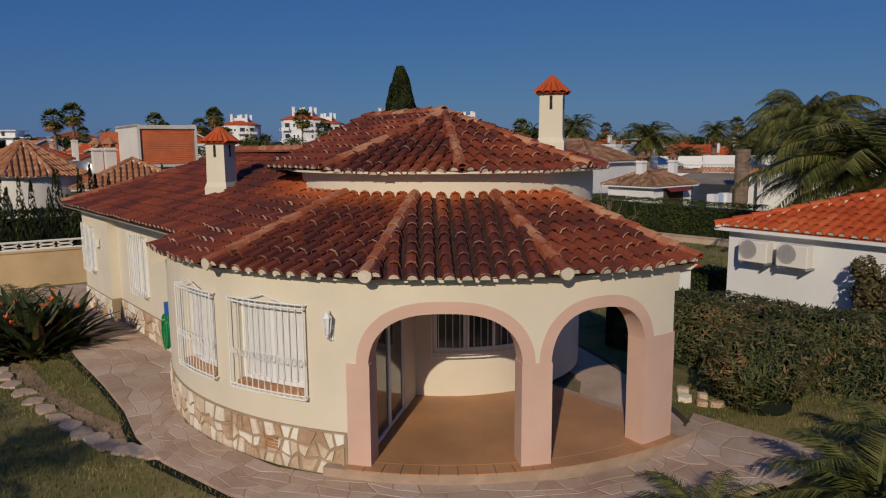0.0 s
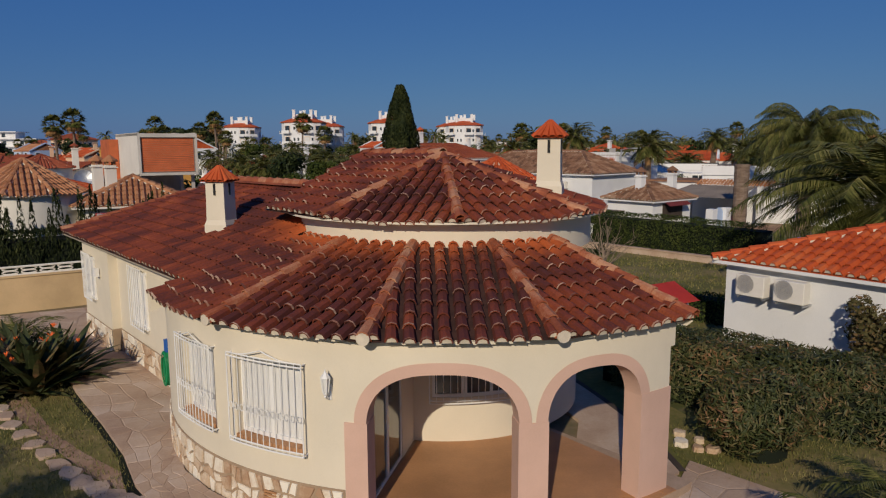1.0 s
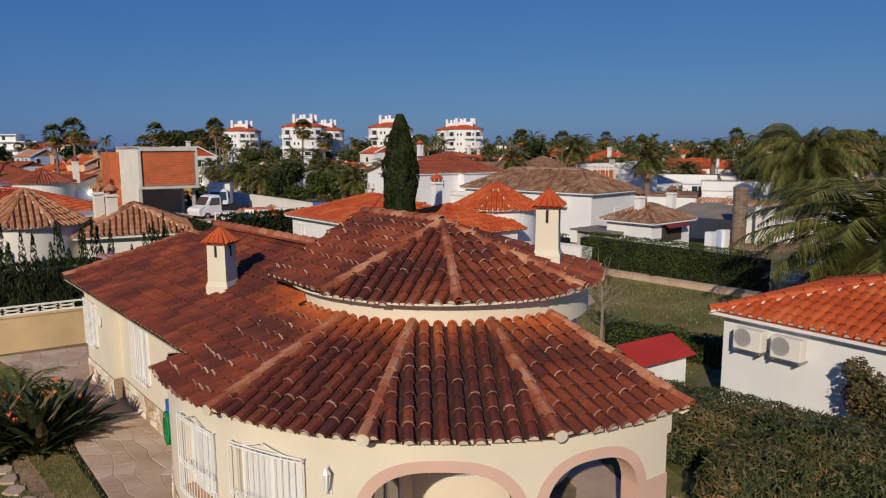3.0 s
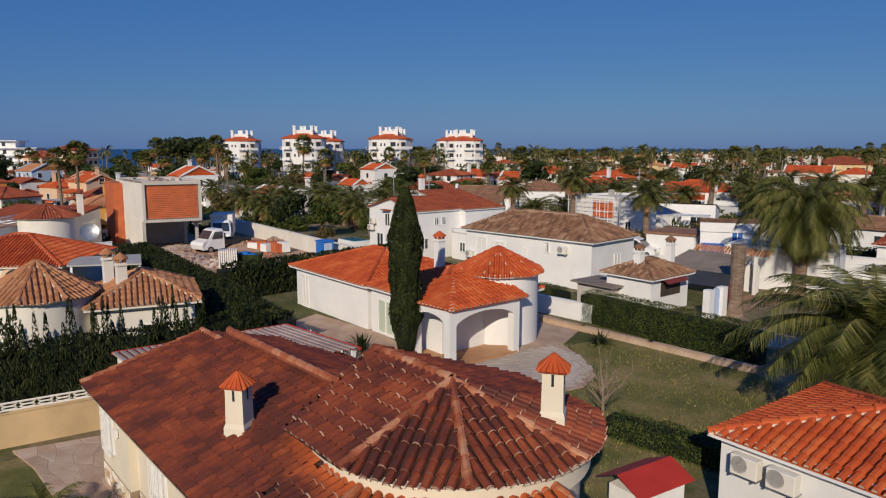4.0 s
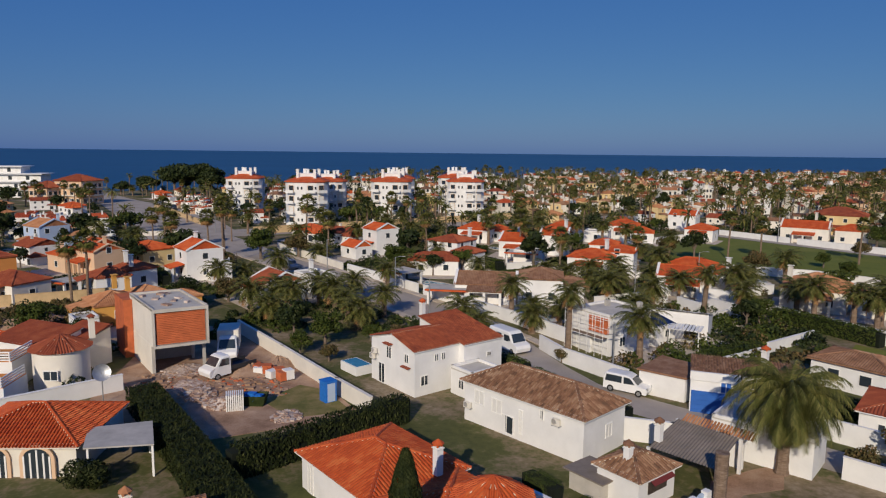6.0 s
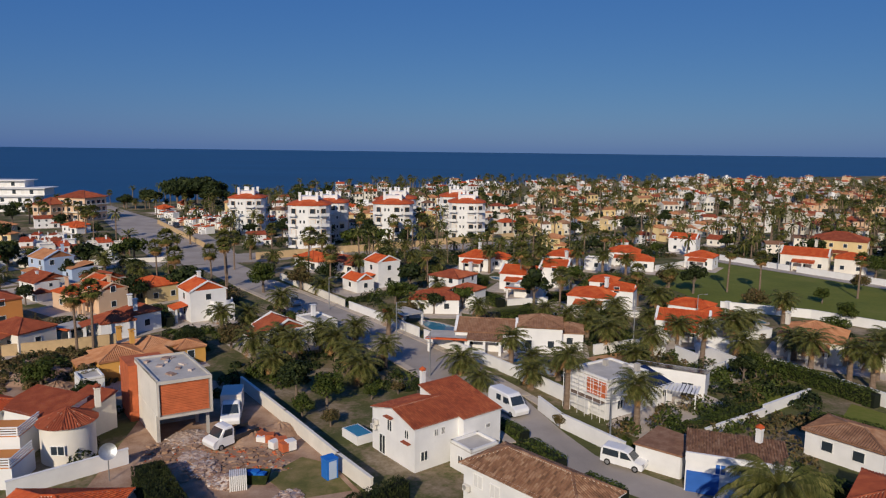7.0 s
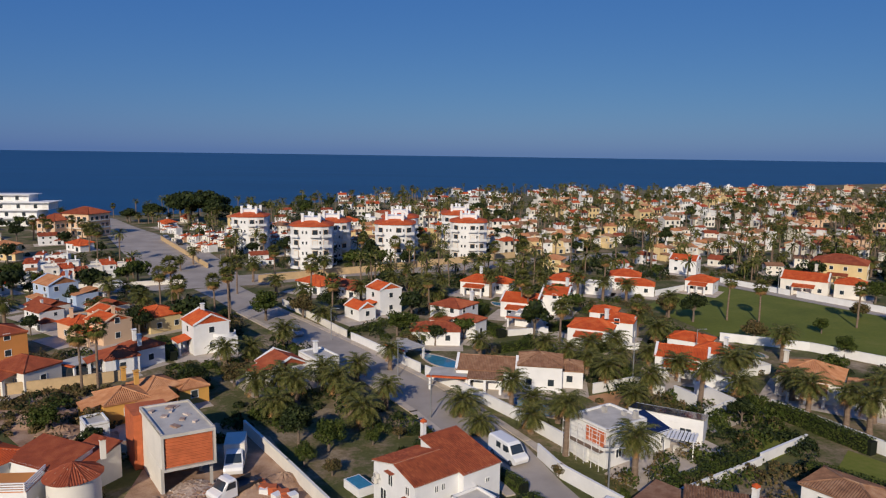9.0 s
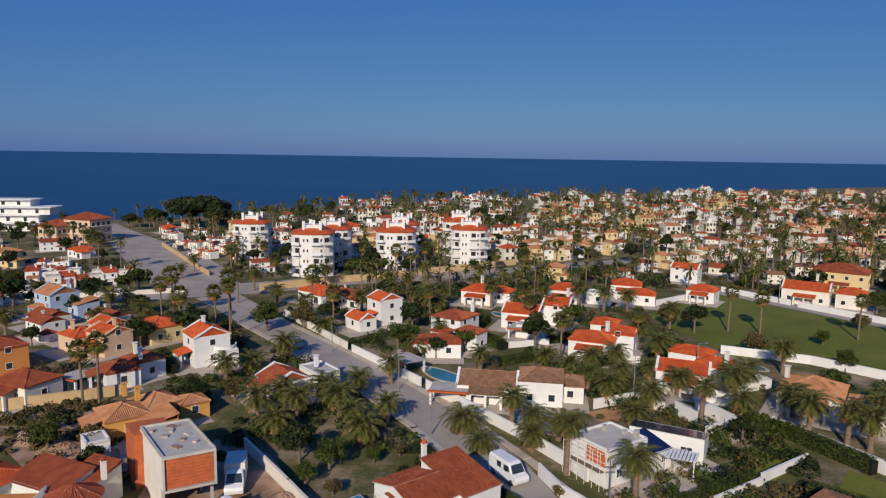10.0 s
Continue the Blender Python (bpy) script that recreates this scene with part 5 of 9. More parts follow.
m = Mesh()
m.tube([a, b, c], 0.06, 6)
m.make("edge_strip", REDSHEET, lean, "red painted edge strip")
m = Mesh()
p0, p1 = wp(-1.5, 1.6), wp(0.2, 1.6)
m.prism([(p0.x, p0.y), (p1.x, p1.y), (p1.x + 0.1, p1.y + 0.1), (p0.x + 0.1, p0.y + 0.1)], GZ, 2.93)
m.make("end_wall", OFFWHITE, lean)
for p in (a, b, c):
    m = Mesh()
    m.box(p.x + 0.25 * (1 if p is a else -1), p.y, GZ, 0.12, 0.12, p.z - GZ - 0.02, R0)
    m.make("post", FRAMEW, lean)

# ---- walls of the plots ----
garden_wall([(-19.0, 18.5), (-14.6, 21.4), (-11.4, 23.5)], 1.15, 0.2, BRICKW, "ochre garden wall under a row of pierced white blocks")
bal = thing("balustrade", "pierced white concrete balustrade on the garden wall", "balustrade")
for i in range(14):
    p = Vector((-18.4, 18.9, 0)) + Vector((4.2, 2.75, 0)).normalized() * (0.52 * i)
    m = Mesh()
    for q in (-1, 1):
        m.tube([(p.x + 0.836 * 0.22 * math.cos(t), p.y + 0.548 * 0.22 * math.cos(t), 1.16 + q * 0.055 + 0.05 * math.sin(t)) for t in [2 * math.pi * k / 12 for k in range(13)]], 0.022, 5, False)
    m.make("pierced_block", OFFWHITE, bal)
m = Mesh()
for z in (1.02, 1.28):
    m.tube([(-18.6, 18.77, z), (-11.2, 23.6, z)], 0.035, 6)
m.make("rail", OFFWHITE, bal)
garden_wall([(5.2, 38.0), (7.1, 35.9), (9.8, 32.8), (13.2, 28.9)], 0.28, 0.2, FLAG, "low stone kerb below a clipped hedge")
garden_wall([(4.4, 41.5), (8.0, 37.6)], 1.0, 0.2)
garden_wall([(13.2, 51.0), (17.2, 49.8), (20.9, 46.0)], 1.8, 0.22)
garden_wall([(-25.4, 81.1), (-17.5, 70.5), (-10.1, 60.2), (-6.5, 55.5)], 1.5, 0.25, OFFWHITE, "plain block wall beside the building plot")
garden_wall([(9.4, 86), (14.6, 77.5), (16.0, 74.5)], 1.7)
garden_wall([(9.2, 86.5), (0.9, 98.3), (-3.6, 104.5)], 1.6)
garden_wall([(-4.6, 106), (-15.2, 120.2), (-18.2, 124)], 1.5)
garden_wall([(-19.5, 126), (-27, 137), (-38, 152.5)], 1.4, 0.25, OFFWHITE, "ochre-white street wall")
garden_wall([(-51, 179.6), (-41.8, 186), (-16.6, 203), (5.9, 219.5), (22, 231)], 1.9, 0.3, BRICKW, "long ochre wall in front of the apartment blocks")
garden_wall([(10.6, 75.5), (12.4, 70.4), (17.3, 63.4)], 1.6)
garden_wall([(29.4, 51.8), (33.0, 48.2), (41.0, 40.4)], 1.7)
garden_wall([(27.4, 44.6), (35.5, 36.6)], 1.6)
garden_wall([(76, 190), (80, 184), (87, 173)], 1.4)
garden_wall([(88, 171), (101, 152), (118, 126)], 1.5)
garden_wall([(52, 128), (66, 122), (78, 110)], 1.6)
garden_wall([(45.0, 91.4), (46.8, 88.2), (52.0, 77.8), (57, 68)], 1.7)
garden_wall([(64, 100), (71, 90), (78, 82)], 1.7)
garden_wall([(-64, 92), (-54, 97), (-50, 99.5)], 1.6, 0.25, BRICKW, "ochre plot wall")
garden_wall([(52, 170), (62, 178), (70, 189)], 1.4)
garden_wall([(-104, 163), (-84, 170), (-70, 176)], 1.2, 0.25, OFFWHITE, "low street wall")
garden_wall([(-72, 200), (-90, 228), (-112, 262)], 1.5, 0.3, BRICKW, "ochre wall beside the broad street")

# ---- mid-distance houses ----


def mid_house(label, walls, tile, blocks, wall=None, chim=()):
    """blocks: x, y, length, depth, height, roof kind, rise, extra turn."""
    ob = thing("house", label, "house")
    for i, (x, y, lx, ly, h, kind, rise, turn) in enumerate(blocks):
        st = [0.9] if h < 4.2 else [0.9, 3.6]
        wins = []
        for sill in st:
            for side, L in ((0, lx), (1, ly)):
                k = max(1, int(L / 3.2))
                for j in range(k):
                    wins.append((side, -1 + (2 * j + 1) / k, sill, 0.9, 1.15))
        block(ob, x, y, lx, ly, R0 + turn, h, walls, tile, kind, rise, 0.16, 1, wins=wins, far=True)
        c_, s_ = math.cos(R0 + turn), math.sin(R0 + turn)
        if kind == "gable":
            for q in (-1, 1):
                m = Mesh()
                prof = [(-ly / 2 - 0.2, h - 0.25), (0, h + rise + 0.12), (ly / 2 + 0.2, h - 0.25)]
                for k in (0, 1):
                    (y0, z0), (y1, z1) = prof[k], prof[k + 1]
                    rows = []
                    for yy, zz in ((y0, z0), (y1, z1)):
                        rows.append([(x + c_ * (q * lx / 2 + e) - s_ * yy, y + s_ * (q * lx / 2 + e) + c_ * yy, GZ + zz + u_) for e, u_ in ((-0.2, 0), (-0.2, 0.22), (0.2, 0.22), (0.2, 0))])
                    m.grid(rows, True)
                m.make("verge", walls, ob)
        if i == 0 and kind != "flat":
            w_, d_ = min(5.0, lx * 0.6), 2.2
            px, py = x + s_ * (ly / 2 + d_ / 2), y - c_ * (ly / 2 + d_ / 2)
            for q in (-1, 0, 1):
                m = Mesh()
                ox, oy = q * (w_ / 2 - 0.2), -d_ / 2 + 0.2
                m.box(px + c_ * ox - s_ * oy, py + s_ * ox + c_ * oy, GZ, 0.38, 0.38, 2.25, R0 + turn)
                m.make("porch_pier", walls, ob)
            m = Mesh()
            ox, oy = 0, -d_ / 2 + 0.2
            m.box(px + c_ * ox - s_ * oy, py + s_ * ox + c_ * oy, GZ + 2.05, w_, 0.34, 0.35, R0 + turn)
            m.make("porch_beam", walls, ob)
            roof(ob, px, py, w_, d_, R0 + turn, GZ + 2.4, 0.45, 0.12, tile, 1, "shed", eave_mat=walls, far=True)
        pt = Mesh()
        pt.box(x - 1.2, y - 1.6, GZ - 0.04, lx + 3.5, ly + 3.5, 0.07 + 0.012 * i, R0 + turn)
        pt.make("patio", PAVE, ob)
    for x, y, z in chim:
        chimney(ob, x, y, z - 1.6, z, 0.55, walls, far=True)
    return ob


mid_house("pale blue two-storey house with a sandy tile roof", BLUEWALL, TILE_SAND, [(-88.5, 150, 7, 6.5, 5.2, "gable", 1.3, 0.3), (-82, 149, 4, 5, 3.0, "shed", 0.8, 0.3)], chim=((-87, 152, 7.0),))
mid_house("peach house with several orange tile roofs and roof panels", PEACH, TILE_NEW, [(-62.5, 121.5, 6, 5.5, 4.2, "gable", 0.9, 0.3), (-68.5, 123, 6, 5.5, 3.2, "hip", 1.1, 0.3), (-65, 126, 5, 5, 4.6, "gable", 0.9, 0.3), (-70.5, 128, 5, 4, 2.8, "flat", 0, 0.3)], chim=((-69.5, 122, 5.4), (-61.5, 121.5, 6.0)))
bal_house = mid_house("white two-storey house with an orange roof and round balcony", WHITE, TILE_NEW, [(-43.0, 117, 6.2, 6.2, 5.4, "gable", 1.3, 0.0), (-39.2, 115.4, 3.2, 3.6, 2.6, "flat", 0, 0)], chim=((-44, 118.5, 7.4),))
m, f_ = Mesh(), Mesh()
arc = [(-0.9 + 2.9 * i / 14) for i in range(15)]
for r0_, r1_, z0, z1, mm in ((1.95, 2.1, 2.5, 3.5, m), (0.0, 1.95, 2.35, 2.5, f_)):
    mm.grid([[(-39.6 + q * math.cos(t - 1.3), 116.2 + q * math.sin(t - 1.3), GZ + z) for t in arc] for q, z in ((r0_, z0), (r1_, z0), (r1_, z1), (r0_, z1), (r0_, z0))])
m.make("balcony_parapet", WHITE, bal_house)
f_.make("balcony_floor", TERRACE, bal_house)
mid_house("yellow and white villa with a curved orange roof", YELLOW, TILE_NEW, [(-57.5, 131, 8, 7, 3.3, "hip", 1.2, 0.2)])
mid_house("white house with a red-brown roof", WHITE, TILE_RED, [(-52.5, 104.5, 5.5, 5, 2.8, "hip", 1.1, 0), (-50.5, 108.5, 5, 5, 3.2, "hip", 1.2, 0.3)], chim=((-51, 107, 5.6), (-49.5, 105.5, 5.2)))
mid_house("cream house with an arcade and a brown-red roof", OFFWHITE, TILE_RED, [(-63, 97.5, 7.5, 6, 3.1, "hip", 1.3, 0.5)])
mid_house("orange house with a red roof", ORANGEW, TILE_RED, [(-75, 110, 7, 6, 4.6, "hip", 1.1, 0.2)])
mid_house("ochre-yellow villa with sandy and red tile roofs", OCHRE, TILE_SAND, [(-43.0, 85.8, 6, 5.5, 2.9, "hip", 1.1, 0), (-40.6, 90.4, 5.4, 5, 2.9, "hip", 1.0, 0.2), (-38.2, 84.8, 5.4, 4.2, 2.6, "shed", 0.8, 0.0), (-36.4, 92.0, 4, 4, 2.4, "hip", 0.7, 0.0)], chim=((-44.4, 89.4, 5.0), (-42, 88, 5.0)))
mid_house("white bungalow with a red roof under palms", WHITE, TILE_RED, [(-25.5, 101, 6, 6, 3.0, "gable", 1.2, 0), (-20.5, 104, 6, 4, 3.2, "flat", 0, 0)], chim=((-21, 104, 5.0),))
mid_house("narrow two-storey white house with an orange roof", WHITE, TILE_NEW, [(-14.5, 148, 5.6, 5.6, 5.6, "gable", 1.0, 0), (-19, 142, 6, 4, 2.6, "gable", 1.0, 0)])
mid_house("white villa with a pinkish tower roof and low red-brown roofs", WHITE, TILE_RED, [(1.0, 136, 7, 7, 4.8, "hip", 1.0, 0.3), (-2.5, 124, 9, 5, 2.8, "hip", 1.1, 0.9), (4.0, 128.5, 5, 4, 3.6, "hip", 0.8, 0.3)], chim=((4.5, 137, 6.6),))
mid_house("white house with orange gables above a carport", WHITE, TILE_NEW, [(16.0, 147, 8, 7, 3.6, "gable", 1.3, 0.55), (24.0, 150, 6, 6, 4.6, "gable", 1.2, 0.55), (17, 138, 6, 4.5, 2.4, "flat", 0, 0.55)], chim=((16, 151, 6.2), (26.5, 152, 7.0)))
mid_house("long white house with mossy brown roofs and a curved corner", WHITE, TILE_BROWN, [(6.0, 101.5, 9, 6.0, 3.0, "gable", 1.3, 0.75), (14.0, 101, 6.5, 6.5, 4.0, "hip", 1.2, 0.75), (18.6, 102, 4, 5, 2.8, "hip", 0.8, 0.75)])
mid_house("white villa with three orange roofs", WHITE, TILE_NEW, [(27.0, 125.5, 8, 7, 3.5, "hip", 1.2, 0.5), (32.5, 128, 6, 6, 4.2, "hip", 1.0, 0.5), (30.5, 131.5, 5, 5, 5.0, "hip", 0.9, 0.5)], chim=((29.5, 125.5, 6.0),))
mid_house("white curved villa with orange roofs beside its pool", WHITE, TILE_NEW, [(38.0, 108, 8, 6.0, 3.4, "gable", 1.1, 0.5), (44.5, 111.5, 6, 5.5, 3.2, "hip", 1.0, 0.3), (42.5, 117, 7, 4.5, 3.6, "hip", 0.9, 0.3)], chim=((45.5, 109.5, 5.2),))
mid_house("tan villa with a broad sandy pyramid roof", OFFWHITE, TILE_SAND, [(54.5, 99.5, 8.5, 8.5, 3.3, "hip", 1.8, 0.3), (60.5, 93.5, 7, 5, 3.0, "hip", 1.0, 0.3)], chim=((52.0, 102.5, 5.2),))
mid_house("long white villa with orange roofs and a porch", OFFWHITE, TILE_NEW, [(93, 177, 11, 7, 4.0, "gable", 1.5, 0.3), (102, 172, 7, 6, 3.8, "hip", 1.3, 0.3)], chim=((96, 178, 7.0),))
mid_house("yellow two-storey villa with wide brown eaves", YELLOW, TILE_RED, [(113, 197, 14, 11, 5.6, "hip", 2.0, 0.3)])
mid_house("white house with an orange hipped roof", WHITE, TILE_NEW, [(47, 181, 8, 6, 3.6, "hip", 1.3, 0.6), (48, 172, 8, 5, 2.8, "hip", 1.2, 0.6)])
mid_house("white house with a red roof behind a hedge", WHITE, TILE_NEW, [(66, 177, 7, 6, 3.2, "hip", 1.2, 0.3), (71, 205, 8, 5, 4.4, "gable", 1.2, 0.3)])
mid_house("white bungalow with an orange roof among palms", WHITE, TILE_NEW, [(7.5, 170, 8, 6, 3.4, "hip", 1.4, 0.5), (13, 172, 6, 5, 2.8, "hip", 1.2, 0.5)], chim=((8, 172, 6.0),))
mid_house("white bungalow with a red roof and carport", WHITE, TILE_NEW, [(29.5, 172, 8, 7, 3.8, "hip", 1.3, 0.5), (38, 172, 6, 5, 2.6, "flat", 0, 0.5)])
flat_house = thing("house", "low white house with flat brown roofs beside the lane", "house")
block(flat_house, 40.0, 64.0, 7.0, 5.5, R0, 2.7, WHITE, TILE_BROWN, "hip", 0.7, 0.3, 1, wins=((0, -0.4, 0.9, 1.0, 1.1), (0, 0.4, 0.9, 1.0, 1.1)), far=True)
block(flat_house, 47.0, 60.0, 6.0, 5.5, R0, 2.6, WHITE, TILE_BROWN, "flat", wins=((0, 0, 0.9, 1.0, 1.1),), far=True)
# the white house with the dark panelled roofs, half clad in scaffolding
sol = thing("house", "white house with dark solar roofs and an unfinished brick end", "house")
SR = R0 - 0.08
SU, SV = Vector((math.cos(SR), math.sin(SR), 0)), Vector((-math.sin(SR), math.cos(SR), 0))
SC = Vector((18.9, 77.0, 0))
block(sol, SC.x, SC.y, 5.8, 6.6, SR, 4.3, WHITE, TILE_RED, "flat", wins=((1, -0.4, 0.9, 0.9, 1.1), (1, 0.3, 2.9, 0.8, 0.9)))
block(sol, 28.0, 83.3, 9.0, 4.6, math.pi - 0.47, 2.5, WHITE, SOLAR, "shed", 0.9, 0.1, 0, wins=((2, 0.1, 1.0, 1.0, 1.0), (2, -0.55, 0.1, 1.4, 1.9)))
block(sol, 24.3, 79.6, 3.6, 4.2, SR + math.pi / 2, 2.4, WHITE, SOLAR, "shed", 1.0, 0.1, 0, wins=((0, 0.2, 0.9, 0.8, 0.9),))
m = Mesh()
p = SC + SU * 1.2 - SV * 3.34
m.box(p.x, p.y, 2.2, 2.9, 0.12, 1.75, SR)
m.make("brick_panel", CLAYBRICK, sol)
for dx, dy, h_ in ((-1.6, 1.0, 0.7), (0.4, 2.2, 0.5), (1.8, 2.6, 0.9)):
    m = Mesh()
    p = SC + SU * dx + SV * dy
    m.box(p.x, p.y, GZ + 4.4, 0.5, 0.5, h_, SR)
    m.make("roof_stack", CONCRETE, sol)
pg = thing("pergola", "white slatted pergola over a terrace table", "pergola")
m = Mesh()
for i in range(9):
    p = Vector((27.6, 77.2, 0)) + Vector((0.89, -0.45, 0)) * (i * 0.42 - 1.7)
    m.box(p.x, p.y, 2.05, 0.30, 3.0, 0.08, -0.47)
m.make("slat_roof", FRAMEW, pg)
for dx, dy in ((-1.6, -1.3), (1.6, -1.3), (1.6, 1.3), (-1.6, 1.3)):
    m = Mesh()
    p = Vector((27.6, 77.2, 0)) + Vector((0.89, -0.45, 0)) * dx + Vector((0.45, 0.89, 0)) * dy
    m.box(p.x, p.y, GZ, 0.12, 0.12, 2.25, -0.47)
    m.make("post", FRAMEW, pg)
tb = thing("garden_table", "pale garden table under the pergola", "table", "", (27.6, 77.2, GZ), -0.47)
m = Mesh()
m.box(0, 0, 0.68, 1.6, 0.9, 0.06)
m.make("tabletop", OFFWHITE, tb)
for dx, dy in ((-0.7, -0.35), (0.7, -0.35), (0.7, 0.35), (-0.7, 0.35)):
    m = Mesh()
    m.box(dx, dy, 0, 0.07, 0.07, 0.68)
    m.make("leg", FRAMEW, tb)
sc = thing("scaffolding", "pale tubular scaffolding against a white house", "scaffolding")
SA, SB = SC - SU * 2.9 - SV * 3.7, SC + SU * 2.9 - SV * 3.7
for i in range(6):
    for j in range(2):
        m = Mesh()
        p = SA.lerp(SB, i / 5) - SV * 0.8 * j
        m.tube([(p.x, p.y, GZ), (p.x, p.y, 4.4)], 0.035, 5)
        m.make("standard", FRAMEW, sc)
for z in (0.9, 1.9, 2.9, 3.9):
    for j in range(2):
        m = Mesh()
        m.tube([SA - SV * 0.8 * j + Vector((0, 0, z)), SB - SV * 0.8 * j + Vector((0, 0, z))], 0.032, 5)
        m.make("ledger", FRAMEW, sc)
m = Mesh()
p = (SA + SB) / 2 - SV * 0.4
m.box(p.x, p.y, 1.92, 5.8, 0.7, 0.06, SR)
m.make("platform", WOODB, sc)


def pool(x, y, lx, ly, rot=R0, label="kidney-shaped swimming pool with pale coping"):
    ob = thing("swimming_pool", label, "pool", "swimming pools", (x, y, GZ), rot)
    n = 28
    def ring(k):
        return [((lx / 2) * k * math.cos(t) * (1 + 0.12 * math.cos(2 * t)), (ly / 2) * k * math.sin(t) * (1 + 0.18 * math.cos(t + 0.6))) for t in [2 * math.pi * i / n for i in range(n)]]
    a, b = ring(1.0), ring(1.14)
    m = Mesh()
    m.grid([[(*p, 0.0) for p in b], [(*p, 0.14) for p in b], [(*p, 0.14) for p in a], [(*p, 0.02) for p in a]], True)
    m.make("coping", PAVE, ob)
    m = Mesh()
    m.poly([(*p, 0.09) for p in a])
    m.make("pool_surface", POOLW, ob)


for x, y, a, b in ((-1.2, 112, 9, 4.0), (12.0, 91.4, 8, 3.4), (53, 121, 8, 4), (72, 101, 7, 3.6), (-11, 141, 5, 3), (12, 157, 5, 3)):
    pool(x, y, a, b)
for x, y, lx, ly, rt in ((0.2, 99.5, 6.0, 4.2, R0 + 0.75), (15.5, 137.0, 6.5, 4.5, R0 + 0.55), (-7.5, 114.0, 5.5, 4.5, R0), (-57.8, 101.8, 4.0, 4.0, R0 + 0.5)):
    cpt = thing("carport", "open carport with a pale flat roof and an orange tile edge", "carport", "open carports", (x, y, GZ), rt)
    m = Mesh()
    m.box(0, 0, 2.15, lx, ly, 0.14)
    m.make("flat_roof", SCREED, cpt)
    m = Mesh()
    m.box(0, -ly / 2 - 0.15, 2.1, lx + 0.3, 0.5, 0.22)
    m.make("tile_edge", TILE_NEW, cpt)
    for q, u in ((-1, -1), (1, -1), (1, 1), (-1, 1)):
        m = Mesh()
        m.box(q * (lx / 2 - 0.25), u * (ly / 2 - 0.25), 0, 0.3, 0.3, 2.15)
        m.make("post", WHITE, cpt)
pool(15.6, 34.9, 5.0, 2.8, label="small turquoise pool beside a clipped hedge")
tank = thing("plunge_pool", "rectangular above-ground pool with white walls", "pool")
m = Mesh()
m.box(-9.2, 66.9, GZ, 3.0, 1.9, 0.9, R0)
m.make("pool_wall", WHITE, tank)
m = Mesh()
m.box(-9.2, 66.9, GZ + 0.8, 2.7, 1.6, 0.13, R0)
m.make("pool_surface", POOLW, tank)

# ---- apartment blocks ----


def apartment(at, rot, scale=1.0):
    """A white four-storey block with a bowed front, stacked balconies and an orange roof."""
    ob = thing("apartment_block", "white four-storey apartment block with balconies and an orange roof", "apartment block", "apartment blocks", at, rot)
    H = 12.9
    plan = [(-6.2, 5.5), (-6.2, -2.2), (-5.2, -4.2), (-3.0, -5.4), (0, -5.9), (3.0, -5.4), (5.2, -4.2), (6.2, -2.2), (6.2, 5.5)][::-1]
    plan = plan[::-1]
    m = Mesh()
    m.prism(plan, 0, H)
    m.prism([(-3, -2), (3, -2), (3, 4), (-3, 4)], H, H + 2.4)
    m.make("wall", WHITE, ob)
    r = Mesh()
    out = [(x * 1.06, y * 1.06) for x, y in plan]
    inn = [(x * 0.42, y * 0.42 + 0.5) for x, y in plan]
    r.grid([[(*p, H - 0.1) for p in out], [(*p, H + 0.12) for p in out], [(*p, H + 1.5) for p in inn]], True)
    ro = r.make("roof", TILE_NEW, ob)
    for x, y in ((-2.6, -2.2), (2.4, -2.6), (0.2, 0.5), (-1.0, 3.4), (3.4, 2.0)):
        c = Mesh()
        c.grid([[(x + k * u_, y + k * v_, z_) for u_, v_ in ((-1, -1), (1, -1), (1, 1), (-1, 1))] for k, z_ in ((0.4, H + 0.6), (0.4, H + 3.5), (0.5, H + 3.5), (0.5, H + 3.65), (0.02, H + 3.66))], True)
        c.make("chimney", WHITE, ro)
    for f in range(4):
        z = 0.6 + f * 3.1
        for x, y, an, w in ((-4.3, -4.9, -123, 1.5), (1.3, -5.75, -85, 1.5), (4.4, -4.85, -57, 1.5), (6.2, 2.2, 0, 1.6), (-6.2, 2.0, 180, 1.6)):
            window(ob, x, y, z, w, 2.0, radians(an), CURTAIN if (f + int(x)) % 3 == 0 else GLASS, name="balcony_door", frame_mat=PEACH, far=True)
            b = Mesh()
            d = Vector((math.cos(radians(an)), math.sin(radians(an))))
            cx, cy = x + d.x * 0.5, y + d.y * 0.5
            rr_ = radians(an) + math.pi / 2
            b.box(cx, cy, z - 0.25, w + 1.3, 1.0, 0.15, rr_)
            b.box(x + d.x * 0.98, y + d.y * 0.98, z - 0.1, w + 1.3, 0.06, 0.75, rr_)
            b.make("balcony", WHITE, ob)
        for x, y, an in ((-2.3, -5.52, -102), (-1.2, -5.7, -98), (2.8, -5.45, -78), (6.2, -1.0, 0), (6.2, 4.6, 0), (-6.2, -1.2, 180)):
            window(ob, x, y, z + 0.7, 0.5, 1.0, radians(an), bars=0, far=True)
    return ob


apt = apartment((-42.0, 206.0, GZ), 0.12)
for x, y, a, k in ((-69.5, 236, 0.15, 0.97), (-17.5, 215, 0.05, 1.0), (6.0, 228, 0.0, 0.97), (-39.0, 224, 0.1, 0.95), (-17.5, 236, 0.05, 1.0), (3.0, 251, 0.0, 1.0)):
    copy_thing(apt, Matrix.Translation((x, y, GZ)) @ Matrix.Rotation(a, 4, "Z") @ Matrix.Scale(k, 4))

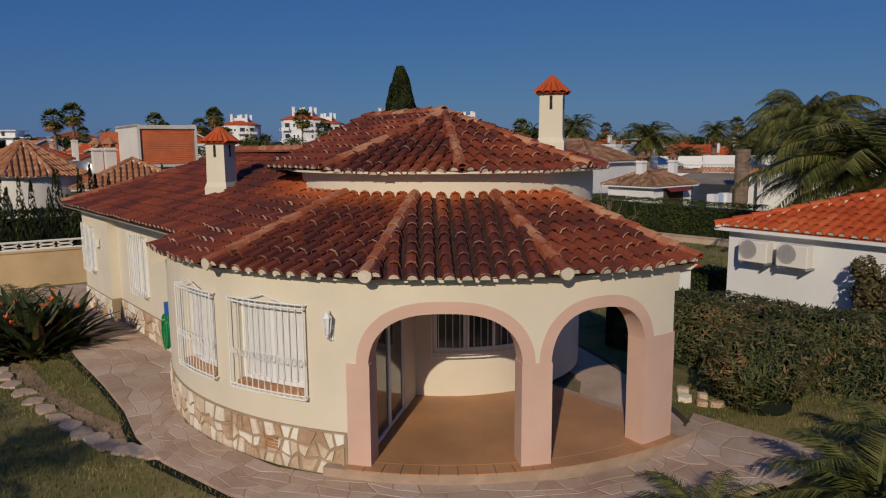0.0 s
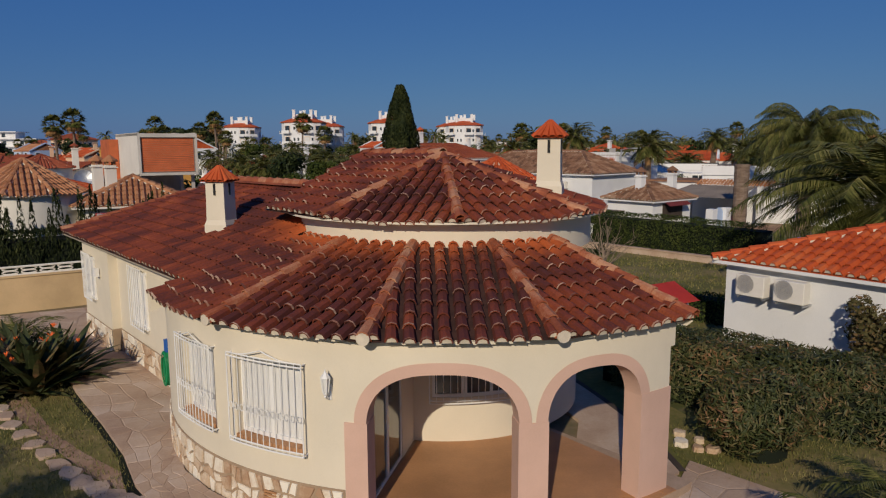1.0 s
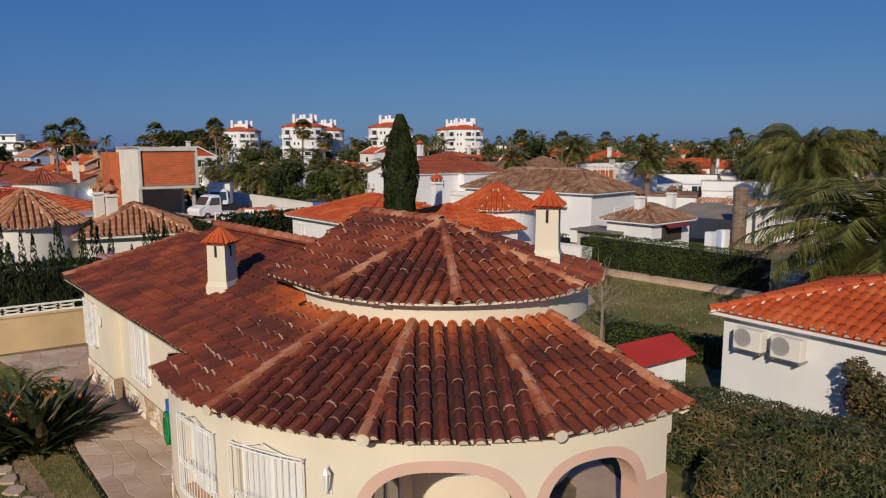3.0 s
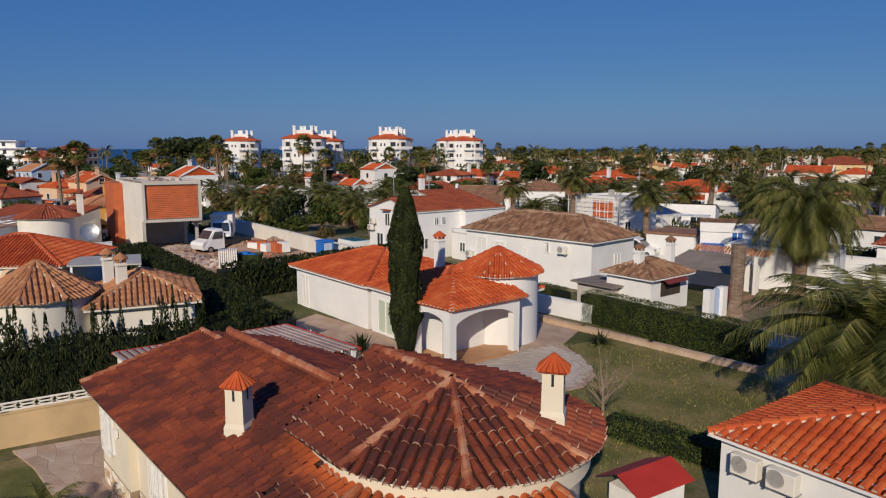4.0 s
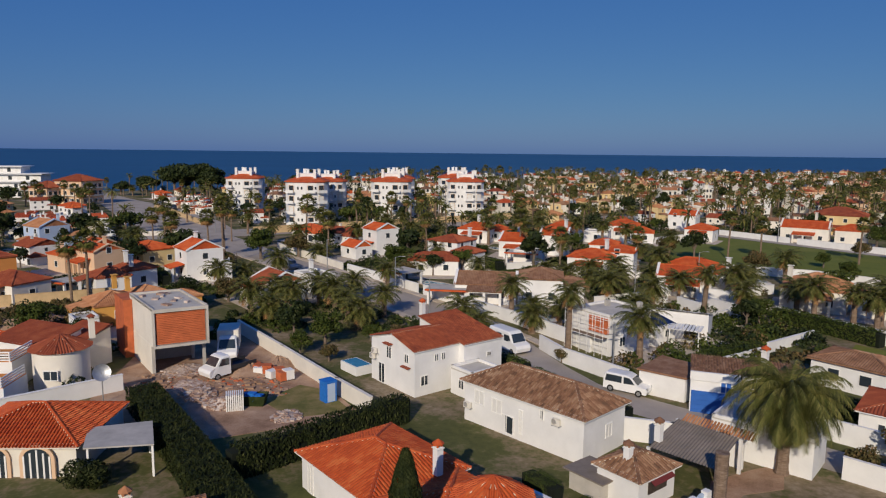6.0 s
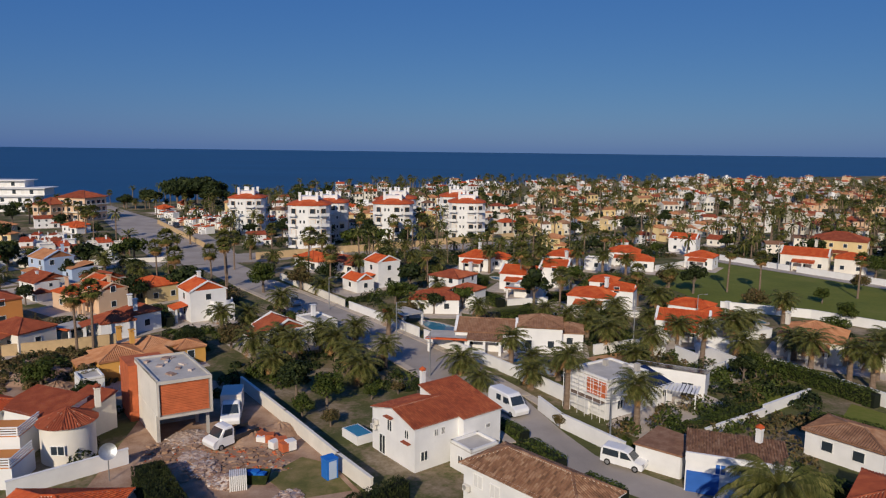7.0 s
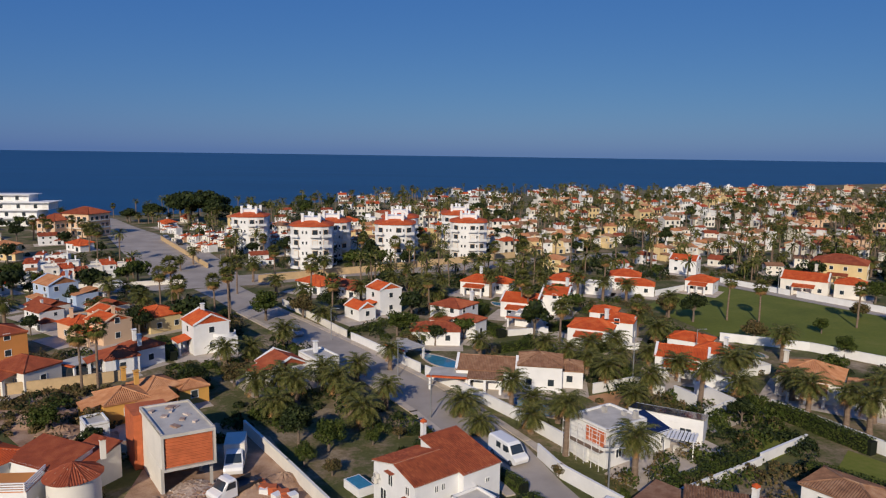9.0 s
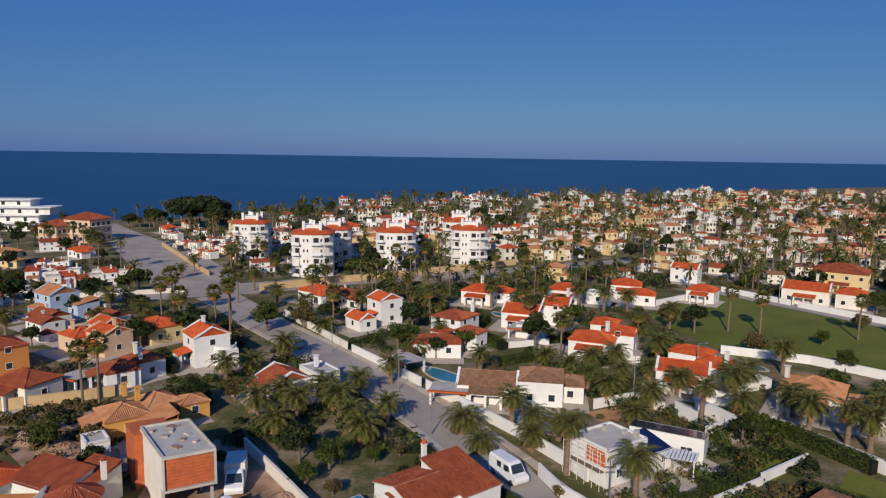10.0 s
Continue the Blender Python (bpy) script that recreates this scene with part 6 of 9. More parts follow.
pk = thing("apartment_block", "peach apartment block with red roofs and long balconies", "apartment block")
for x, y, lx, ly, h in ((-146, 272, 13, 11, 9.5), (-156, 268, 9, 10, 7.0)):
    block(pk, x, y, lx, ly, R0 + 0.6, h, PEACH, TILE_RED, "hip", 2.2, 0.5, 1, wins=[(s_, q, z, 1.6, 1.6) for s_ in (0, 1) for q in (-0.7, -0.25, 0.25, 0.7) for z in (0.8, 3.8, 6.6) if z + 2 < h], far=True)
for z in (3.2, 6.2):
    m = Mesh()
    m.box(-146, 272, z, 14.6, 12.6, 0.3, R0 + 0.6)
    m.make("balcony", OFFWHITE, pk)
ho = thing("hotel", "long white terraced hotel with stepped floors by the sea", "hotel")
for i, (x, y, l, d, z0, h) in enumerate(((-206, 305, 46, 12, 0, 3.6), (-208, 307, 44, 11, 3.6, 3.4), (-204, 309, 44, 10, 7.0, 3.4), (-212, 311, 40, 9, 10.4, 3.2))):
    m = Mesh()
    m.box(x, y, GZ + z0, l, d, h, 0.12)
    m.box(x, y, GZ + z0 + h - 0.3, l + 2.4, d + 3.4, 0.35, 0.12)
    m.make("storey", WHITE, ho)
    for k in range(12):
        q = -l / 2 + l * (k + 0.5) / 12
        window(ho, x + q * math.cos(0.12) + d / 2 * math.sin(0.12), y + q * math.sin(0.12) - d / 2 * math.cos(0.12), GZ + z0 + 0.6, 1.5, 1.9, 0.12 - math.pi / 2, CURTAIN if k % 2 else GLASS, far=True)

# ---- the town beyond ----


def town_house(label, wall, tile, kind, two, seed):
    """A prototype of a small house of the estate, at the origin."""
    r = random.Random(seed)
    ob = thing("house", label, "house", "houses of the estate")
    h = 5.4 if two else 3.2
    lx, ly = r.uniform(7, 10), r.uniform(6, 7.5)
    wins = [(s_, q, z, 0.95, 1.2) for s_, q in ((0, -0.55), (0, 0.2), (1, 0.3)) for z in ((0.9, 3.6) if two else (0.9,))]
    block(ob, 0, 0, lx, ly, 0, h, wall, tile, kind, 1.4, 0.35, 1, 0.0, wins, far=True)
    block(ob, lx * 0.55, -ly * 0.3, 4.2, 4.2, 0, 2.7, wall, tile, "hip", 1.0, 0.3, 1, 0.0, ((0, 0, 0.1, 1.6, 1.9),), far=True)
    chimney(ob, -lx * 0.25, 0.6, h, h + 2.0, 0.6, wall, tile, 0, far=True)
    pt = Mesh()
    pt.box(0.5, -1.0, -0.04, lx + 6, ly + 6, 0.07)
    pt.make("patio", PAVE, ob)
    return ob


PROTOS = [town_house("white house with an orange tile roof", WHITE, TILE_NEW, "hip", False, 1), town_house("two-storey chalk-white house with a mossy brown tile roof", OFFWHITE, TILE_BROWN, "gable", True, 2),
          town_house("yellow house with a sandy tile roof", YELLOW, TILE_SAND, "hip", True, 3), town_house("peach house with a sandy roof", PEACH, TILE_SAND, "hip", True, 4),
          town_house("white house with a red-brown roof", OFFWHITE, TILE_RED, "gable", False, 5), town_house("two-storey white house with a red-brown roof", WHITE, TILE_RED, "gable", True, 6)]


def terrace_row(label, walls, tiles, kinds, n, seed):
    """A stepped row of joined townhouses with terraces before them."""
    q = random.Random(seed)
    ob = thing("terraced_houses", label, "terraced houses", "terraced rows")
    for i in range(n):
        w, k, tl_ = walls[i % len(walls)], kinds[i % len(kinds)], tiles[i % len(tiles)]
        x, back, h = (i - n / 2) * 5.0, q.uniform(-1.5, 1.8), q.uniform(3.6, 5.4)
        block(ob, x, back, 5.0, q.uniform(5.5, 7.5), 0, h, w, tl_, k, 1.1, 0.2, 1, 0.0, [(0, e, z, 0.9, 1.2) for e, z in ((-0.4, 0.6), (0.3, h - 1.9))], far=True)
        if i % 2 == 0:
            block(ob, x + q.uniform(-0.6, 0.6), back - 5.0, 4.2, 3.6, 0, 2.5, w, tiles[(i + 1) % len(tiles)], "flat" if q.random() < 0.5 else "shed", 0.6, 0.15, 1, 0.0, ((0, 0, 0.2, 1.5, 1.8),), far=True)
        chimney(ob, x + 1.0, back + 1.0, h + 0.2, h + 2.0, 0.55, w, tl_, 0, far=True)
    return ob


ROWS_ = [terrace_row("stepped row of white townhouses with red roofs and terraces", (OFFWHITE, WHITE, PEACH), (TILE_RED, TILE_NEW, TILE_RED), ("flat", "shed", "gable", "flat", "shed"), 5, 1),
         terrace_row("row of yellow and white townhouses with sandy roofs", (YELLOW, WHITE, YELLOW, OFFWHITE), (TILE_SAND, TILE_BROWN), ("gable", "shed", "flat", "hip"), 4, 2),
         terrace_row("row of white gabled townhouses with sandy roofs", (OFFWHITE, WHITE), (TILE_BROWN, TILE_SAND), ("gable", "gable", "flat"), 6, 3),
         terrace_row("long peach row of houses with red roofs", (PEACH,), (TILE_RED, TILE_SAND), ("gable", "hip"), 6, 4),
         terrace_row("stepped white townhouses with small mixed roofs", (WHITE,), (TILE_NEW, TILE_SAND, TILE_RED), ("shed", "flat", "hip", "flat", "gable"), 4, 5)]
rng = random.Random(21)
taken = [(-69, 236), (-42, 206), (-17, 215), (6, 228), (-36, 223), (-17, 236), (3, 251), (-143, 268), (-155, 262), (-206, 305)]
taken += [(93, 177), (102, 172), (113, 197), (47, 181), (48, 172), (66, 177), (71, 205), (7.5, 170), (29.5, 172), (-91, 154)]


def coast_y(x):
    for (x0, y0), (x1, y1) in zip(COAST, COAST[1:]):
        if x0 <= x <= x1:
            return y0 + (y1 - y0) * (x - x0) / (x1 - x0)
    return 400


def free(x, y, d):
    if y > coast_y(x) - 25:
        return False
    for a, b in (((-62, 172), (-172, 335)), ((-100, 163), (-52, 184)), ((-52, 184), (0, 208)), ((0, 208), (75, 250)), ((70, 197), (116, 126))):
        a, b = Vector(a), Vector(b)
        t = max(0, min(1, (Vector((x, y)) - a).dot(b - a) / (b - a).length_squared))
        if (Vector((x, y)) - a - (b - a) * t).length < 12 + d * 0.3:
            return False
    return all((x - p) ** 2 + (y - q) ** 2 > d * d for p, q in taken)


first = {}


def place(protos, idx, x, y, rot, k=1.0):
    m = Matrix.Translation((x, y, GZ)) @ Matrix.Rotation(rot, 4, "Z") @ Matrix.Scale(k, 4)
    if (id(protos), idx) not in first:
        first[(id(protos), idx)] = 1
        protos[idx].matrix_basis = m
    else:
        copy_thing(protos[idx], m)
    taken.append((x, y))


# stepped white rows on both sides of the broad street
for x, y, r_, i in ((-99, 183, 0.5, 0), (-110, 189, 0.4, 0), (-97, 196, 0.5, 0), (-118, 198, 0.4, 0), (-122, 209, 0.3, 0), (-103, 173, 0.4, 0), (-85, 236, -0.7, 0), (-79, 246, -0.4, 0), (-87, 257, -0.4, 0), (-99, 259, -0.6, 0), (-92, 270, -0.4, 0), (-80, 270, -0.2, 0), (-116, 285, -0.5, 0), (-89, 284, -0.3, 0), (-108, 297, -0.4, 0), (-66, 270, 0, 0), (-62, 258, 0, 0),
                    (-22, 268, 0.2, 1), (-36, 290, 0.2, 1), (28, 262, 0.3, 1), (38, 246, 0.3, 1), (58, 262, 0.5, 1), (24, 290, 0.1, 1), (52, 290, 0.3, 1), (78, 236, 0.6, 1), (92, 250, 0.6, 1),
                    (66, 300, 0.3, 2), (95, 290, 0.3, 2), (112, 260, 0.4, 2), (125, 285, 0.4, 2), (150, 262, 0.4, 3), 
                    (215, 330, 0.4, 3), (240, 360, 0.4, 3), (270, 340, 0.4, 3), (205, 380, 0.4, 3), (300, 400, 0.4, 3), (260, 420, 0.4, 3), (180, 350, 0.4, 3)):
    place(ROWS_, 4 if i == 0 and int(x) % 2 == 0 else 2 if i == 1 and int(x) % 4 == 0 else i, x, y, r_ + 0.12 * math.sin(x), 0.68 if i == 0 else 0.9)
n = 0
for _ in range(6000):
    y = 165 + 215 * rng.random() ** 1.2
    x = rng.uniform(-0.75 * y, 0.85 * y)
    if x < -90 and y > 330:
        continue
    if 40 < x < 118 and y < 190 or y < 205 and -55 < x < 45:
        continue
    if not free(x, y, 17 if y < 320 else 22):
        continue
    right = x > 40
    place(PROTOS, rng.choice((3, 5, 4, 3, 2, 5, 1, 4) if right and y > 250 else (1, 2, 1, 4, 1, 5, 1, 3) if right else (0, 4, 5, 1, 2)), x, y, R0 + rng.uniform(0, 1.6), rng.uniform(0.8, 1.0) * (0.8 if right else 1))
    n += 1
    if n > 112:
        break
for x, y, i in ((-84, 139, 4), (-99, 142, 4), (-80, 131, 5), (-110, 160, 0), (-118, 172, 4), (120, 160, 2), (130, 175, 3), (128, 145, 0), (72, 90, 0), (82, 98, 4), (-88, 118, 3), (-96, 126, 0), (-72, 140, 4), (-34, 170, 0), (-25, 166, 4), (62, 76, 4), (68, 68, 4)):
    place(PROTOS, i, x, y, R0 + 0.3, 0.9)

# houses past counting, far off towards the shore: walls, roofs and openings joined by colour
def far_town():
    """Small stepped houses with low roofs, too many and too far off to tell apart."""
    q = random.Random(808)
    walls = {"white": (WHITE, Mesh()), "chalk": (OFFWHITE, Mesh()), "yellow": (YELLOW, Mesh()), "peach": (PEACH, Mesh())}
    roofs = {"red": (TILE_RED, Mesh()), "sand": (TILE_SAND, Mesh()), "new": (TILE_NEW, Mesh()), "brown": (TILE_BROWN, Mesh())}
    dark = Mesh()
    spots, k = [], 0
    for _ in range(16000):
        y = 235 + 520 * q.random() ** 1.05
        x = -0.16 * y + 1.0 * y * q.random()
        if x < -10 and y < 300 or y > coast_y(x) - 16 or not free(x, y, 11):
            continue
        if any((x - a) ** 2 + (y - b) ** 2 < 150 for a, b in spots):
            continue
        spots.append((x, y))
        shore = y > coast_y(x) - 130
        pink = x > 0.42 * y
        w = "white" if shore and not pink else q.choice(("peach", "chalk", "chalk", "white")) if pink else q.choice(("white", "yellow", "chalk", "white", "chalk"))
        t = q.choice(("red", "new", "red", "sand")) if pink else q.choice(("sand", "red", "brown", "sand", "new"))
        rot = 0.3 + q.uniform(-0.35, 0.35)
        c, s_ = math.cos(rot), math.sin(rot)
        for j in range(q.choice((1, 2, 2, 3))):
            lx, ly, h = q.uniform(5, 8), q.uniform(4.5, 6), q.choice((3.0, 3.2, 5.0, 5.6))
            ox, oy = (0, q.uniform(-4, 4), q.uniform(-5, 5))[j], (0, -4.0, 4.0)[j]
            cx, cy = x + c * ox - s_ * oy, y + s_ * ox + c * oy
            walls[w][1].box(cx, cy, GZ, lx, ly, h, rot)

            def at(a, b, z):
                return (cx + c * a - s_ * b, cy + s_ * a + c * b, GZ + z)

            if q.random() < 0.2:
                walls[w][1].box(cx, cy, GZ + h, lx * 0.35, ly * 0.4, 1.6, rot)
            else:
                a, b, m = lx / 2 + 0.2, ly / 2 + 0.3, roofs[t][1]
                g_ = a if q.random() < 0.6 else max(0.3, a - b)
                e = [at(-a, -b, h), at(a, -b, h), at(a, b, h), at(-a, b, h)]
                A, B = at(-g_, 0, h + 1.25), at(g_, 0, h + 1.25)
                m.poly([e[0], e[1], B, A])
                m.poly([e[2], e[3], A, B])
                for tri in ([e[1], e[2], B], [e[3], e[0], A]):
                    (walls[w][1] if g_ == a else m).poly(tri)
                walls[w][1].box(*at(q.uniform(-1, 1) * lx * 0.3, 0.8, 0)[:2], GZ + h, 0.6, 0.6, 2.1, rot)
            for z in (0.8,) if h < 4 else (0.8, 3.6):
                for d in range(3):
                    p = at(-lx / 2 + lx * (d + 0.5) / 3, -ly / 2 - 0.02, z)
                    dark.box(p[0], p[1], p[2], 1.0, 0.12, 1.3, rot)
        k += 1
        if k > 230:
            break
    for nm, (mat, m) in walls.items():
        tagged(m.make("distant_house_walls", mat), nm + " rendered walls of distant houses towards the shore", "houses", kind="stuff")
    for nm, (mat, m) in roofs.items():
        tagged(m.make("distant_house_roofs", mat), "low tile roofs of the distant houses", "roofs", kind="stuff")
    tagged(dark.make("distant_windows", GLASS), "dark windows of the distant houses", "windows", kind="stuff")


far_town()

# ---- vegetation ----
OLEA = material("oleander_leaf", [(0.2, (0.018, 0.027, 0.008)), (0.5, (0.055, 0.068, 0.020)), (0.68, (0.11, 0.092, 0.034)), (0.85, (0.25, 0.125, 0.06))], 0.6, 1.0, 9, 0.0, island=0.45)


def palm_crown(n, pairs, length, seed, low=-0.9, dry=0.12, width=0.42, bend=1.0, hang=0.22, slim=0.40):
    """Feather fronds round a heart, at the origin: live ones and hanging dry ones."""
    r = random.Random(seed)
    live, dead = Mesh(), Mesh()
    for i in range(n):
        az = i * 2.39996 + r.uniform(-0.2, 0.2)
        q = i / (n - 1)
        el = 1.35 - (1.35 - low) * q ** 0.85 + r.uniform(-0.1, 0.1)
        L = length * r.uniform(0.82, 1.05) * (0.75 + 0.25 * math.sin(math.pi * min(1, q * 1.2 + 0.15)))
        m = dead if q > 1 - dry else live
        pts = [Vector((0, 0, 0))]
        seg = 7
        for k in range(seg):
            e = el - bend * (0.55 + 0.85 * (1 - q)) * ((k + 1) / seg) ** 1.6
            pts.append(pts[-1] + Vector((math.cos(az) * math.cos(e), math.sin(az) * math.cos(e), math.sin(e))) * (L / seg))
        side = Vector((-math.sin(az), math.cos(az), 0))
        m.grid([[p + side * 0.03 * (1 - k / (seg + 1)), p - side * 0.03 * (1 - k / (seg + 1))] for k, p in enumerate(pts)])
        for k in range(pairs):
            t = 0.12 + 0.88 * (k + r.random() * 0.5) / pairs
            f = min(t * seg, seg - 0.001)
            a = pts[int(f)].lerp(pts[int(f) + 1], f - int(f))
            d = (pts[int(f) + 1] - pts[int(f)]).normalized()
            up = side.cross(d)
            w = width * (0.35 + 1.0 * math.sin(math.pi * min(1, t * 0.85 + 0.12))) * r.uniform(0.8, 1.15)
            for s_ in (-1, 1):
                tip = a + side * s_ * w * 0.85 + d * w * 0.75 + up * (w * r.uniform(-0.05, 0.3)) + Vector((0, 0, -w * hang))
                b = d * (L / pairs * slim)
                m.poly((a - b, a + b, tip))
    return live, dead


def palm(variant, at, height, k=1.0, name="palm_tree", label="date palm with arching feather fronds"):
    """A palm: trunk, live crown, dry skirt."""
    crown, dead, trunk_r = variant
    ob = thing(name, label, "palm tree", "palms", at)
    m = Mesh()
    n = max(6, int(height / 0.35))
    lean = Vector((random.uniform(-0.03, 0.03), random.uniform(-0.03, 0.03), 0))
    m.tube([Vector((0, 0, height * i / n)) + lean * (height * (i / n) ** 2) for i in range(n + 1)], [trunk_r * (1.25 - 0.3 * i / n + (0.08 if i % 2 else 0) + (0.3 if i == 0 else 0)) for i in range(n + 1)], 9)
    m.make("trunk", BARK, ob)
    top = Vector((0, 0, height)) + lean * height
    for me, nm, mat in ((crown, "crown", PALMLEAF), (dead, "dry_fronds", PALMDRY)):
        o = new(nm, me)
        o.parent = ob
        o.matrix_local = Matrix.Translation(top) @ Matrix.Scale(k, 4)
    return ob


def crown_data(n, pairs, length, seed, **kw):
    a, b = palm_crown(n, pairs, length, seed, **kw)
    out = []
    for q, mat in ((a, PALMLEAF), (b, PALMDRY)):
        me = bpy.data.meshes.new("crown")
        me.from_pydata(q.v, [], q.f)
        me.materials.append(mat)
        out.append(me)
    return out


def fan_crown(n, seed):
    """Stiff fan leaves on stalks, for the tall thin palms."""
    r = random.Random(seed)
    live, dead = Mesh(), Mesh()
    for i in range(n):
        q = i / (n - 1)
        az, el = i * 2.39996, 1.3 - 2.5 * q + r.uniform(-0.15, 0.15)
        d = Vector((math.cos(az) * math.cos(el), math.sin(az) * math.cos(el), math.sin(el)))
        side = Vector((-math.sin(az), math.cos(az), 0))
        c = d * 0.75
        m = dead if q > 0.78 else live
        m.grid([[side * 0.02, -side * 0.02], [c + side * 0.02, c - side * 0.02]])
        for k in range(11):
            t = -1.25 + 2.5 * k / 10
            e = d * math.cos(t) + side * math.sin(t) + Vector((0, 0, -0.25 - 0.15 * abs(t)))
            w = (d * -math.sin(t) + side * math.cos(t)) * 0.07
            L = 0.8 * r.uniform(0.85, 1.1)
            m.poly((c, c + e * L * 0.55 + w, c + e * L, c + e * L * 0.55 - w))
    out = []
    for q, mat in ((live, PALMLEAF), (dead, PALMDRY)):
        me = bpy.data.meshes.new("crown")
        me.from_pydata(q.v, [], q.f)
        me.materials.append(mat)
        out.append(me)
    return out


BIG = [(*crown_data(150, 64, 5.0, 31, low=-1.2, dry=0.06, width=0.55, hang=0.7, bend=1.3, slim=0.40), 0.34)]
MID = [(*crown_data(52, 26, 3.4, s_, low=-0.75, dry=0.12, width=0.55, bend=1.1, slim=0.42), 0.30) for s_ in (32, 33, 34)]
FAR = [(*crown_data(34, 12, 3.0, s_, low=-0.9, dry=0.1, width=0.8), 0.26) for s_ in (35, 36)]
FAN = [(*fan_crown(46, s_), 0.16) for s_ in (37, 38)]
random.seed(5)
palm(BIG[0], (23.5, 45.4, GZ), 5.7, 1.0, label="large date palm with a full drooping crown and a stout trunk")
palm((*crown_data(78, 64, 4.4, 41, low=-0.5, dry=0.04, width=0.66, bend=1.05, hang=0.3, slim=0.45), 0.3), (14.6, 23.2, GZ), 3.2, 1.15, label="date palm with long arching fronds behind the orange roof")
palm(MID[0], (-9.6, -0.6, GZ), 3.9, 1.0, label="garden palm at the end of the lawn")
st = thing("palm_stump", "bare palm trunk cut off at the top", "palm stump")
m = Mesh()
m.tube([(16.7, 39.4, GZ + 4.2 * i / 12) for i in range(13)], [0.55, 0.46, 0.42] + [0.37 + 0.02 * (i % 2) + 0.004 * i for i in range(10)], 12)
m.make("trunk", BARK, st)
for i, (x, y, h) in enumerate(((4.0, 82, 1.2), (17, 117.5, 1.8), (24.4, 114.8, 2.6), (33, 141, 2.6), (8.5, 88.7, 4.2), (13.9, 76.2, 5.6), (20.2, 69.6, 4.6), (-15.5, 92.5, 3.0), (-18.5, 97, 2.8), (-11, 83.5, 2.2), (-9.5, 107, 3.0), (-29.5, 118, 3.0), (-35.8, 105.5, 3.2), (14.5, 86, 2.2), (22.2, 106, 2.5), (27.2, 106.3, 3.0), (33, 109.5, 2.5), (34.8, 90.8, 5.4), (48, 107.5, 3.0), (47.9, 87.5, 4.6), (52.2, 86, 4.2), (54.2, 84.3, 4.0), (-25.8, 137.5, 1.5), (-53, 140, 2.2), (-42.2, 163, 3.4), (-20.2, 153, 4.0), (-11, 172, 5.0), (-4.8, 154, 4.0), (-16, 179, 4.0), (5.3, 113.5, 3.0), (-5.8, 122.7, 1.8), (-13, 87.5, 2.6), (-21, 91, 3.0), (-24, 95, 2.6), (-8.5, 90, 2.8), (-14, 101, 2.4), (42.5, 100, 4.2), (45, 104.5, 3.2), (57, 88, 4.6), (62, 94, 3.6), (24, 99.5, 3.0), (20, 111, 2.4), (29, 116, 3.0), (37, 119, 4.0), (10, 164, 5), (16, 160, 3), (22, 163, 5), (31, 163, 5), (36, 158, 5), (42, 160, 4), (-9, 160, 4), (-2, 163, 4), (-14, 165, 4), (58, 116, 4), (-22.5, 84.5, 2.4), (-27, 92, 2.6), (-33, 110, 2), (2, 88.5, 1.5), (11.5, 90, 1.5), (10.5, 82.5, 2), (30, 98, 2.5), (36, 104, 2.5), (41, 93, 3), (50, 96, 3), (26, 92, 1.5), (55, 100, 2.5))):
    palm(MID[i % 3], (x, y, GZ), h * 1.1 + 0.3, random.uniform(0.85, 1.1))
for i, (x, y, h) in enumerate(((-47.5, 135, 9), (-43.5, 131.5, 11), (-53, 94.4, 8.6), (-51.2, 95.5, 9.4), (-30, 72, 0.6), (60, 145, 9), (66, 143, 8), (85, 140, 8.5), (-62, 190, 9), (-50, 192, 7), (-8, 206, 9), (-10, 226, 9), (-12, 200, 8), (14, 215, 6), (-28, 214, 8), (20, 120, 8), (39, 170, 9), (-134, 246, 8), (-140, 250, 9), (-147, 247, 7.5), (-152, 252, 9), (-128, 238, 7), (-158, 256, 8), (-122, 228, 7))):
    if h > 2:
        palm(FAN[i % 2], (x, y, GZ), h, random.uniform(1.15, 1.5), label="tall thin fan palm with a skirt of dry leaves")
rng = random.Random(77)
k = 0
base = {}
for _ in range(4000):
    y = 130 + 420 * rng.random() ** 1.3
    x = rng.uniform(-0.72 * y, 0.80 * y)
    if 48 < x < 116 and 110 < y < 188 or y > coast_y(x) - 20:
        continue
    if any((x - p) ** 2 + (y - q) ** 2 < 55 for p, q in taken):
        continue
    kind = rng.choice((0, 0, 1, 2, 3))
    m = Matrix.Translation((x, y, GZ)) @ Matrix.Rotation(rng.uniform(0, 6), 4, "Z") @ Matrix.Scale(rng.uniform(0.75, 1.15), 4)
    if kind not in base:
        base[kind] = palm((FAR + FAN)[kind], (x, y, GZ), (4.2, 5.5, 8.5, 10.5)[kind], (1.0, 1.1, 1.5, 1.6)[kind], label="distant palm among the houses")
    else:
        copy_thing(base[kind], m)
    k += 1
    if k > 150:
        break


def crown_points(r, blobs, n):
    """Points and outward normals over lumpy blobs."""
    pts, nr = [], []
    tot = sum(b[3] ** 2 for b in blobs)
    for x, y, z, s_, f in blobs:
        for _ in range(max(8, int(n * s_ * s_ / tot))):
            d = Vector((r.gauss(0, 1), r.gauss(0, 1), r.gauss(0, 1))).normalized()
            w = s_ * (1 - 0.35 * r.random() ** 2) * (0.85 + 0.3 * noise.noise(d * 2.2 + Vector((x, y, z))))
            pts.append(Vector((x, y, z)) + Vector((d.x * w, d.y * w, d.z * w * f)))
            nr.append(d)
    return pts, nr


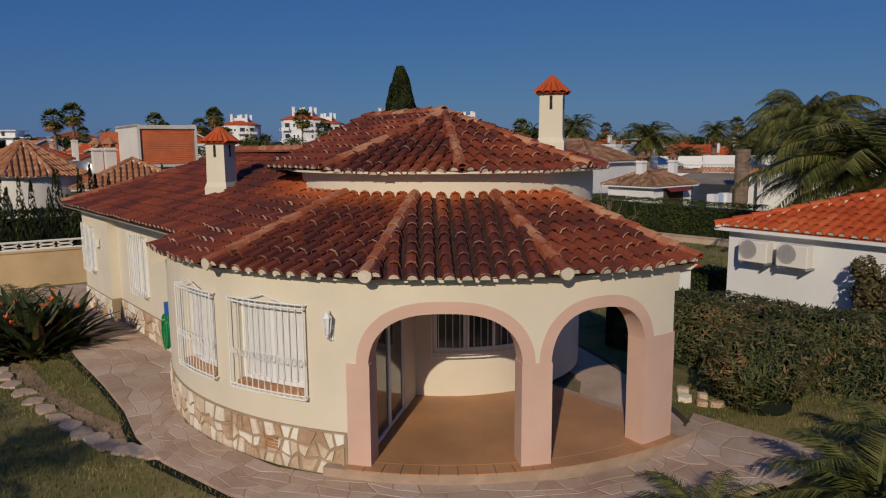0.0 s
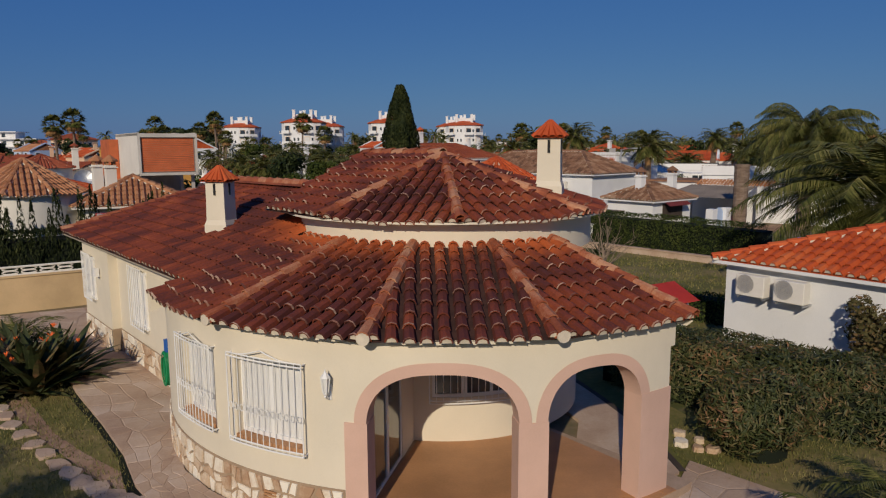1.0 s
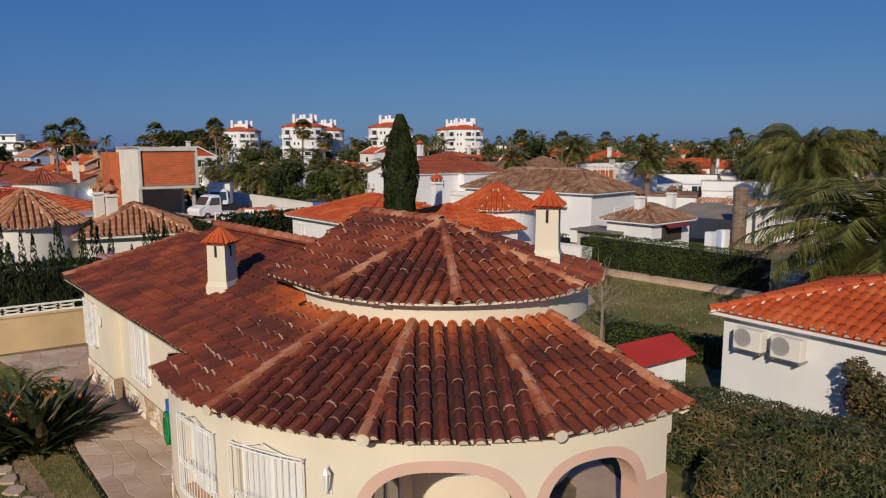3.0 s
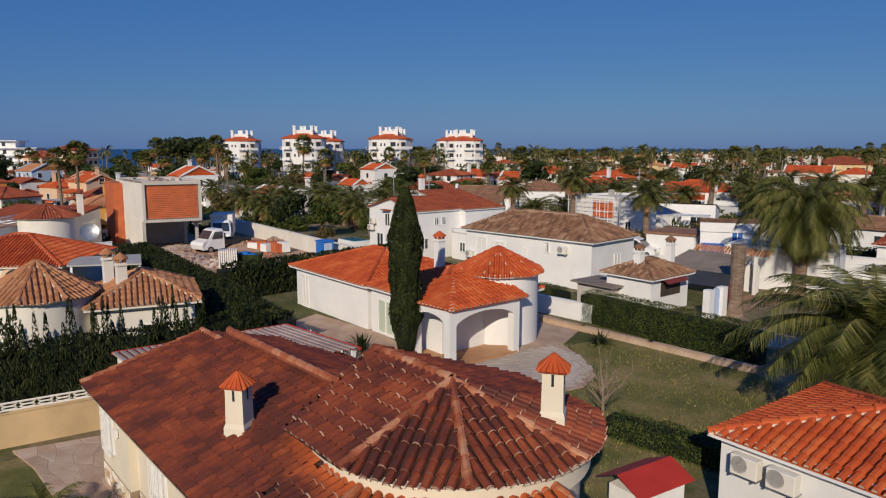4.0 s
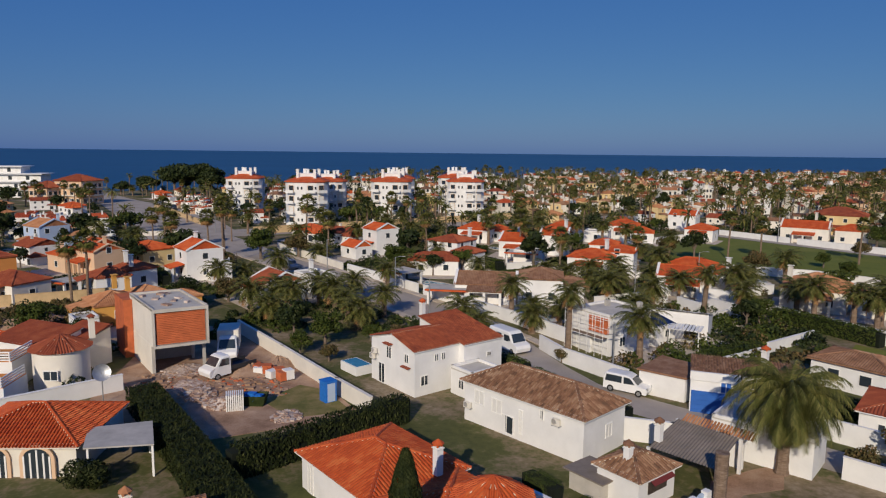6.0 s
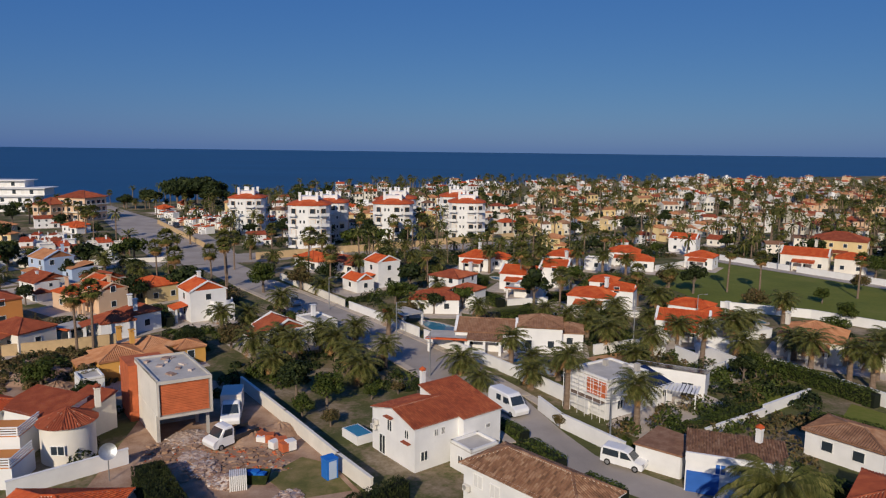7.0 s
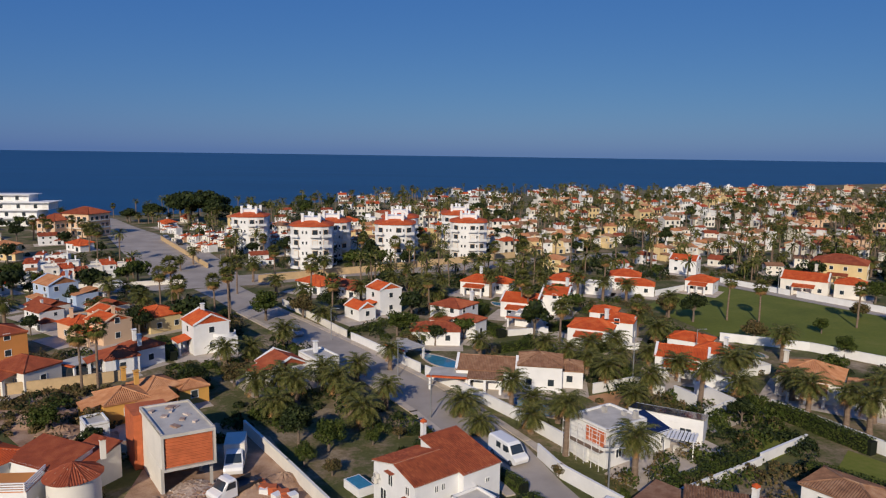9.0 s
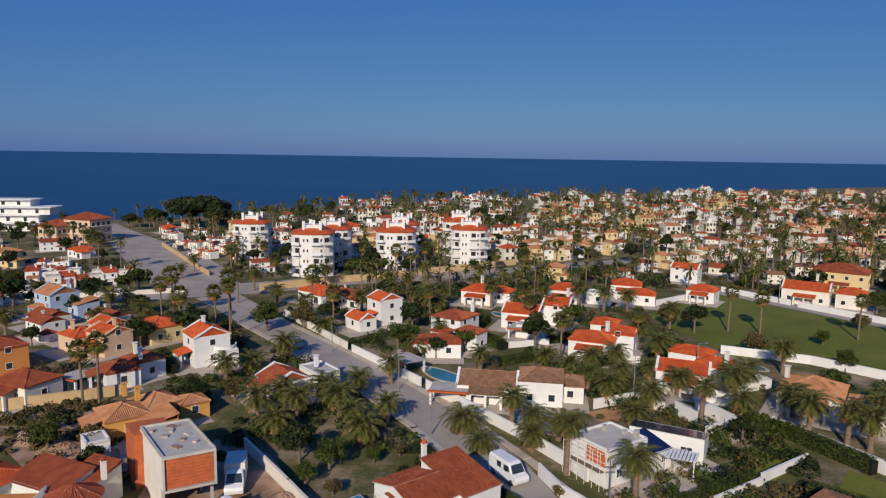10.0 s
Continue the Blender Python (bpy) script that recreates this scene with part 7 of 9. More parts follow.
def broad_tree(seed, height, spread, leaves, mat, size, trunk=0.16, flat=0.75, label="dark green leafy garden tree", name="tree", at=(0, 0, 0), cat="tree"):
    r = random.Random(seed)
    ob = thing(name, label, cat, "garden trees", at)
    t = Mesh()
    h0 = height * 0.42
    t.tube([(0, 0, 0), (0.05, 0.02, h0 * 0.5), (0, 0, h0), (0.05, 0, height * 0.6)], [trunk * 1.3, trunk, trunk * 0.85, trunk * 0.5], 8)
    blobs = []
    for i in range(9):
        a, q = i * 2.4, 0.35 + 0.65 * r.random()
        p = Vector((math.cos(a) * spread * 0.58 * q, math.sin(a) * spread * 0.58 * q, height * (0.52 + 0.32 * r.random())))
        t.tube([(0, 0, h0 * 0.8), p * 0.55 + Vector((0, 0, h0 * 0.5)), p], [trunk * 0.5, trunk * 0.3, trunk * 0.12], 5)
        blobs.append((p.x, p.y, p.z, spread * r.uniform(0.30, 0.46), flat))
    blobs.append((0, 0, height * 0.78, spread * 0.5, flat))
    t.make("trunk", WOODB, ob)
    c = Mesh()
    pts, nr = crown_points(r, blobs, leaves)
    leaf_cloud(c, pts, nr, size, r, 0.55)
    c.make("crown", mat, ob)
    return ob


TREES = [broad_tree(51, 5.0, 2.8, 2100, LEAF, 0.18, at=(-18, 78, GZ)), broad_tree(52, 4.0, 2.4, 2200, HEDGE, 0.16, at=(-14, 76, GZ)), broad_tree(53, 3.0, 2.2, 1900, LEAF_DRY, 0.15, at=(-44, 80, GZ), label="bronze-green shrubby tree with small leaves")]
for i, (x, y, k) in enumerate(((-20, 83, 0.6), (-16, 72, 0.7), (-12.5, 70, 0.6), (-21.5, 86, 0.6), (-9, 78, 0.5), (-6, 80, 0.5), (-3.5, 79, 0.5), (-24, 90, 0.7), (-32, 98, 1.2), (-37, 95, 0.9), (-64, 125, 1.3), (-62, 133, 1.3), (-58, 124, 1.2), (-38, 138, 1.6), (-31, 141, 1.6), (-26, 145, 1.2), (-10, 128, 1.2), (-7, 118, 1.0), (38.5, 86, 0.8), (41, 88, 0.9), (12.2, 70.5, 0.5), (20, 63.5, 0.45), (-49, 79, 1.0), (-52, 82, 0.9), (-41, 74, 0.7), (-36, 80, 0.9), (2, 101, 0.7), (5, 103, 0.8), (60, 104, 1.2), (-75, 95, 1.3), (-70, 90, 1.2), (-80, 104, 1.3), (48, 148, 1.4), (52, 143, 1.3), (70, 118, 1.0), (90, 148, 1.2), (96, 140, 1.2), (75, 135, 0.8), (58, 127, 1.4), (-55, 225, 1.4), (-50, 220, 1.4), (12, 234, 1.5), (18, 244, 1.5), (104, 165, 1.4), (33, 47, 0.9), (36, 43, 1.0), (31, 41, 0.9), (29, 45, 0.7), (26, 52, 0.6), (-110, 168, 1.5), (-120, 165, 1.6))):
    copy_thing(TREES[i % 3], Matrix.Translation((x, y, GZ)) @ Matrix.Rotation(i * 1.3, 4, "Z") @ Matrix.Scale(k, 4))
FARTREES = [broad_tree(56, 5.0, 2.9, 650, LEAF, 0.34, at=(-70, 150, GZ)), broad_tree(57, 4.0, 2.6, 600, HEDGE, 0.32, at=(60, 196, GZ)), broad_tree(58, 6.0, 2.6, 650, LEAF, 0.34, at=(84, 206, GZ))]
pine = broad_tree(61, 16, 11, 3200, LEAF, 0.8, 0.5, 0.6, "broad dark pine by the shore", "pine_tree", (-124, 322, GZ))
for x, y, k in ((-117, 328, 1.0), (-131, 330, 0.9), (-111, 321, 0.75), (-142, 324, 0.6), (-152, 322, 0.45), (-82, 385, 0.5)):
    copy_thing(pine, Matrix.Translation((x, y, GZ)) @ Matrix.Rotation(x, 4, "Z") @ Matrix.Scale(k, 4))
k = 0
for _ in range(3000):
    y = 120 + 420 * rng.random() ** 1.2
    x = rng.uniform(-0.72 * y, 0.80 * y)
    if 46 < x < 118 and 108 < y < 190 or y > coast_y(x) - 15 or any((x - p) ** 2 + (y - q) ** 2 < 50 for p, q in taken):
        continue
    if -60 < x < 12 and abs((x + 17) * 0.79 + (y - 114.5) * 0.61) < 8 or abs((x + 110) * 0.83 + (y - 250) * 0.56) < 15:
        continue
    copy_thing(FARTREES[k % 3], Matrix.Translation((x, y, GZ)) @ Matrix.Rotation(k * 1.7, 4, "Z") @ Matrix.Scale(rng.uniform(0.7, 1.6), 4))
    k += 1
    if k > 150:
        break


def hedge(pts, width, height, mat, label, leaves=90, size=0.09, spiky=0.0, seed=1, name="hedge", aspect=0.42):
    """A clipped or ragged hedge along a line: a near-black core, coloured as inner shade, under a skin of small leaves.
    """
    r = random.Random(seed)
    ob = thing(name, label, "hedge", "hedges")
    core, skin = Mesh(), Mesh()
    P_, N_ = [], []
    for a, b in zip(pts, pts[1:]):
        a, b = Vector((*a, 0)), Vector((*b, 0))
        d = b - a
        L = d.length
        u = d / L
        s_ = Vector((u.y, -u.x, 0))
        c = (a + b) / 2
        core.box(c.x, c.y, GZ, L + width * 0.4, width * 0.72, height * 0.86, math.atan2(u.y, u.x))
        for _ in range(int(leaves * L * (2 * height + width))):
            t, q = r.random() * L, r.random() * (2 * height + width)
            lump = 0.12 * noise.noise(Vector((a.x + t * 0.9, a.y + t, q * 1.3)) * 1.3) + r.uniform(-0.06, 0.03)
            if q < height:
                p, nn = a + u * t + s_ * (width / 2 + lump) + Vector((0, 0, GZ + q)), s_
            elif q < 2 * height:
                p, nn = a + u * t - s_ * (width / 2 + lump) + Vector((0, 0, GZ + q - height)), -s_
            else:
                p, nn = a + u * t + s_ * (q - 2 * height - width / 2) + Vector((0, 0, GZ + height + lump)), Vector((0, 0, 1))
            P_.append(p)
            N_.append(nn + Vector((0, 0, 0.25)))
        if spiky:
            for _ in range(int(L * (2.0 if spiky > 1 else 2.2) * max(1, width))):
                base_ = a + u * r.random() * L + s_ * r.uniform(-0.45, 0.45) * width
                hh = spiky * r.uniform(0.3, 1.0)
                for j in range(int(70 * hh) + 20):
                    f = r.random()
                    an = r.uniform(0, 6.28)
                    rad = 0.16 * (1 - f) + 0.02
                    P_.append(base_ + Vector((math.cos(an) * rad, math.sin(an) * rad, GZ + height - 0.15 + hh * f)))
                    N_.append(Vector((math.cos(an), math.sin(an), 0.3)))
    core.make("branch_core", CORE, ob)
    leaf_cloud(skin, P_, N_, size, r, aspect, grain=0.28 if mat is CYP else 0.0)
    skin.make("leaf_skin", mat, ob)
    return ob


hedge([(-22.0, 22.2), (-17.0, 25.6), (-12.5, 28.2), (-9.0, 31.2)], 1.9, 2.1, CYP, "dark ragged cypress hedge with pointed tops", 190, 0.09, 1.9, 2, aspect=0.25)
hedge([(-9.0, 31.0), (-12.5, 37.2), (-19, 46.5), (-26.5, 56.8)], 2.6, 1.9, CYP, "dark clipped cypress hedge between two gardens", 120, 0.12, 0.2, 3, aspect=0.3)
hedge([(-10.6, 33.5), (-8.2, 31.5)], 2.2, 1.9, CYP, "tall dark hedge corner beside the drive", 90, 0.12, 0.3, 4)
hedge([(-14.5, 43.6), (-9.8, 48.0), (-3.6, 54.0)], 1.4, 2.3, CYP, "dark hedge behind the orange-roofed villa", 70, 0.12, 0.0, 5)
hedge([(7.9, 38.3), (10.6, 34.6), (13.8, 30.2)], 1.2, 1.75, HEDGE, "clipped green hedge above a low wall", 420, 0.045, 0.0, 6)
hedge([(6.8, 40.8), (5.5, 42.8)], 1.3, 1.3, HEDGE, "clipped green hedge block", 420, 0.045, 0.0, 7)
hedge([(3.9, 15.2), (6.2, 13.3), (8.6, 11.6), (10.8, 9.6)], 1.3, 1.25, OLEA, "tall oleander hedge with bronze tips", 900, 0.075, 0.35, 8, aspect=0.2)
hedge([(4.4, 14.2), (6.4, 12.6), (8.6, 10.9)], 0.9, 0.9, OLEA, "green oleander growth at the hedge's foot", 700, 0.07, 0.1, 9, aspect=0.2)
hedge([(22.0, 66.6), (28.6, 71.0), (35.2, 75.4)], 1.3, 1.35, HEDGE, "clipped hedge beside a long pool", 110, 0.1, 0.0, 10)
hedge([(40, 72), (50, 63), (56, 57)], 1.5, 1.8, HEDGE, "dense garden hedge beside the lane", 50, 0.14, 0.0, 11)
hedge([(30, 60), (38, 52)], 1.5, 1.6, HEDGE, "garden hedge beside a white wall", 50, 0.14, 0.0, 12)
hedge([(8, 150), (4, 138), (10, 128)], 2.2, 1.8, HEDGE, "broad green hedge round a garden", 40, 0.2, 0.0, 13)
hedge([(-52, 119), (-46, 110)], 1.5, 1.8, HEDGE, "clipped hedge beside a white house", 50, 0.16, 0.0, 14)
hedge([(5.5, 22.4), (8.8, 19.4)], 0.9, 0.8, HEDGE, "low clipped hedge across the lawn", 420, 0.045, 0.0, 15)
for i, (pl, w_, h_) in enumerate((([(8.2, 64.5), (10.6, 60.2)], 1.5, 1.4), ([(12.4, 57.4), (15.0, 54.6)], 1.4, 1.3), ([(5.4, 70.6), (8.0, 67.0)], 1.3, 1.1), ([(24.5, 117), (30, 121)], 1.6, 1.5), ([(20, 133), (26, 137)], 1.8, 1.6), ([(44.5, 90.5), (50.6, 78.0)], 1.6, 1.9), ([(9, 118), (15, 121)], 1.6, 1.5))):
    hedge(pl, w_, h_, HEDGE, "clipped green garden hedge between two villas", 60, 0.14, 0.0, 40 + i)
bush = thing("bush", "round clipped oleander bush with bronze tips", "bush")
r = random.Random(9)
pts, nr = crown_points(r, [(5.15, 11.35, 0.55, 0.98, 0.85), (5.45, 11.6, 0.6, 0.85, 0.9), (4.85, 11.2, 0.5, 0.8, 0.9)], 13000)
pts, nr = zip(*[(p, q) for p, q in zip(pts, nr) if p.z > GZ])
m = Mesh()
leaf_cloud(m, pts, nr, 0.075, r, 0.2)
m.make("leaf_skin", OLEA, bush)
# solid core coloured as the shade inside the bush
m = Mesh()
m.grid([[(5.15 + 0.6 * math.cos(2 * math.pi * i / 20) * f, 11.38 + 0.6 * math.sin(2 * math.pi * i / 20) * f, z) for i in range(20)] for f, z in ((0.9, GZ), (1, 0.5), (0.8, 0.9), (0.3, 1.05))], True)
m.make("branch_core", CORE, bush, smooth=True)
cyp = thing("cypress_tree", "tall narrow dark cypress tree", "cypress tree")
m = Mesh()
m.tube([(-2.1, 31.1, GZ), (-2.1, 31.1, 6.5)], [0.18, 0.03], 8)
m.make("trunk", WOODB, cyp)
r = random.Random(12)
P_, N_ = [], []
for _ in range(22000):
    f = r.random() ** 0.8
    rad = 0.80 * min(1, (0.30 + 1.1 * min(f * 3, 0.64))) * (1 - max(0, f - 0.72) / 0.30) ** 0.6
    an = r.uniform(0, 6.283)
    rad *= 0.9 + 0.28 * noise.noise(Vector((math.cos(an) * 2.2, math.sin(an) * 2.2, f * 9))) - 0.18 * r.random() ** 2
    P_.append(Vector((-2.1 + rad * math.cos(an), 31.1 + rad * math.sin(an), GZ + 0.15 + 7.75 * f)))
    N_.append(Vector((math.cos(an), math.sin(an), 0.5)))
m = Mesh()
leaf_cloud(m, P_, N_, 0.085, r, 0.28, grain=0.3)
m.make("crown", CYP, cyp)
# core coloured as the shade between the cypress branches
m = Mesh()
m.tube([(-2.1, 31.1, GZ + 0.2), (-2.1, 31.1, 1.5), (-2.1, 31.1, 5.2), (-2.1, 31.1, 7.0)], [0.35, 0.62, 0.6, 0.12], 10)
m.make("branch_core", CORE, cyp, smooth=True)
# bare young tree on the lawn
bare = thing("bare_tree", "leafless young tree with thin grey twigs", "tree")
m = Mesh()
r = random.Random(4)
m.tube([(5.1, 22.6, GZ), (5.12, 22.6, 0.9), (5.08, 22.62, 1.7)], [0.06, 0.05, 0.035], 7)
for i in range(26):
    a, h = r.uniform(0, 6.28), r.uniform(0.7, 1.7)
    p = Vector((5.1, 22.6, h))
    pts = [p]
    d = Vector((math.cos(a), math.sin(a), r.uniform(0.5, 1.4))).normalized()
    for k in range(4):
        d = (d + Vector((r.gauss(0, 0.18), r.gauss(0, 0.18), 0.12))).normalized()
        pts.append(pts[-1] + d * r.uniform(0.2, 0.38))
        if k > 0:
            e = (d + Vector((r.gauss(0, 0.6), r.gauss(0, 0.6), 0.2))).normalized()
            m.tube([pts[-1], pts[-1] + e * r.uniform(0.2, 0.5)], [0.008, 0.003], 4, False)
    m.tube(pts, [0.022, 0.016, 0.012, 0.008, 0.004], 5, False)
m.make("branch", TWIG, bare)


def rosette(at, n, length, width, mat, name, label, category, seed, el0=1.35, el1=0.1, bend=0.5):
    """A clump of sword-shaped leaves."""
    r = random.Random(seed)
    ob = thing(name, label, category, "", at)
    m = Mesh()
    for i in range(n):
        az, q = i * 2.39996 + r.uniform(-0.3, 0.3), i / n
        el = el0 - (el0 - el1) * q + r.uniform(-0.12, 0.12)
        L = length * r.uniform(0.7, 1.1)
        p = Vector((r.uniform(-0.12, 0.12), r.uniform(-0.12, 0.12), 0))
        sd = Vector((-math.sin(az), math.cos(az), 0))
        rows = []
        for k in range(5):
            e = el - bend * (k / 4) ** 1.5
            w = width * (0.35, 0.8, 1.0, 0.7, 0.05)[k]
            rows.append([p + sd * w, p - Vector((0, 0, w * 0.3)), p - sd * w])
            p = p + Vector((math.cos(az) * math.cos(e), math.sin(az) * math.cos(e), math.sin(e))) * (L / 4)
        m.grid(rows)
    m.make("leaves", mat, ob)
    return ob


for i, (x, y) in enumerate(((-9.3, 14.6), (-8.8, 15.2), (-9.9, 15.1), (-9.8, 14.0), (-8.9, 14.2))):
    s_ = rosette((x, y, GZ), 52, 1.45, 0.115, OLEA, "bird_of_paradise_plant", "bird-of-paradise clump with orange flowers at the lawn's edge", "plant", 60 + i, 1.5, 0.25, 0.75)
    m = Mesh()
    r = random.Random(i)
    for k in range(3):
        p = Vector((r.uniform(-0.5, 0.5), r.uniform(-0.5, 0.5), r.uniform(0.8, 1.25)))
        for q in range(4):
            e = Vector((r.gauss(0, 0.5), r.gauss(0, 0.5), 1)).normalized() * 0.12
            m.poly((p, p + e * 0.6 + Vector((0.02, 0, 0)), p + e, p + e * 0.6 - Vector((0.02, 0, 0))))
    m.make("flower", FLOWER, s_, "orange crane-shaped flowers")
lowpalm = (*crown_data(34, 34, 1.5, 44, low=-0.25, dry=0.05, width=0.26), 0.16)
palm(lowpalm, (-10.4, 16.2, GZ), 0.5, 0.95, "cycad", "dark cycad with stiff feather leaves")
palm(lowpalm, (-11.6, 15.2, GZ), 0.5, 0.9, "cycad", "dark cycad with stiff feather leaves")
palm(lowpalm, (4.7, 7.4, GZ), 0.35, 1.0, "cycad", "low palm with arching yellow-green fronds beside the path")
palm(lowpalm, (5.9, 8.6, GZ), 0.35, 0.9, "cycad", "low palm with arching yellow-green fronds beside the path")
palm(lowpalm, (2.6, 6.9, GZ), 0.3, 0.75, "cycad", "low palm with arching yellow-green fronds beside the path")
rosette((7.45, 33.4, GZ), 60, 0.85, 0.035, LEAF, "agave", "spiky green rosette at the lawn's corner", "plant", 70)
rosette((-4.1, 30.6, GZ + 0.55), 90, 0.95, 0.03, LEAF, "yucca", "dense dark yucca beside the drive", "plant", 71, 1.5, -0.5, 0.2)
rosette((-3.2, 29.3, GZ + 0.2), 70, 0.8, 0.03, LEAF, "yucca", "dense dark yucca beside the drive", "plant", 72, 1.5, -0.4, 0.2)
bou = thing("bougainvillea", "bronze-purple bougainvillea climbing a white wall", "shrub")
m = Mesh()
r = random.Random(6)
pts, nr = crown_points(r, [(8.55, 13.75, 1.2, 0.55, 1.1), (8.8, 13.3, 0.9, 0.6, 1.2), (8.35, 13.9, 1.7, 0.3, 1)], 2600)
leaf_cloud(m, pts, nr, 0.06, r, 0.5)
m.make("leaf_skin", LEAF_DRY, bou)
lb = thing("bush", "round dark clipped bush before the arched windows", "bush")
pts, nr = crown_points(random.Random(5), [(-24.0, 41.8, 0.9, 1.25, 0.85), (-23.0, 41.9, 0.8, 1.1, 0.85)], 2600)
m = Mesh()
leaf_cloud(m, pts, nr, 0.11, random.Random(5), 0.5)
m.make("leaf_skin", CYP, lb)

# ---- planting that fills the gardens ----
shut = {}
for o_ in bpy.data.objects:
    if o_.type != "MESH" or o_.name.split(".")[0] not in ("wall", "roof", "wall_body", "patio", "coping", "storey"):
        continue
    mw, q_ = Matrix.Identity(4), o_
    while q_ is not None:
        mw = q_.matrix_basis @ mw if q_ is o_ or q_.parent is None else q_.matrix_basis @ mw
        q_ = q_.parent
    bb = [mw @ Vector(c_) for c_ in o_.bound_box]
    x0, x1, y0, y1 = min(c_.x for c_ in bb), max(c_.x for c_ in bb), min(c_.y for c_ in bb), max(c_.y for c_ in bb)
    if x1 - x0 > 30 or y1 - y0 > 30 or y1 < 40:
        continue
    for i in range(int(x0), int(x1) + 1):
        for j in range(int(y0), int(y1) + 1):
            shut[(i, j)] = 1
STREETS = (((15.5, 57), (6, 78), 5.5), ((6, 78), (-6, 99), 6), ((-6, 99), (-28, 129), 6), ((-28, 129), (-60, 172), 7), ((-100, 163), (-52, 184), 10), ((-52, 184), (0, 208), 11), ((0, 208), (75, 250), 8), ((-62, 172), (-98, 232), 15), ((-98, 232), (-172, 335), 13), ((9.5, 66.5), (17.6, 57.6), 4), ((17.6, 57.6), (40, 37), 4), ((70, 197), (116, 126), 5))


def plantable(x, y, pad=0):
    for i in range(-pad, pad + 1):
        for j in range(-pad, pad + 1):
            if (int(x) + i, int(y) + j) in shut:
                return False
    for a, b, w in STREETS:
        a, b = Vector(a), Vector(b)
        t = max(0, min(1, (Vector((x, y)) - a).dot(b - a) / (b - a).length_squared))
        if (Vector((x, y)) - a - (b - a) * t).length < w:
            return False
    return y < coast_y(x) - 18


rs = random.Random(404)


def shrub_points(x, y, rad, h, n, P_, N_):
    for _ in range(n):
        a, f = rs.uniform(0, 6.28), rs.random()
        el = math.asin(f)
        d = Vector((math.cos(a) * math.cos(el), math.sin(a) * math.cos(el), f))
        lump = 1 + 0.35 * noise.noise(d * 2.2 + Vector((x, y, 0))) - 0.15 * rs.random()
        P_.append(Vector((x + d.x * rad * lump, y + d.y * rad * lump, GZ + 0.1 + d.z * h * lump)))
        N_.append(d)


for mat, label, count, sd in ((LEAF, "dark garden shrubs between the houses", 380, 0.0), (HEDGE, "green garden shrubs and low bushes", 330, 0.3), (LEAF_DRY, "dry olive scrub of the gardens and plots", 200, 0.6)):
    P_, N_, k = [], [], 0
    for _ in range(12000):
        y = 60 + 160 * rs.random() ** 1.15
        x = rs.uniform(-0.70 * y, 0.72 * y)
        if noise.noise(Vector((x * 0.07 + sd * 9, y * 0.07, sd))) < -0.12 or not plantable(x, y):
            continue
        if -34 < x < -8 and y < 76 or 46 < x < 116 and 112 < y < 186:
            continue
        rad = rs.uniform(0.5, 1.7)
        shrub_points(x, y, rad, rad * rs.uniform(0.8, 1.4), int(70 + 60 * rad), P_, N_)
        k += 1
        if k >= count:
            break
    if mat is LEAF_DRY:
        for _ in range(150):
            shrub_points(rs.uniform(-64, -42), rs.uniform(76, 96), rs.uniform(0.3, 1.0), rs.uniform(0.3, 0.9), 60, P_, N_)
    m = Mesh()
    leaf_cloud(m, P_, N_, 0.22, rs, 0.5)
    tagged(m.make("shrubbery", mat), label, "shrubs", kind="stuff")

# palms and trees too far off to count
tr, fr, P_, N_ = Mesh(), Mesh(), [], []
k = 0
for _ in range(20000):
    y = 175 + 470 * rs.random() ** 1.25
    x = -0.5 * y + 1.28 * y * rs.random() ** 0.8
    if not plantable(x, y, 1) or 46 < x < 116 and y < 186:
        continue
    k += 1
    if k > 1900:
        break
    if k % 3 == 0:
        rad = rs.uniform(1.2, 2.8)
        shrub_points(x, y, rad, rad * rs.uniform(1.0, 2.0), 90, P_, N_)
        continue
    h, L = rs.uniform(3.5, 9.5), rs.uniform(2.0, 3.0)
    top = Vector((x + rs.uniform(-0.4, 0.4), y, GZ + h))
    tr.tube([(x, y, GZ), tuple(top)], 0.2, 5)
    for i in range(24):
        an, el = rs.uniform(0, 6.28), rs.uniform(-0.9, 1.2)
        d = Vector((math.cos(an), math.sin(an), 0))
        s_ = Vector((-d.y, d.x, 0)) * 0.24
        mid = top + d * L * 0.5 * math.cos(el) + Vector((0, 0, L * 0.5 * math.sin(el)))
        end = mid + d * L * 0.45 * math.cos(el - 0.7) + Vector((0, 0, L * 0.45 * math.sin(el - 0.7)))
        dn = Vector((0, 0, -0.14))
        fr.grid([[top - s_ * 0.3, top, top + s_ * 0.3], [mid - s_ + dn, mid, mid + s_ + dn], [end - s_ * 0.25 + dn, end, end + s_ * 0.25 + dn]])
far_palms = tagged(fr.make("distant_palms", PALMLEAF), "distant palm crowns among the houses of the town", "palm trees", kind="stuff")
tagged(tr.make("distant_trunks", BARK), "thin trunks of the distant palms", "palm trunks", kind="stuff")
m = Mesh()
leaf_cloud(m, P_, N_, 0.5, rs, 0.55)
tagged(m.make("distant_trees", LEAF), "dark distant garden trees of the town", "trees", kind="stuff")

# ---- vehicles ----


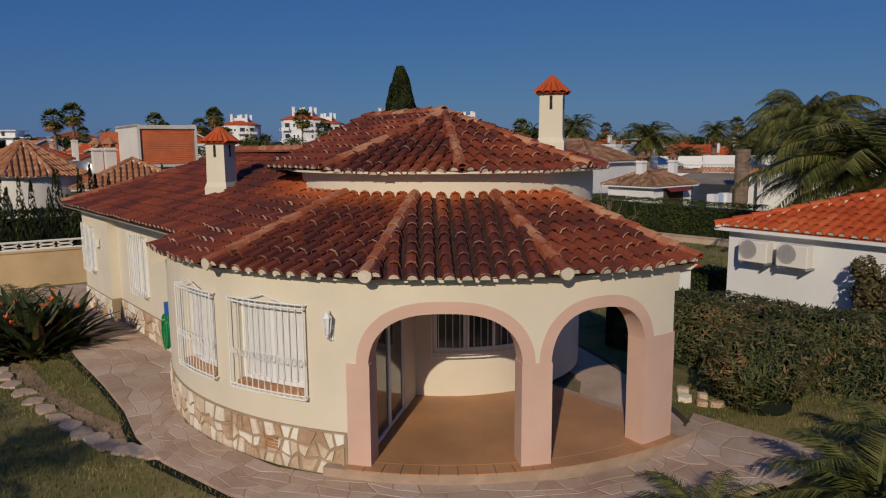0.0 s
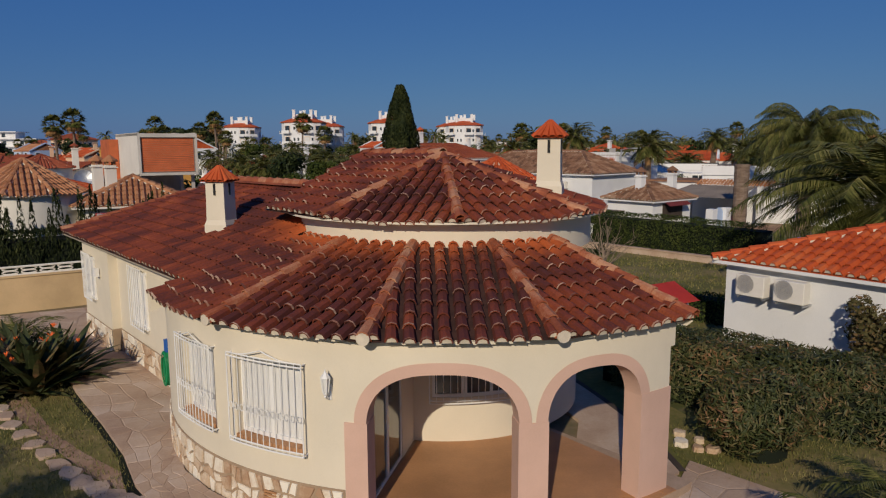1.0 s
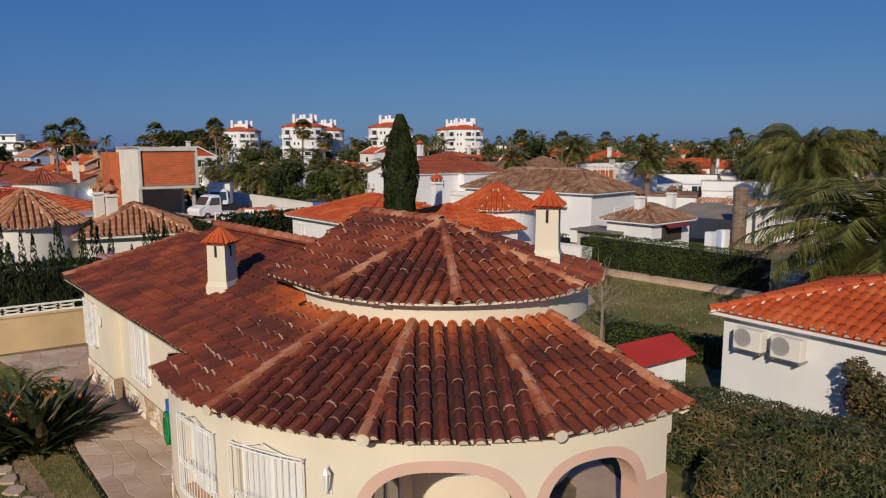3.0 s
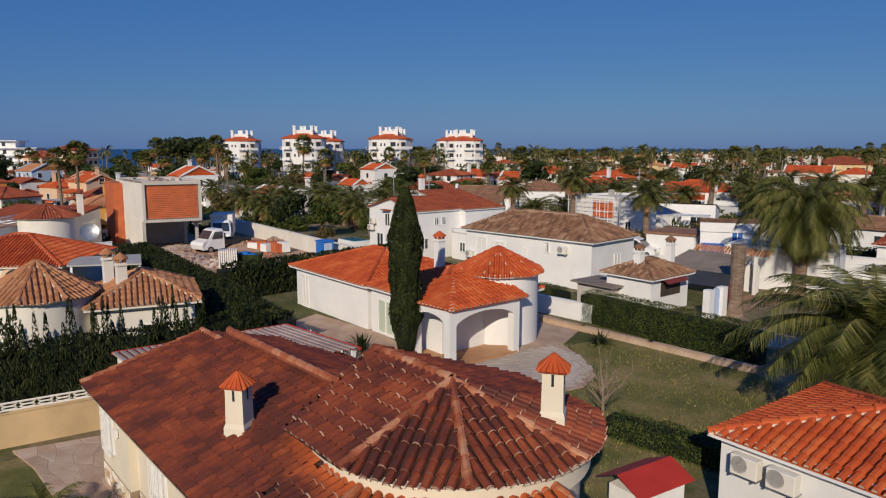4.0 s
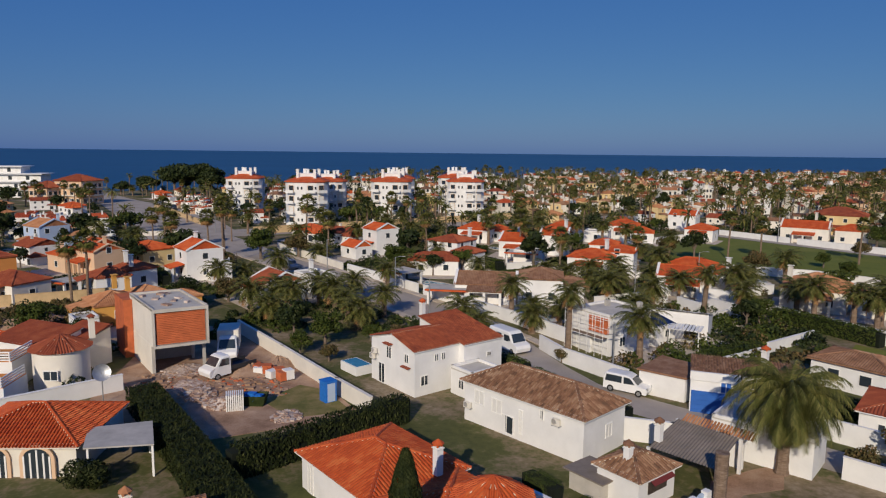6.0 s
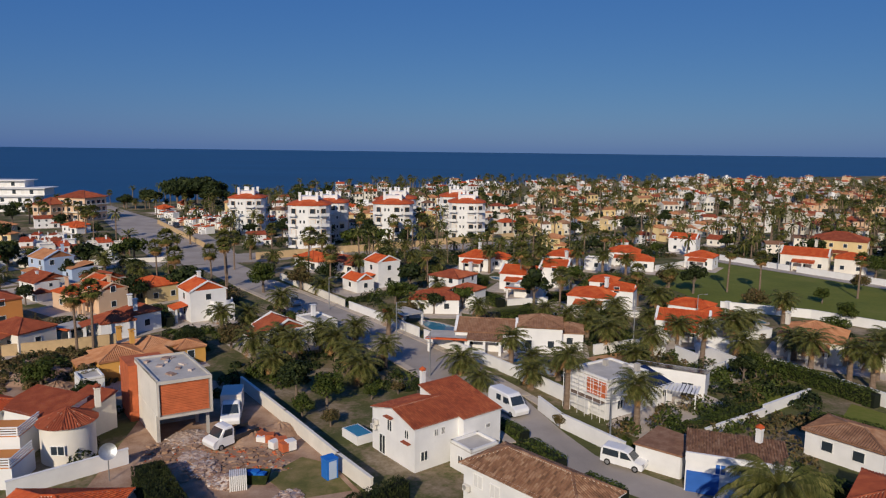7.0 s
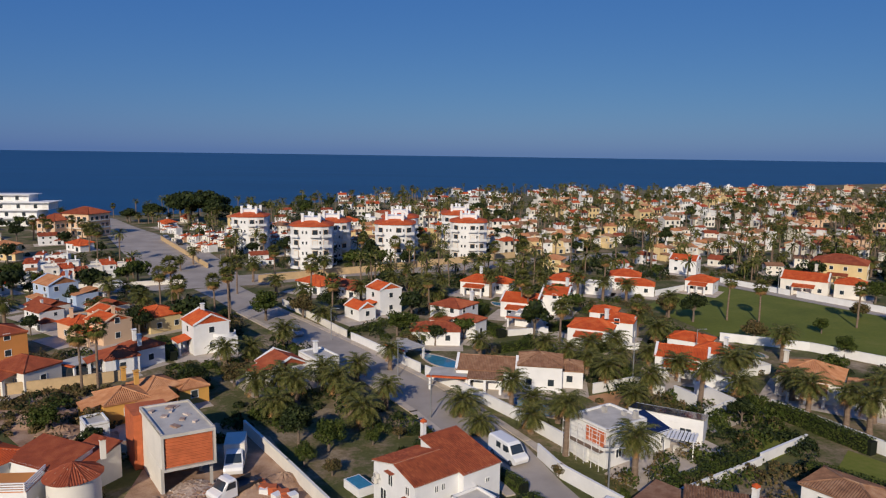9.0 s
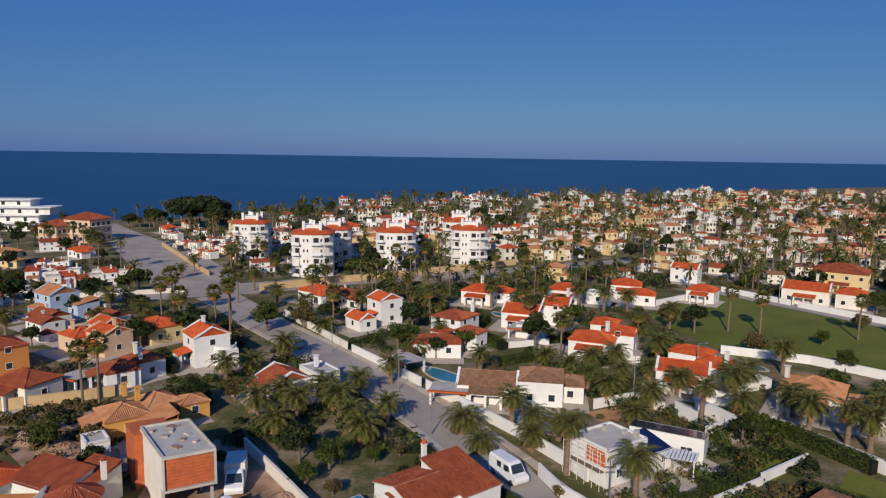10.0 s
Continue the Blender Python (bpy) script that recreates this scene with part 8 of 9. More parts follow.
def vehicle(at, rot, length, width, height, profile, paint, label, name, cat, glassed, wheels, box=None, group=""):
    """A vehicle along +x. profile: side outline (x, z), counter-clockwise; glassed: side window outlines; box: a load box."""
    ob = thing(name, label, cat, group, at, rot)
    m = Mesh()
    n = len(profile)
    rows = []
    for y, k in ((-1, 0.93), (-0.86, 1.0), (0.86, 1.0), (1, 0.93)):
        rows.append([(x * (1 if abs(y) < 1 else 0.99), y * width / 2 * (1 if z < height * 0.55 else 0.92), 0.25 + (z - 0.25) * (k if z > height * 0.6 else 1)) for x, z in profile])
    m.grid(rows, True)
    m.poly(rows[0][::-1])
    m.poly(rows[-1])
    b = m.make("body", paint, ob)
    bv = b.modifiers.new("bevel", "BEVEL")
    bv.width, bv.segments, bv.limit_method = 0.05, 2, "ANGLE"
    for q in glassed:
        for s_ in (-1, 1):
            g_ = Mesh()
            pts = [(x, s_ * (width / 2 * 0.965 + 0.02), z) for x, z in q]
            g_.poly(pts if s_ < 0 else pts[::-1])
            g_.grid([pts, [(x, s_ * (width / 2 * 0.9), z) for x, _, z in pts]], True)
            g_.make("side_window", GLASS, ob)
    for x in wheels:
        for s_ in (-1, 1):
            w_ = Mesh()
            w_.tube([(x, s_ * (width / 2 - 0.22), 0.32), (x, s_ * (width / 2 + 0.01), 0.32)], 0.32, 18)
            t = w_.make("wheel", RUBBER, ob)
            h = Mesh()
            h.tube([(x, s_ * (width / 2 - 0.02), 0.32), (x, s_ * (width / 2 + 0.025), 0.32)], 0.19, 12)
            h.make("rim", STEEL, t)
    return ob


VAN = [(-2.6, 0.3), (2.5, 0.3), (2.62, 0.75), (2.45, 1.05), (1.85, 1.25), (1.25, 2.2), (0.9, 2.38), (-2.5, 2.38), (-2.62, 2.2)]
CAR = [(-2.1, 0.28), (2.05, 0.28), (2.15, 0.6), (2.05, 0.85), (1.2, 1.0), (0.55, 1.62), (0.1, 1.78), (-1.9, 1.78), (-2.08, 1.5)]


def windscreen(ob, p, q, width):
    m = Mesh()
    (x0, z0), (x1, z1) = p, q
    m.poly([(x0 + 0.05, -width * 0.43, z0), (x0 + 0.05, width * 0.43, z0), (x1 + 0.05, width * 0.38, z1), (x1 + 0.05, -width * 0.38, z1)])
    m.make("windscreen", GLASS, ob)
    m = Mesh()
    for s_ in (-1, 1):
        m.box(2.5 * x0 / 1.85 if x0 > 1.5 else 2.06, s_ * width * 0.36, 0.68, 0.12, 0.32, 0.2)
    m.make("headlight", STEEL, ob)


v = vehicle((7.0, 75.0, GZ + 0.06), -1.0, 5.2, 2.0, 2.4, VAN, CARWHITE, "white panel van parked at the street's edge", "van", "van", [[(0.3, 1.3), (1.5, 1.3), (1.15, 2.0), (0.3, 2.0)], [(-1.0, 1.35), (-0.2, 1.35), (-0.2, 2.0), (-1.0, 2.0)]], (-1.7, 1.7))
windscreen(v, (1.82, 1.32), (1.27, 2.14), 2.0)
v = vehicle((16.9, 61.6, GZ + 0.06), -0.62, 4.2, 1.8, 1.8, CAR, CARWHITE, "white small van parked in the lane", "car", "car", [[(-0.1, 1.0), (0.95, 1.05), (0.45, 1.58), (-0.1, 1.62)], [(-1.9, 1.0), (-0.3, 1.0), (-0.3, 1.62), (-1.8, 1.62)]], (-1.35, 1.35))
windscreen(v, (1.15, 1.06), (0.6, 1.58), 1.8)
v = vehicle((-23.6, 71.5, GZ + 0.05), -1.35, 5.0, 2.0, 2.3, VAN, CARWHITE, "white delivery truck with a tall pale box on the building plot", "truck", "truck", [[(0.4, 1.3), (1.5, 1.3), (1.15, 2.0), (0.4, 2.0)]], (-1.8, 1.7))
windscreen(v, (1.82, 1.32), (1.27, 2.14), 2.0)
m = Mesh()
m.box(-1.2, 0, 0.8, 3.4, 2.2, 2.1)
m.make("load_box", OFFWHITE, v, "pale load box")
TRUCK = [(0.2, 0.35), (2.5, 0.35), (2.62, 0.8), (2.45, 1.05), (1.85, 1.25), (1.25, 2.1), (0.9, 2.2), (0.3, 2.2), (0.2, 2.0)]
v = vehicle((-21.8, 65.3, GZ + 0.05), -2.25, 5.2, 2.0, 2.2, TRUCK, CARWHITE, "white flatbed truck on the building plot", "truck", "truck", [[(0.4, 1.3), (1.5, 1.3), (1.15, 1.95), (0.4, 1.95)]], (-1.8, 1.7))
windscreen(v, (1.82, 1.32), (1.27, 2.04), 2.0)
m = Mesh()
m.box(-1.3, 0, 0.65, 2.9, 2.0, 0.12)
for y in (-1, 1):
    m.box(-1.3, y * 0.98, 0.77, 2.9, 0.05, 0.35)
m.box(0.1, 0, 0.77, 0.06, 2.0, 1.0)
m.make("flatbed", DARKM, v)
for i, (x, y, a) in enumerate(((-29.5, 127, -0.95), (-100, 250, -1.0), (-92, 243, -1.0), (-110, 262, -1.0), (-56.5, 101, 0.4), (-84, 170, 0.4))):
    v = vehicle((x, y, GZ + 0.06), a, 4.2, 1.8, 1.5, CAR, (STEEL, DARKM, CARWHITE)[i % 3], "parked car on the street", "car", "car", [[(-0.1, 1.0), (0.95, 1.05), (0.45, 1.58), (-0.1, 1.62)], [(-1.9, 1.0), (-0.3, 1.0), (-0.3, 1.62), (-1.8, 1.62)]], (-1.35, 1.35))
    windscreen(v, (1.15, 1.06), (0.6, 1.58), 1.8)

# ---- building plot clutter ----
r = random.Random(14)


def heap(x, y, rad, h, mat, label, n=90, size=0.28, seed=0):
    """A mound of broken lumps."""
    q = random.Random(seed)
    m = Mesh()
    k, rings = 22, 6
    m.grid([[(x + rad * f * math.cos(2 * math.pi * i / k) * (1 + 0.2 * noise.noise(Vector((i * 0.5, f * 3, seed)))), y + rad * f * math.sin(2 * math.pi * i / k), GZ + h * (1 - f) ** 0.8 * (1 + 0.4 * noise.noise(Vector((i * 0.7, f * 4, seed + 3))))) for i in range(k)] for f in [1 - j / rings * 0.98 for j in range(rings + 1)]], True)
    for _ in range(n):
        a, f = q.uniform(0, 6.28), q.random() ** 0.6
        m.box(x + rad * f * math.cos(a), y + rad * f * math.sin(a), GZ + h * (1 - f) * 0.8 - 0.03, q.uniform(0.4, 1.2) * size, q.uniform(0.4, 1.2) * size, q.uniform(0.2, 0.7) * size, q.uniform(0, 3))
    tagged(m.make("rubble_heap", mat), label, "rubble", kind="stuff")


heap(-19.6, 57.2, 1.6, 0.6, RUBBLE, "heap of pale broken plaster and brick", 150, 0.35, 1)
heap(-22.5, 59.5, 1.7, 0.5, RUBBLE, "heap of pale broken plaster and brick", 140, 0.4, 2)
heap(-17.5, 68.5, 2.2, 0.9, DIRT, "mound of sand beside the plot wall", 20, 0.2, 3)
heap(-24.5, 62.0, 1.8, 0.35, RUBBLE, "scattered broken brick before the shell", 70, 0.22, 4)
heap(-13.5, 54.5, 1.4, 0.3, RUBBLE, "scattered rubble near the hedge", 60, 0.3, 5)
heap(-52.5, 84.5, 4.2, 1.6, DIRT, "large mound of brown earth", 30, 0.5, 6)
heap(-47.5, 79.5, 3.0, 1.2, DIRT, "mound of reddish earth", 20, 0.4, 7)
heap(-26.5, 66.5, 2.2, 0.4, RUBBLE, "broken bricks under the shell", 80, 0.25, 8)
for i in range(9):
    x, y = -15.2 - 0.55 * i + r.uniform(-0.3, 0.3), 63.6 + 0.35 * i + r.uniform(-0.8, 0.8)
    ob = thing("brick_pallet", "wrapped pallet of red bricks", "pallet", "brick pallets", (x, y, GZ), r.uniform(0, 1))
    m = Mesh()
    m.box(0, 0, 0.14, 0.9, 0.9, r.uniform(0.6, 0.95))
    m.make("brick_block", CLAYBRICK if i % 3 else FRAMEW, ob)
    m = Mesh()
    for k in (-0.4, 0, 0.4):
        m.box(k, 0, 0, 0.1, 0.95, 0.1)
    m.box(0, 0, 0.1, 0.95, 0.95, 0.035)
    m.make("pallet_base", WOODB, ob)
ob = thing("panel_stack", "tall stack of pale grooved wall panels", "panels")
for i in range(9):
    m = Mesh()
    m.box(-18.9 + i * 0.16, 56.0 + i * 0.05, GZ, 0.11, 1.3, 1.45, 0.3)
    m.make("panel", FRAMEW, ob)
ob = thing("rubbish_skip", "green metal skip filled with blue sheeting", "skip")
m = Mesh()
m.grid([[(-17.0 + k * sx * 1.25, 57.3 + k * sy * 0.7, z) for sx, sy in ((-1, -1), (1, -1), (1, 1), (-1, 1))] for z, k in ((GZ, 0.8), (0.75, 1.0), (0.75, 0.94), (0.25, 0.8))], True)
m.make("skip_body", LEAF, ob)
m = Mesh()
for i in range(8):
    m.box(-17.0 + r.uniform(-0.8, 0.8), 57.3 + r.uniform(-0.4, 0.4), 0.3, 0.7, 0.5, r.uniform(0.3, 0.7), r.uniform(0, 3))
m.make("sheeting", PLASTIC_B, ob)
ob = thing("portable_toilet", "blue portable toilet cabin beside the plot wall", "toilet cabin")
m = Mesh()
m.box(-10.6, 58.4, GZ, 1.1, 1.1, 1.85, R0)
m.box(-10.6, 58.4, GZ + 1.85, 1.2, 1.2, 0.12, R0)
m.make("cabin", PLASTIC_B, ob)
m = Mesh()
p = Vector((-10.6, 58.4, 0)) + EX * 0.56
m.box(p.x, p.y, GZ + 0.1, 0.04, 0.75, 1.65, R0)
m.make("door", BLUEWALL, ob)


def pole(x, y, h, lamp_arm=True):
    ob = thing("street_lamp" if lamp_arm else "utility_pole", "thin grey street lamp beside the road" if lamp_arm else "grey lattice utility pole beside the road", "street lamp" if lamp_arm else "pole", "street poles", (x, y, GZ))
    m = Mesh()
    m.tube([(0, 0, 0), (0, 0, h)], [0.10, 0.06], 8)
    m.make("pole", STEEL, ob)
    if lamp_arm:
        m = Mesh()
        m.tube([(0, 0, h - 0.1), (0.5, 0, h + 0.1), (1.1, 0, h + 0.1)], 0.035, 6)
        m.box(1.3, 0, h + 0.05, 0.5, 0.18, 0.1)
        m.make("lamp_head", STEEL, ob)
    else:
        m = Mesh()
        m.box(0, 0, h - 0.8, 1.4, 0.08, 0.08)
        m.box(0, 0, h - 1.4, 1.0, 0.08, 0.08)
        m.make("cross_arm", STEEL, ob)


for x, y, h, k in ((-2.3, 86.8, 6, False), (16.8, 67.0, 5, True), (17.6, 70.5, 4.5, False), (28.3, 101.5, 7.0, False), (-81, 190, 7, True), (-8, 104, 6, True), (-22, 124, 6, True), (42, 113, 6, True), (85, 175, 7, True), (101, 147, 7, False), (-62, 182, 7, True)):
    pole(x, y, h, k)
dish = thing("satellite_dish", "grey satellite dish on a roof pole", "satellite dish")
m = Mesh()
c0, ax = Vector((-30.0, 57.0, 2.6)), Vector((0.45, -0.8, 0.4)).normalized()
a, b = ax.orthogonal().normalized(), ax.cross(ax.orthogonal().normalized())
m.grid([[c0 + (a * math.cos(2 * math.pi * i / 18) + b * math.sin(2 * math.pi * i / 18)) * rr_ + ax * (rr_ * rr_ * 0.35) for i in range(18)] for rr_ in (0.02, 0.25, 0.5, 0.75)], True)
m.make("reflector", STEEL, dish)
m = Mesh()
m.tube([(-30.0, 57.0, GZ), (-30.0, 57.0, 2.6)], 0.05, 8)
m.make("mast", STEEL, dish)
rails = thing("white_fence", "white ladder-shaped fence beside the drive", "fence")
m = Mesh()
for i in range(12):
    q = Vector((-7.3, 33.4, 0)).lerp(Vector((-5.0, 30.5, 0)), i / 11)
    m.box(q.x, q.y, GZ, 0.09, 0.04, 0.95 - 0.03 * i, R0)
m.make("picket", FRAMEW, rails)
m = Mesh()
for z in (0.1, 0.55):
    m.tube([(-7.3, 33.4, z), (-5.0, 30.5, z - 0.15)], 0.035, 6)
m.make("rail", FRAMEW, rails)
cover = thing("pool_cover", "crumpled bright blue pool sheet on the lawn", "pool cover")
m = Mesh()
m.grid([[(19.2 + i * 0.3 + 0.1 * j, 37.6 - i * 0.1 + j * 0.2, GZ + 0.12 + 0.16 * noise.noise(Vector((i * 0.7, j * 0.9, 2)))) for j in range(7)] for i in range(9)])
m.make("sheet", PLASTIC_B, cover)

# loose debris over the building plot
r = random.Random(515)
for mat, label, n_, big in ((RUBBLE, "scattered broken brick, plaster and board across the plot", 120, 0.26), (CLAYBRICK, "loose red bricks and shards lying on the plot", 160, 0.3), (DIRT, "clods of dug earth on the plot", 320, 0.5)):
    m = Mesh()
    for _ in range(n_):
        u, v = r.random(), r.random()
        x, y = -26.5 + 12.5 * u - 4 * v, 56.0 + 3.5 * u + 8.5 * v
        s_ = big * r.uniform(0.3, 1.1)
        m.box(x, y, GZ + 0.02, s_, s_ * r.uniform(0.4, 1.6), s_ * r.uniform(0.15, 0.5), r.uniform(0, 3))
    tagged(m.make("rubble_scatter", mat), label, "rubble", kind="stuff")
heap(-20.0, 66.5, 2.6, 0.9, DIRT, "mound of pale sand behind the truck", 30, 0.25, 11)
heap(-25.0, 58.5, 2.4, 0.5, DIRT, "low bank of dug earth before the shell", 60, 0.35, 12)
heap(-42.5, 78.0, 2.6, 1.0, DIRT, "mound of brown earth beside a yellow villa", 30, 0.4, 13)
# low flat shed beside the cottage
low = thing("flat_shed", "low shed with a flat grey sheet roof beside the hedge", "shed")
m = Mesh()
m.box(9.8, 42.6, GZ, 2.6, 2.2, 1.35, R0)
m.make("shed_wall", SCREED, low)
m = Mesh()
m.box(9.8, 42.6, GZ + 1.35, 3.3, 2.8, 0.1, R0)
m.make("flat_roof", GREYSHEET, low)
# paving and walls round the house with the dark roofs
patch("patio", PAVE, [(17.4, 71.6), (20.4, 67.6), (34.2, 77.4), (32.0, 81.5), (27.0, 81.5), (22.0, 77.0)], "pale sunny terrace beside the long pool", 0.025)
lap = thing("swimming_pool", "long narrow dark blue pool beside a clipped hedge", "pool")
LR = math.atan2(10.4, 14.2)
m = Mesh()
m.box(27.8, 71.3, GZ, 17.0, 2.2, 0.14, LR)
m.make("coping", PAVE, lap)
m = Mesh()
m.box(27.8, 71.3, GZ + 0.1, 16.4, 1.6, 0.05, LR)
m.make("pool_surface", POOLW, lap)
garden_wall([(22.6, 65.6), (36.0, 74.6)], 0.9)
patch("driveway", PAVE, [(30.5, 103.5), (33.5, 105), (39.5, 94.0), (36.0, 91.5)], "pale concrete drive between white walls", 0.025)
garden_wall([(32.9, 95.7), (34.6, 91.8)], 2.0, 0.25)
garden_wall([(21.5, 97.5), (28.5, 101.0), (31.5, 96.5)], 1.5)
garden_wall([(24.0, 121.5), (34.5, 121.0)], 1.2)
garden_wall([(34.5, 88.0), (40.0, 92.0)], 1.4)
garden_wall([(36.2, 75.0), (44.2, 80.6)], 1.2)
garden_wall([(11.5, 129.0), (19.5, 132.0)], 1.2)
garden_wall([(46.0, 105.5), (52.5, 108.5), (50.0, 114.5)], 1.5)
patch("patio", PAVE, [(40.2, 102.0), (47.5, 105.5), (45.0, 109.5), (38.5, 105.0)], "pale paved yard before a white villa", 0.027)
patch("patio", PAVE, [(34.0, 83.5), (41.0, 88.5), (38.5, 92.0), (32.0, 87.0)], "pale paved yard behind the dark-roofed house", 0.027)
patch("driveway", PAVE, [(18.0, 127), (24.0, 129.5), (22.0, 134), (16.0, 131.5)], "pale drive beside a white villa", 0.027)
patch("patio", TERRACE, [(22.0, 92.0), (28.0, 95.0), (26.0, 99.0), (20.0, 96.0)], "tan garden terrace among palms", 0.026)
garden_wall([(36.7, 98.0), (39.6, 90.8), (37.8, 89.6)], 1.9, 0.25)
garden_wall([(38.6, 101.5), (43.0, 98.5)], 2.2, 0.25)
# walls of the white terraced villa beside the plot
garden_wall([(-37.0, 53.8), (-30.0, 60.4)], 1.5, 0.25)
garden_wall([(-46.5, 69.5), (-40.5, 74.0), (-36.8, 69.5)], 1.6, 0.25)

# ---- garden of the round villa: paths, stones, lawn ----


def piece(name, mesh, parent):
    ob = new(name, mesh)
    ob.parent = parent
    return ob


def stone_mesh(pts, thick, mat, up):
    """A slightly domed slab over an outline."""
    n = len(pts)
    c = sum((Vector(p) for p in pts), Vector()) / n
    top = [Vector(p) + (c - Vector(p)) * 0.08 + up * thick for p in pts]
    me = bpy.data.meshes.new("stone")
    me.from_pydata([tuple(p) for p in pts] + [tuple(p) for p in top] + [tuple(c + up * thick * 1.12)], [], [(i, (i + 1) % n, n + (i + 1) % n, n + i) for i in range(n)] + [(n + i, n + (i + 1) % n, 2 * n) for i in range(n)])
    me.materials.append(mat)
    return me


def jitter_cells(nu, nv, r, amount=0.32, merge=0.2):
    """Irregular cells of a disturbed grid, shrunk to leave joints; some neighbours are merged."""
    node = {}
    for i in range(nu + 1):
        for j in range(nv + 1):
            node[i, j] = ((i + (r.uniform(-amount, amount) if 0 < i < nu else 0)) / nu, (j + (r.uniform(-amount, amount) if 0 < j < nv else 0)) / nv)
    out, used = [], set()
    for i in range(nu):
        for j in range(nv):
            if (i, j) in used:
                continue
            if i + 1 < nu and r.random() < merge and (i + 1, j) not in used:
                used.add((i + 1, j))
                out.append([node[i, j], node[i + 1, j], node[i + 2, j], node[i + 2, j + 1], node[i + 1, j + 1], node[i, j + 1]])
            else:
                a, b, c, d = node[i, j], node[i + 1, j], node[i + 1, j + 1], node[i, j + 1]
                out.append([a, ((a[0] + b[0]) / 2 + r.uniform(-0.1, 0.1) / nu, (a[1] + b[1]) / 2 + r.uniform(-0.06, 0.06) / nv), b, c, ((c[0] + d[0]) / 2, (c[1] + d[1]) / 2), d])
    return out


def shrink(poly, k):
    cx, cy = sum(p[0] for p in poly) / len(poly), sum(p[1] for p in poly) / len(poly)
    return [(cx + (p[0] - cx) * k, cy + (p[1] - cy) * k) for p in poly]


# stone skirting of the round wall and of the wing
r = random.Random(31)
skirt = Mesh()
shell(skirt, RW - 0.02, RW + 0.012, 197, 255.2, -0.2, 0.44)
skirt_ob = skirt.make("stone_skirting", PALEJOINT, villa, "irregular buff stone skirting set in mortar")
for cell in jitter_cells(38, 3, r, 0.42, 0.22):
    pts = [on(RW + 0.012, 197 + 58.0 * u, -0.19 + 0.62 * v) for u, v in shrink(cell, 0.80)]
    mid = sum(pts, Vector()) / len(pts)
    up = Vector((mid.x - CX, mid.y - CY, 0)).normalized()
    piece("stone", stone_mesh(pts, r.uniform(0.012, 0.03), STONE, up), skirt_ob)
sk2 = Mesh()
for a0, a1, b in ((0.4, 3.0, 0.4), (3.0, 8.6, 0.62)):
    q0, q1 = wp(a0, b - 0.012), wp(a1, b - 0.012)
    sk2.poly([q0 + Vector((0, 0, -0.2)), q1 + Vector((0, 0, -0.2)), q1 + Vector((0, 0, 0.45)), q0 + Vector((0, 0, 0.45))])
q0, q1 = wp(3.012, 0.4), wp(3.012, 0.62)
sk2.poly([q0 + Vector((0, 0, -0.2)), q1 + Vector((0, 0, -0.2)), q1 + Vector((0, 0, 0.45)), q0 + Vector((0, 0, 0.45))])
sk2_ob = sk2.make("stone_skirting", PALEJOINT, villa, "irregular buff stone skirting set in mortar")
for a0, a1, b, n in ((0.42, 2.98, 0.4, 9), (3.02, 8.6, 0.62, 19)):
    for cell in jitter_cells(n, 3, r, 0.40, 0.25):
        pts = [wp(a0 + (a1 - a0) * u, b - 0.012, -0.19 + 0.62 * v) for u, v in shrink(cell, 0.88)]
        piece("stone", stone_mesh(pts, r.uniform(0.012, 0.03), STONE, -EN), sk2_ob)

# flagged path: bed and single flags
PATH_OUT = [(5.4, 9.3), (4.3, 8.55), (3.2, 8.05), (1.8, 7.7), (0, 7.55), (-1.6, 7.75), (-2.9, 8.3), (-4.15, 9.25), (-4.9, 10.1), (-5.6, 11.2), (-6.6, 12.5), (-8.0, 14.2), (-9.2, 15.8), (-10.6, 17.4), (-12.8, 19.8), (-14.2, 21.0)]
PATH_IN = [(3.9, 10.9), (3.3, 9.85), (2.6, 9.15), (1.5, 8.65), (-0.1, 8.5), (-1.6, 8.75), (-2.5, 9.05), (-3.7, 9.95), (-4.4, 10.7), (-4.8, 11.7), (-4.8, 13.2), (-6.4, 15.0), (-7.4, 16.2), (-8.4, 17.5), (-10.3, 19.4), (-11.6, 22.4)]
PZ = -0.13
pm = Mesh()
pm.grid([[(x, y, PZ - 0.012) for x, y in PATH_IN], [(x, y, PZ - 0.012) for x, y in PATH_OUT], [(x + (x - CX) * 0.002, y, GZ - 0.05) for x, y in PATH_OUT]])
walkway = tagged(pm.make("path", JOINT), "crazy-paved path of warm flagstones round the villa", "path", kind="structure")


def along(line, u):
    f = min(u * (len(line) - 1), len(line) - 1.001)
    i = int(f)
    return Vector((*line[i], 0)).lerp(Vector((*line[i + 1], 0)), f - i)


r = random.Random(5)
for cell in jitter_cells(64, 5, r, 0.42, 0.34):
    pts = []
    for u, v in shrink(cell, 0.965):
        p = along(PATH_IN, u).lerp(along(PATH_OUT, u), v)
        pts.append(Vector((p.x, p.y, PZ - 0.012)))
    piece("flagstone", stone_mesh(pts, r.uniform(0.003, 0.008), FLAG, Vector((0, 0, 1))), walkway)
# path on the far side of the porch
side = tagged(Mesh().prism([(2.0, 10.9), (3.0, 9.9), (3.6, 10.5), (3.45, 12.2), (3.0, 13.9), (2.6, 15.2), (1.9, 14.2), (2.4, 12.6)], GZ - 0.05, PZ - 0.008).make("path", FLAG), "flagged path beside the porch", "path", kind="structure")
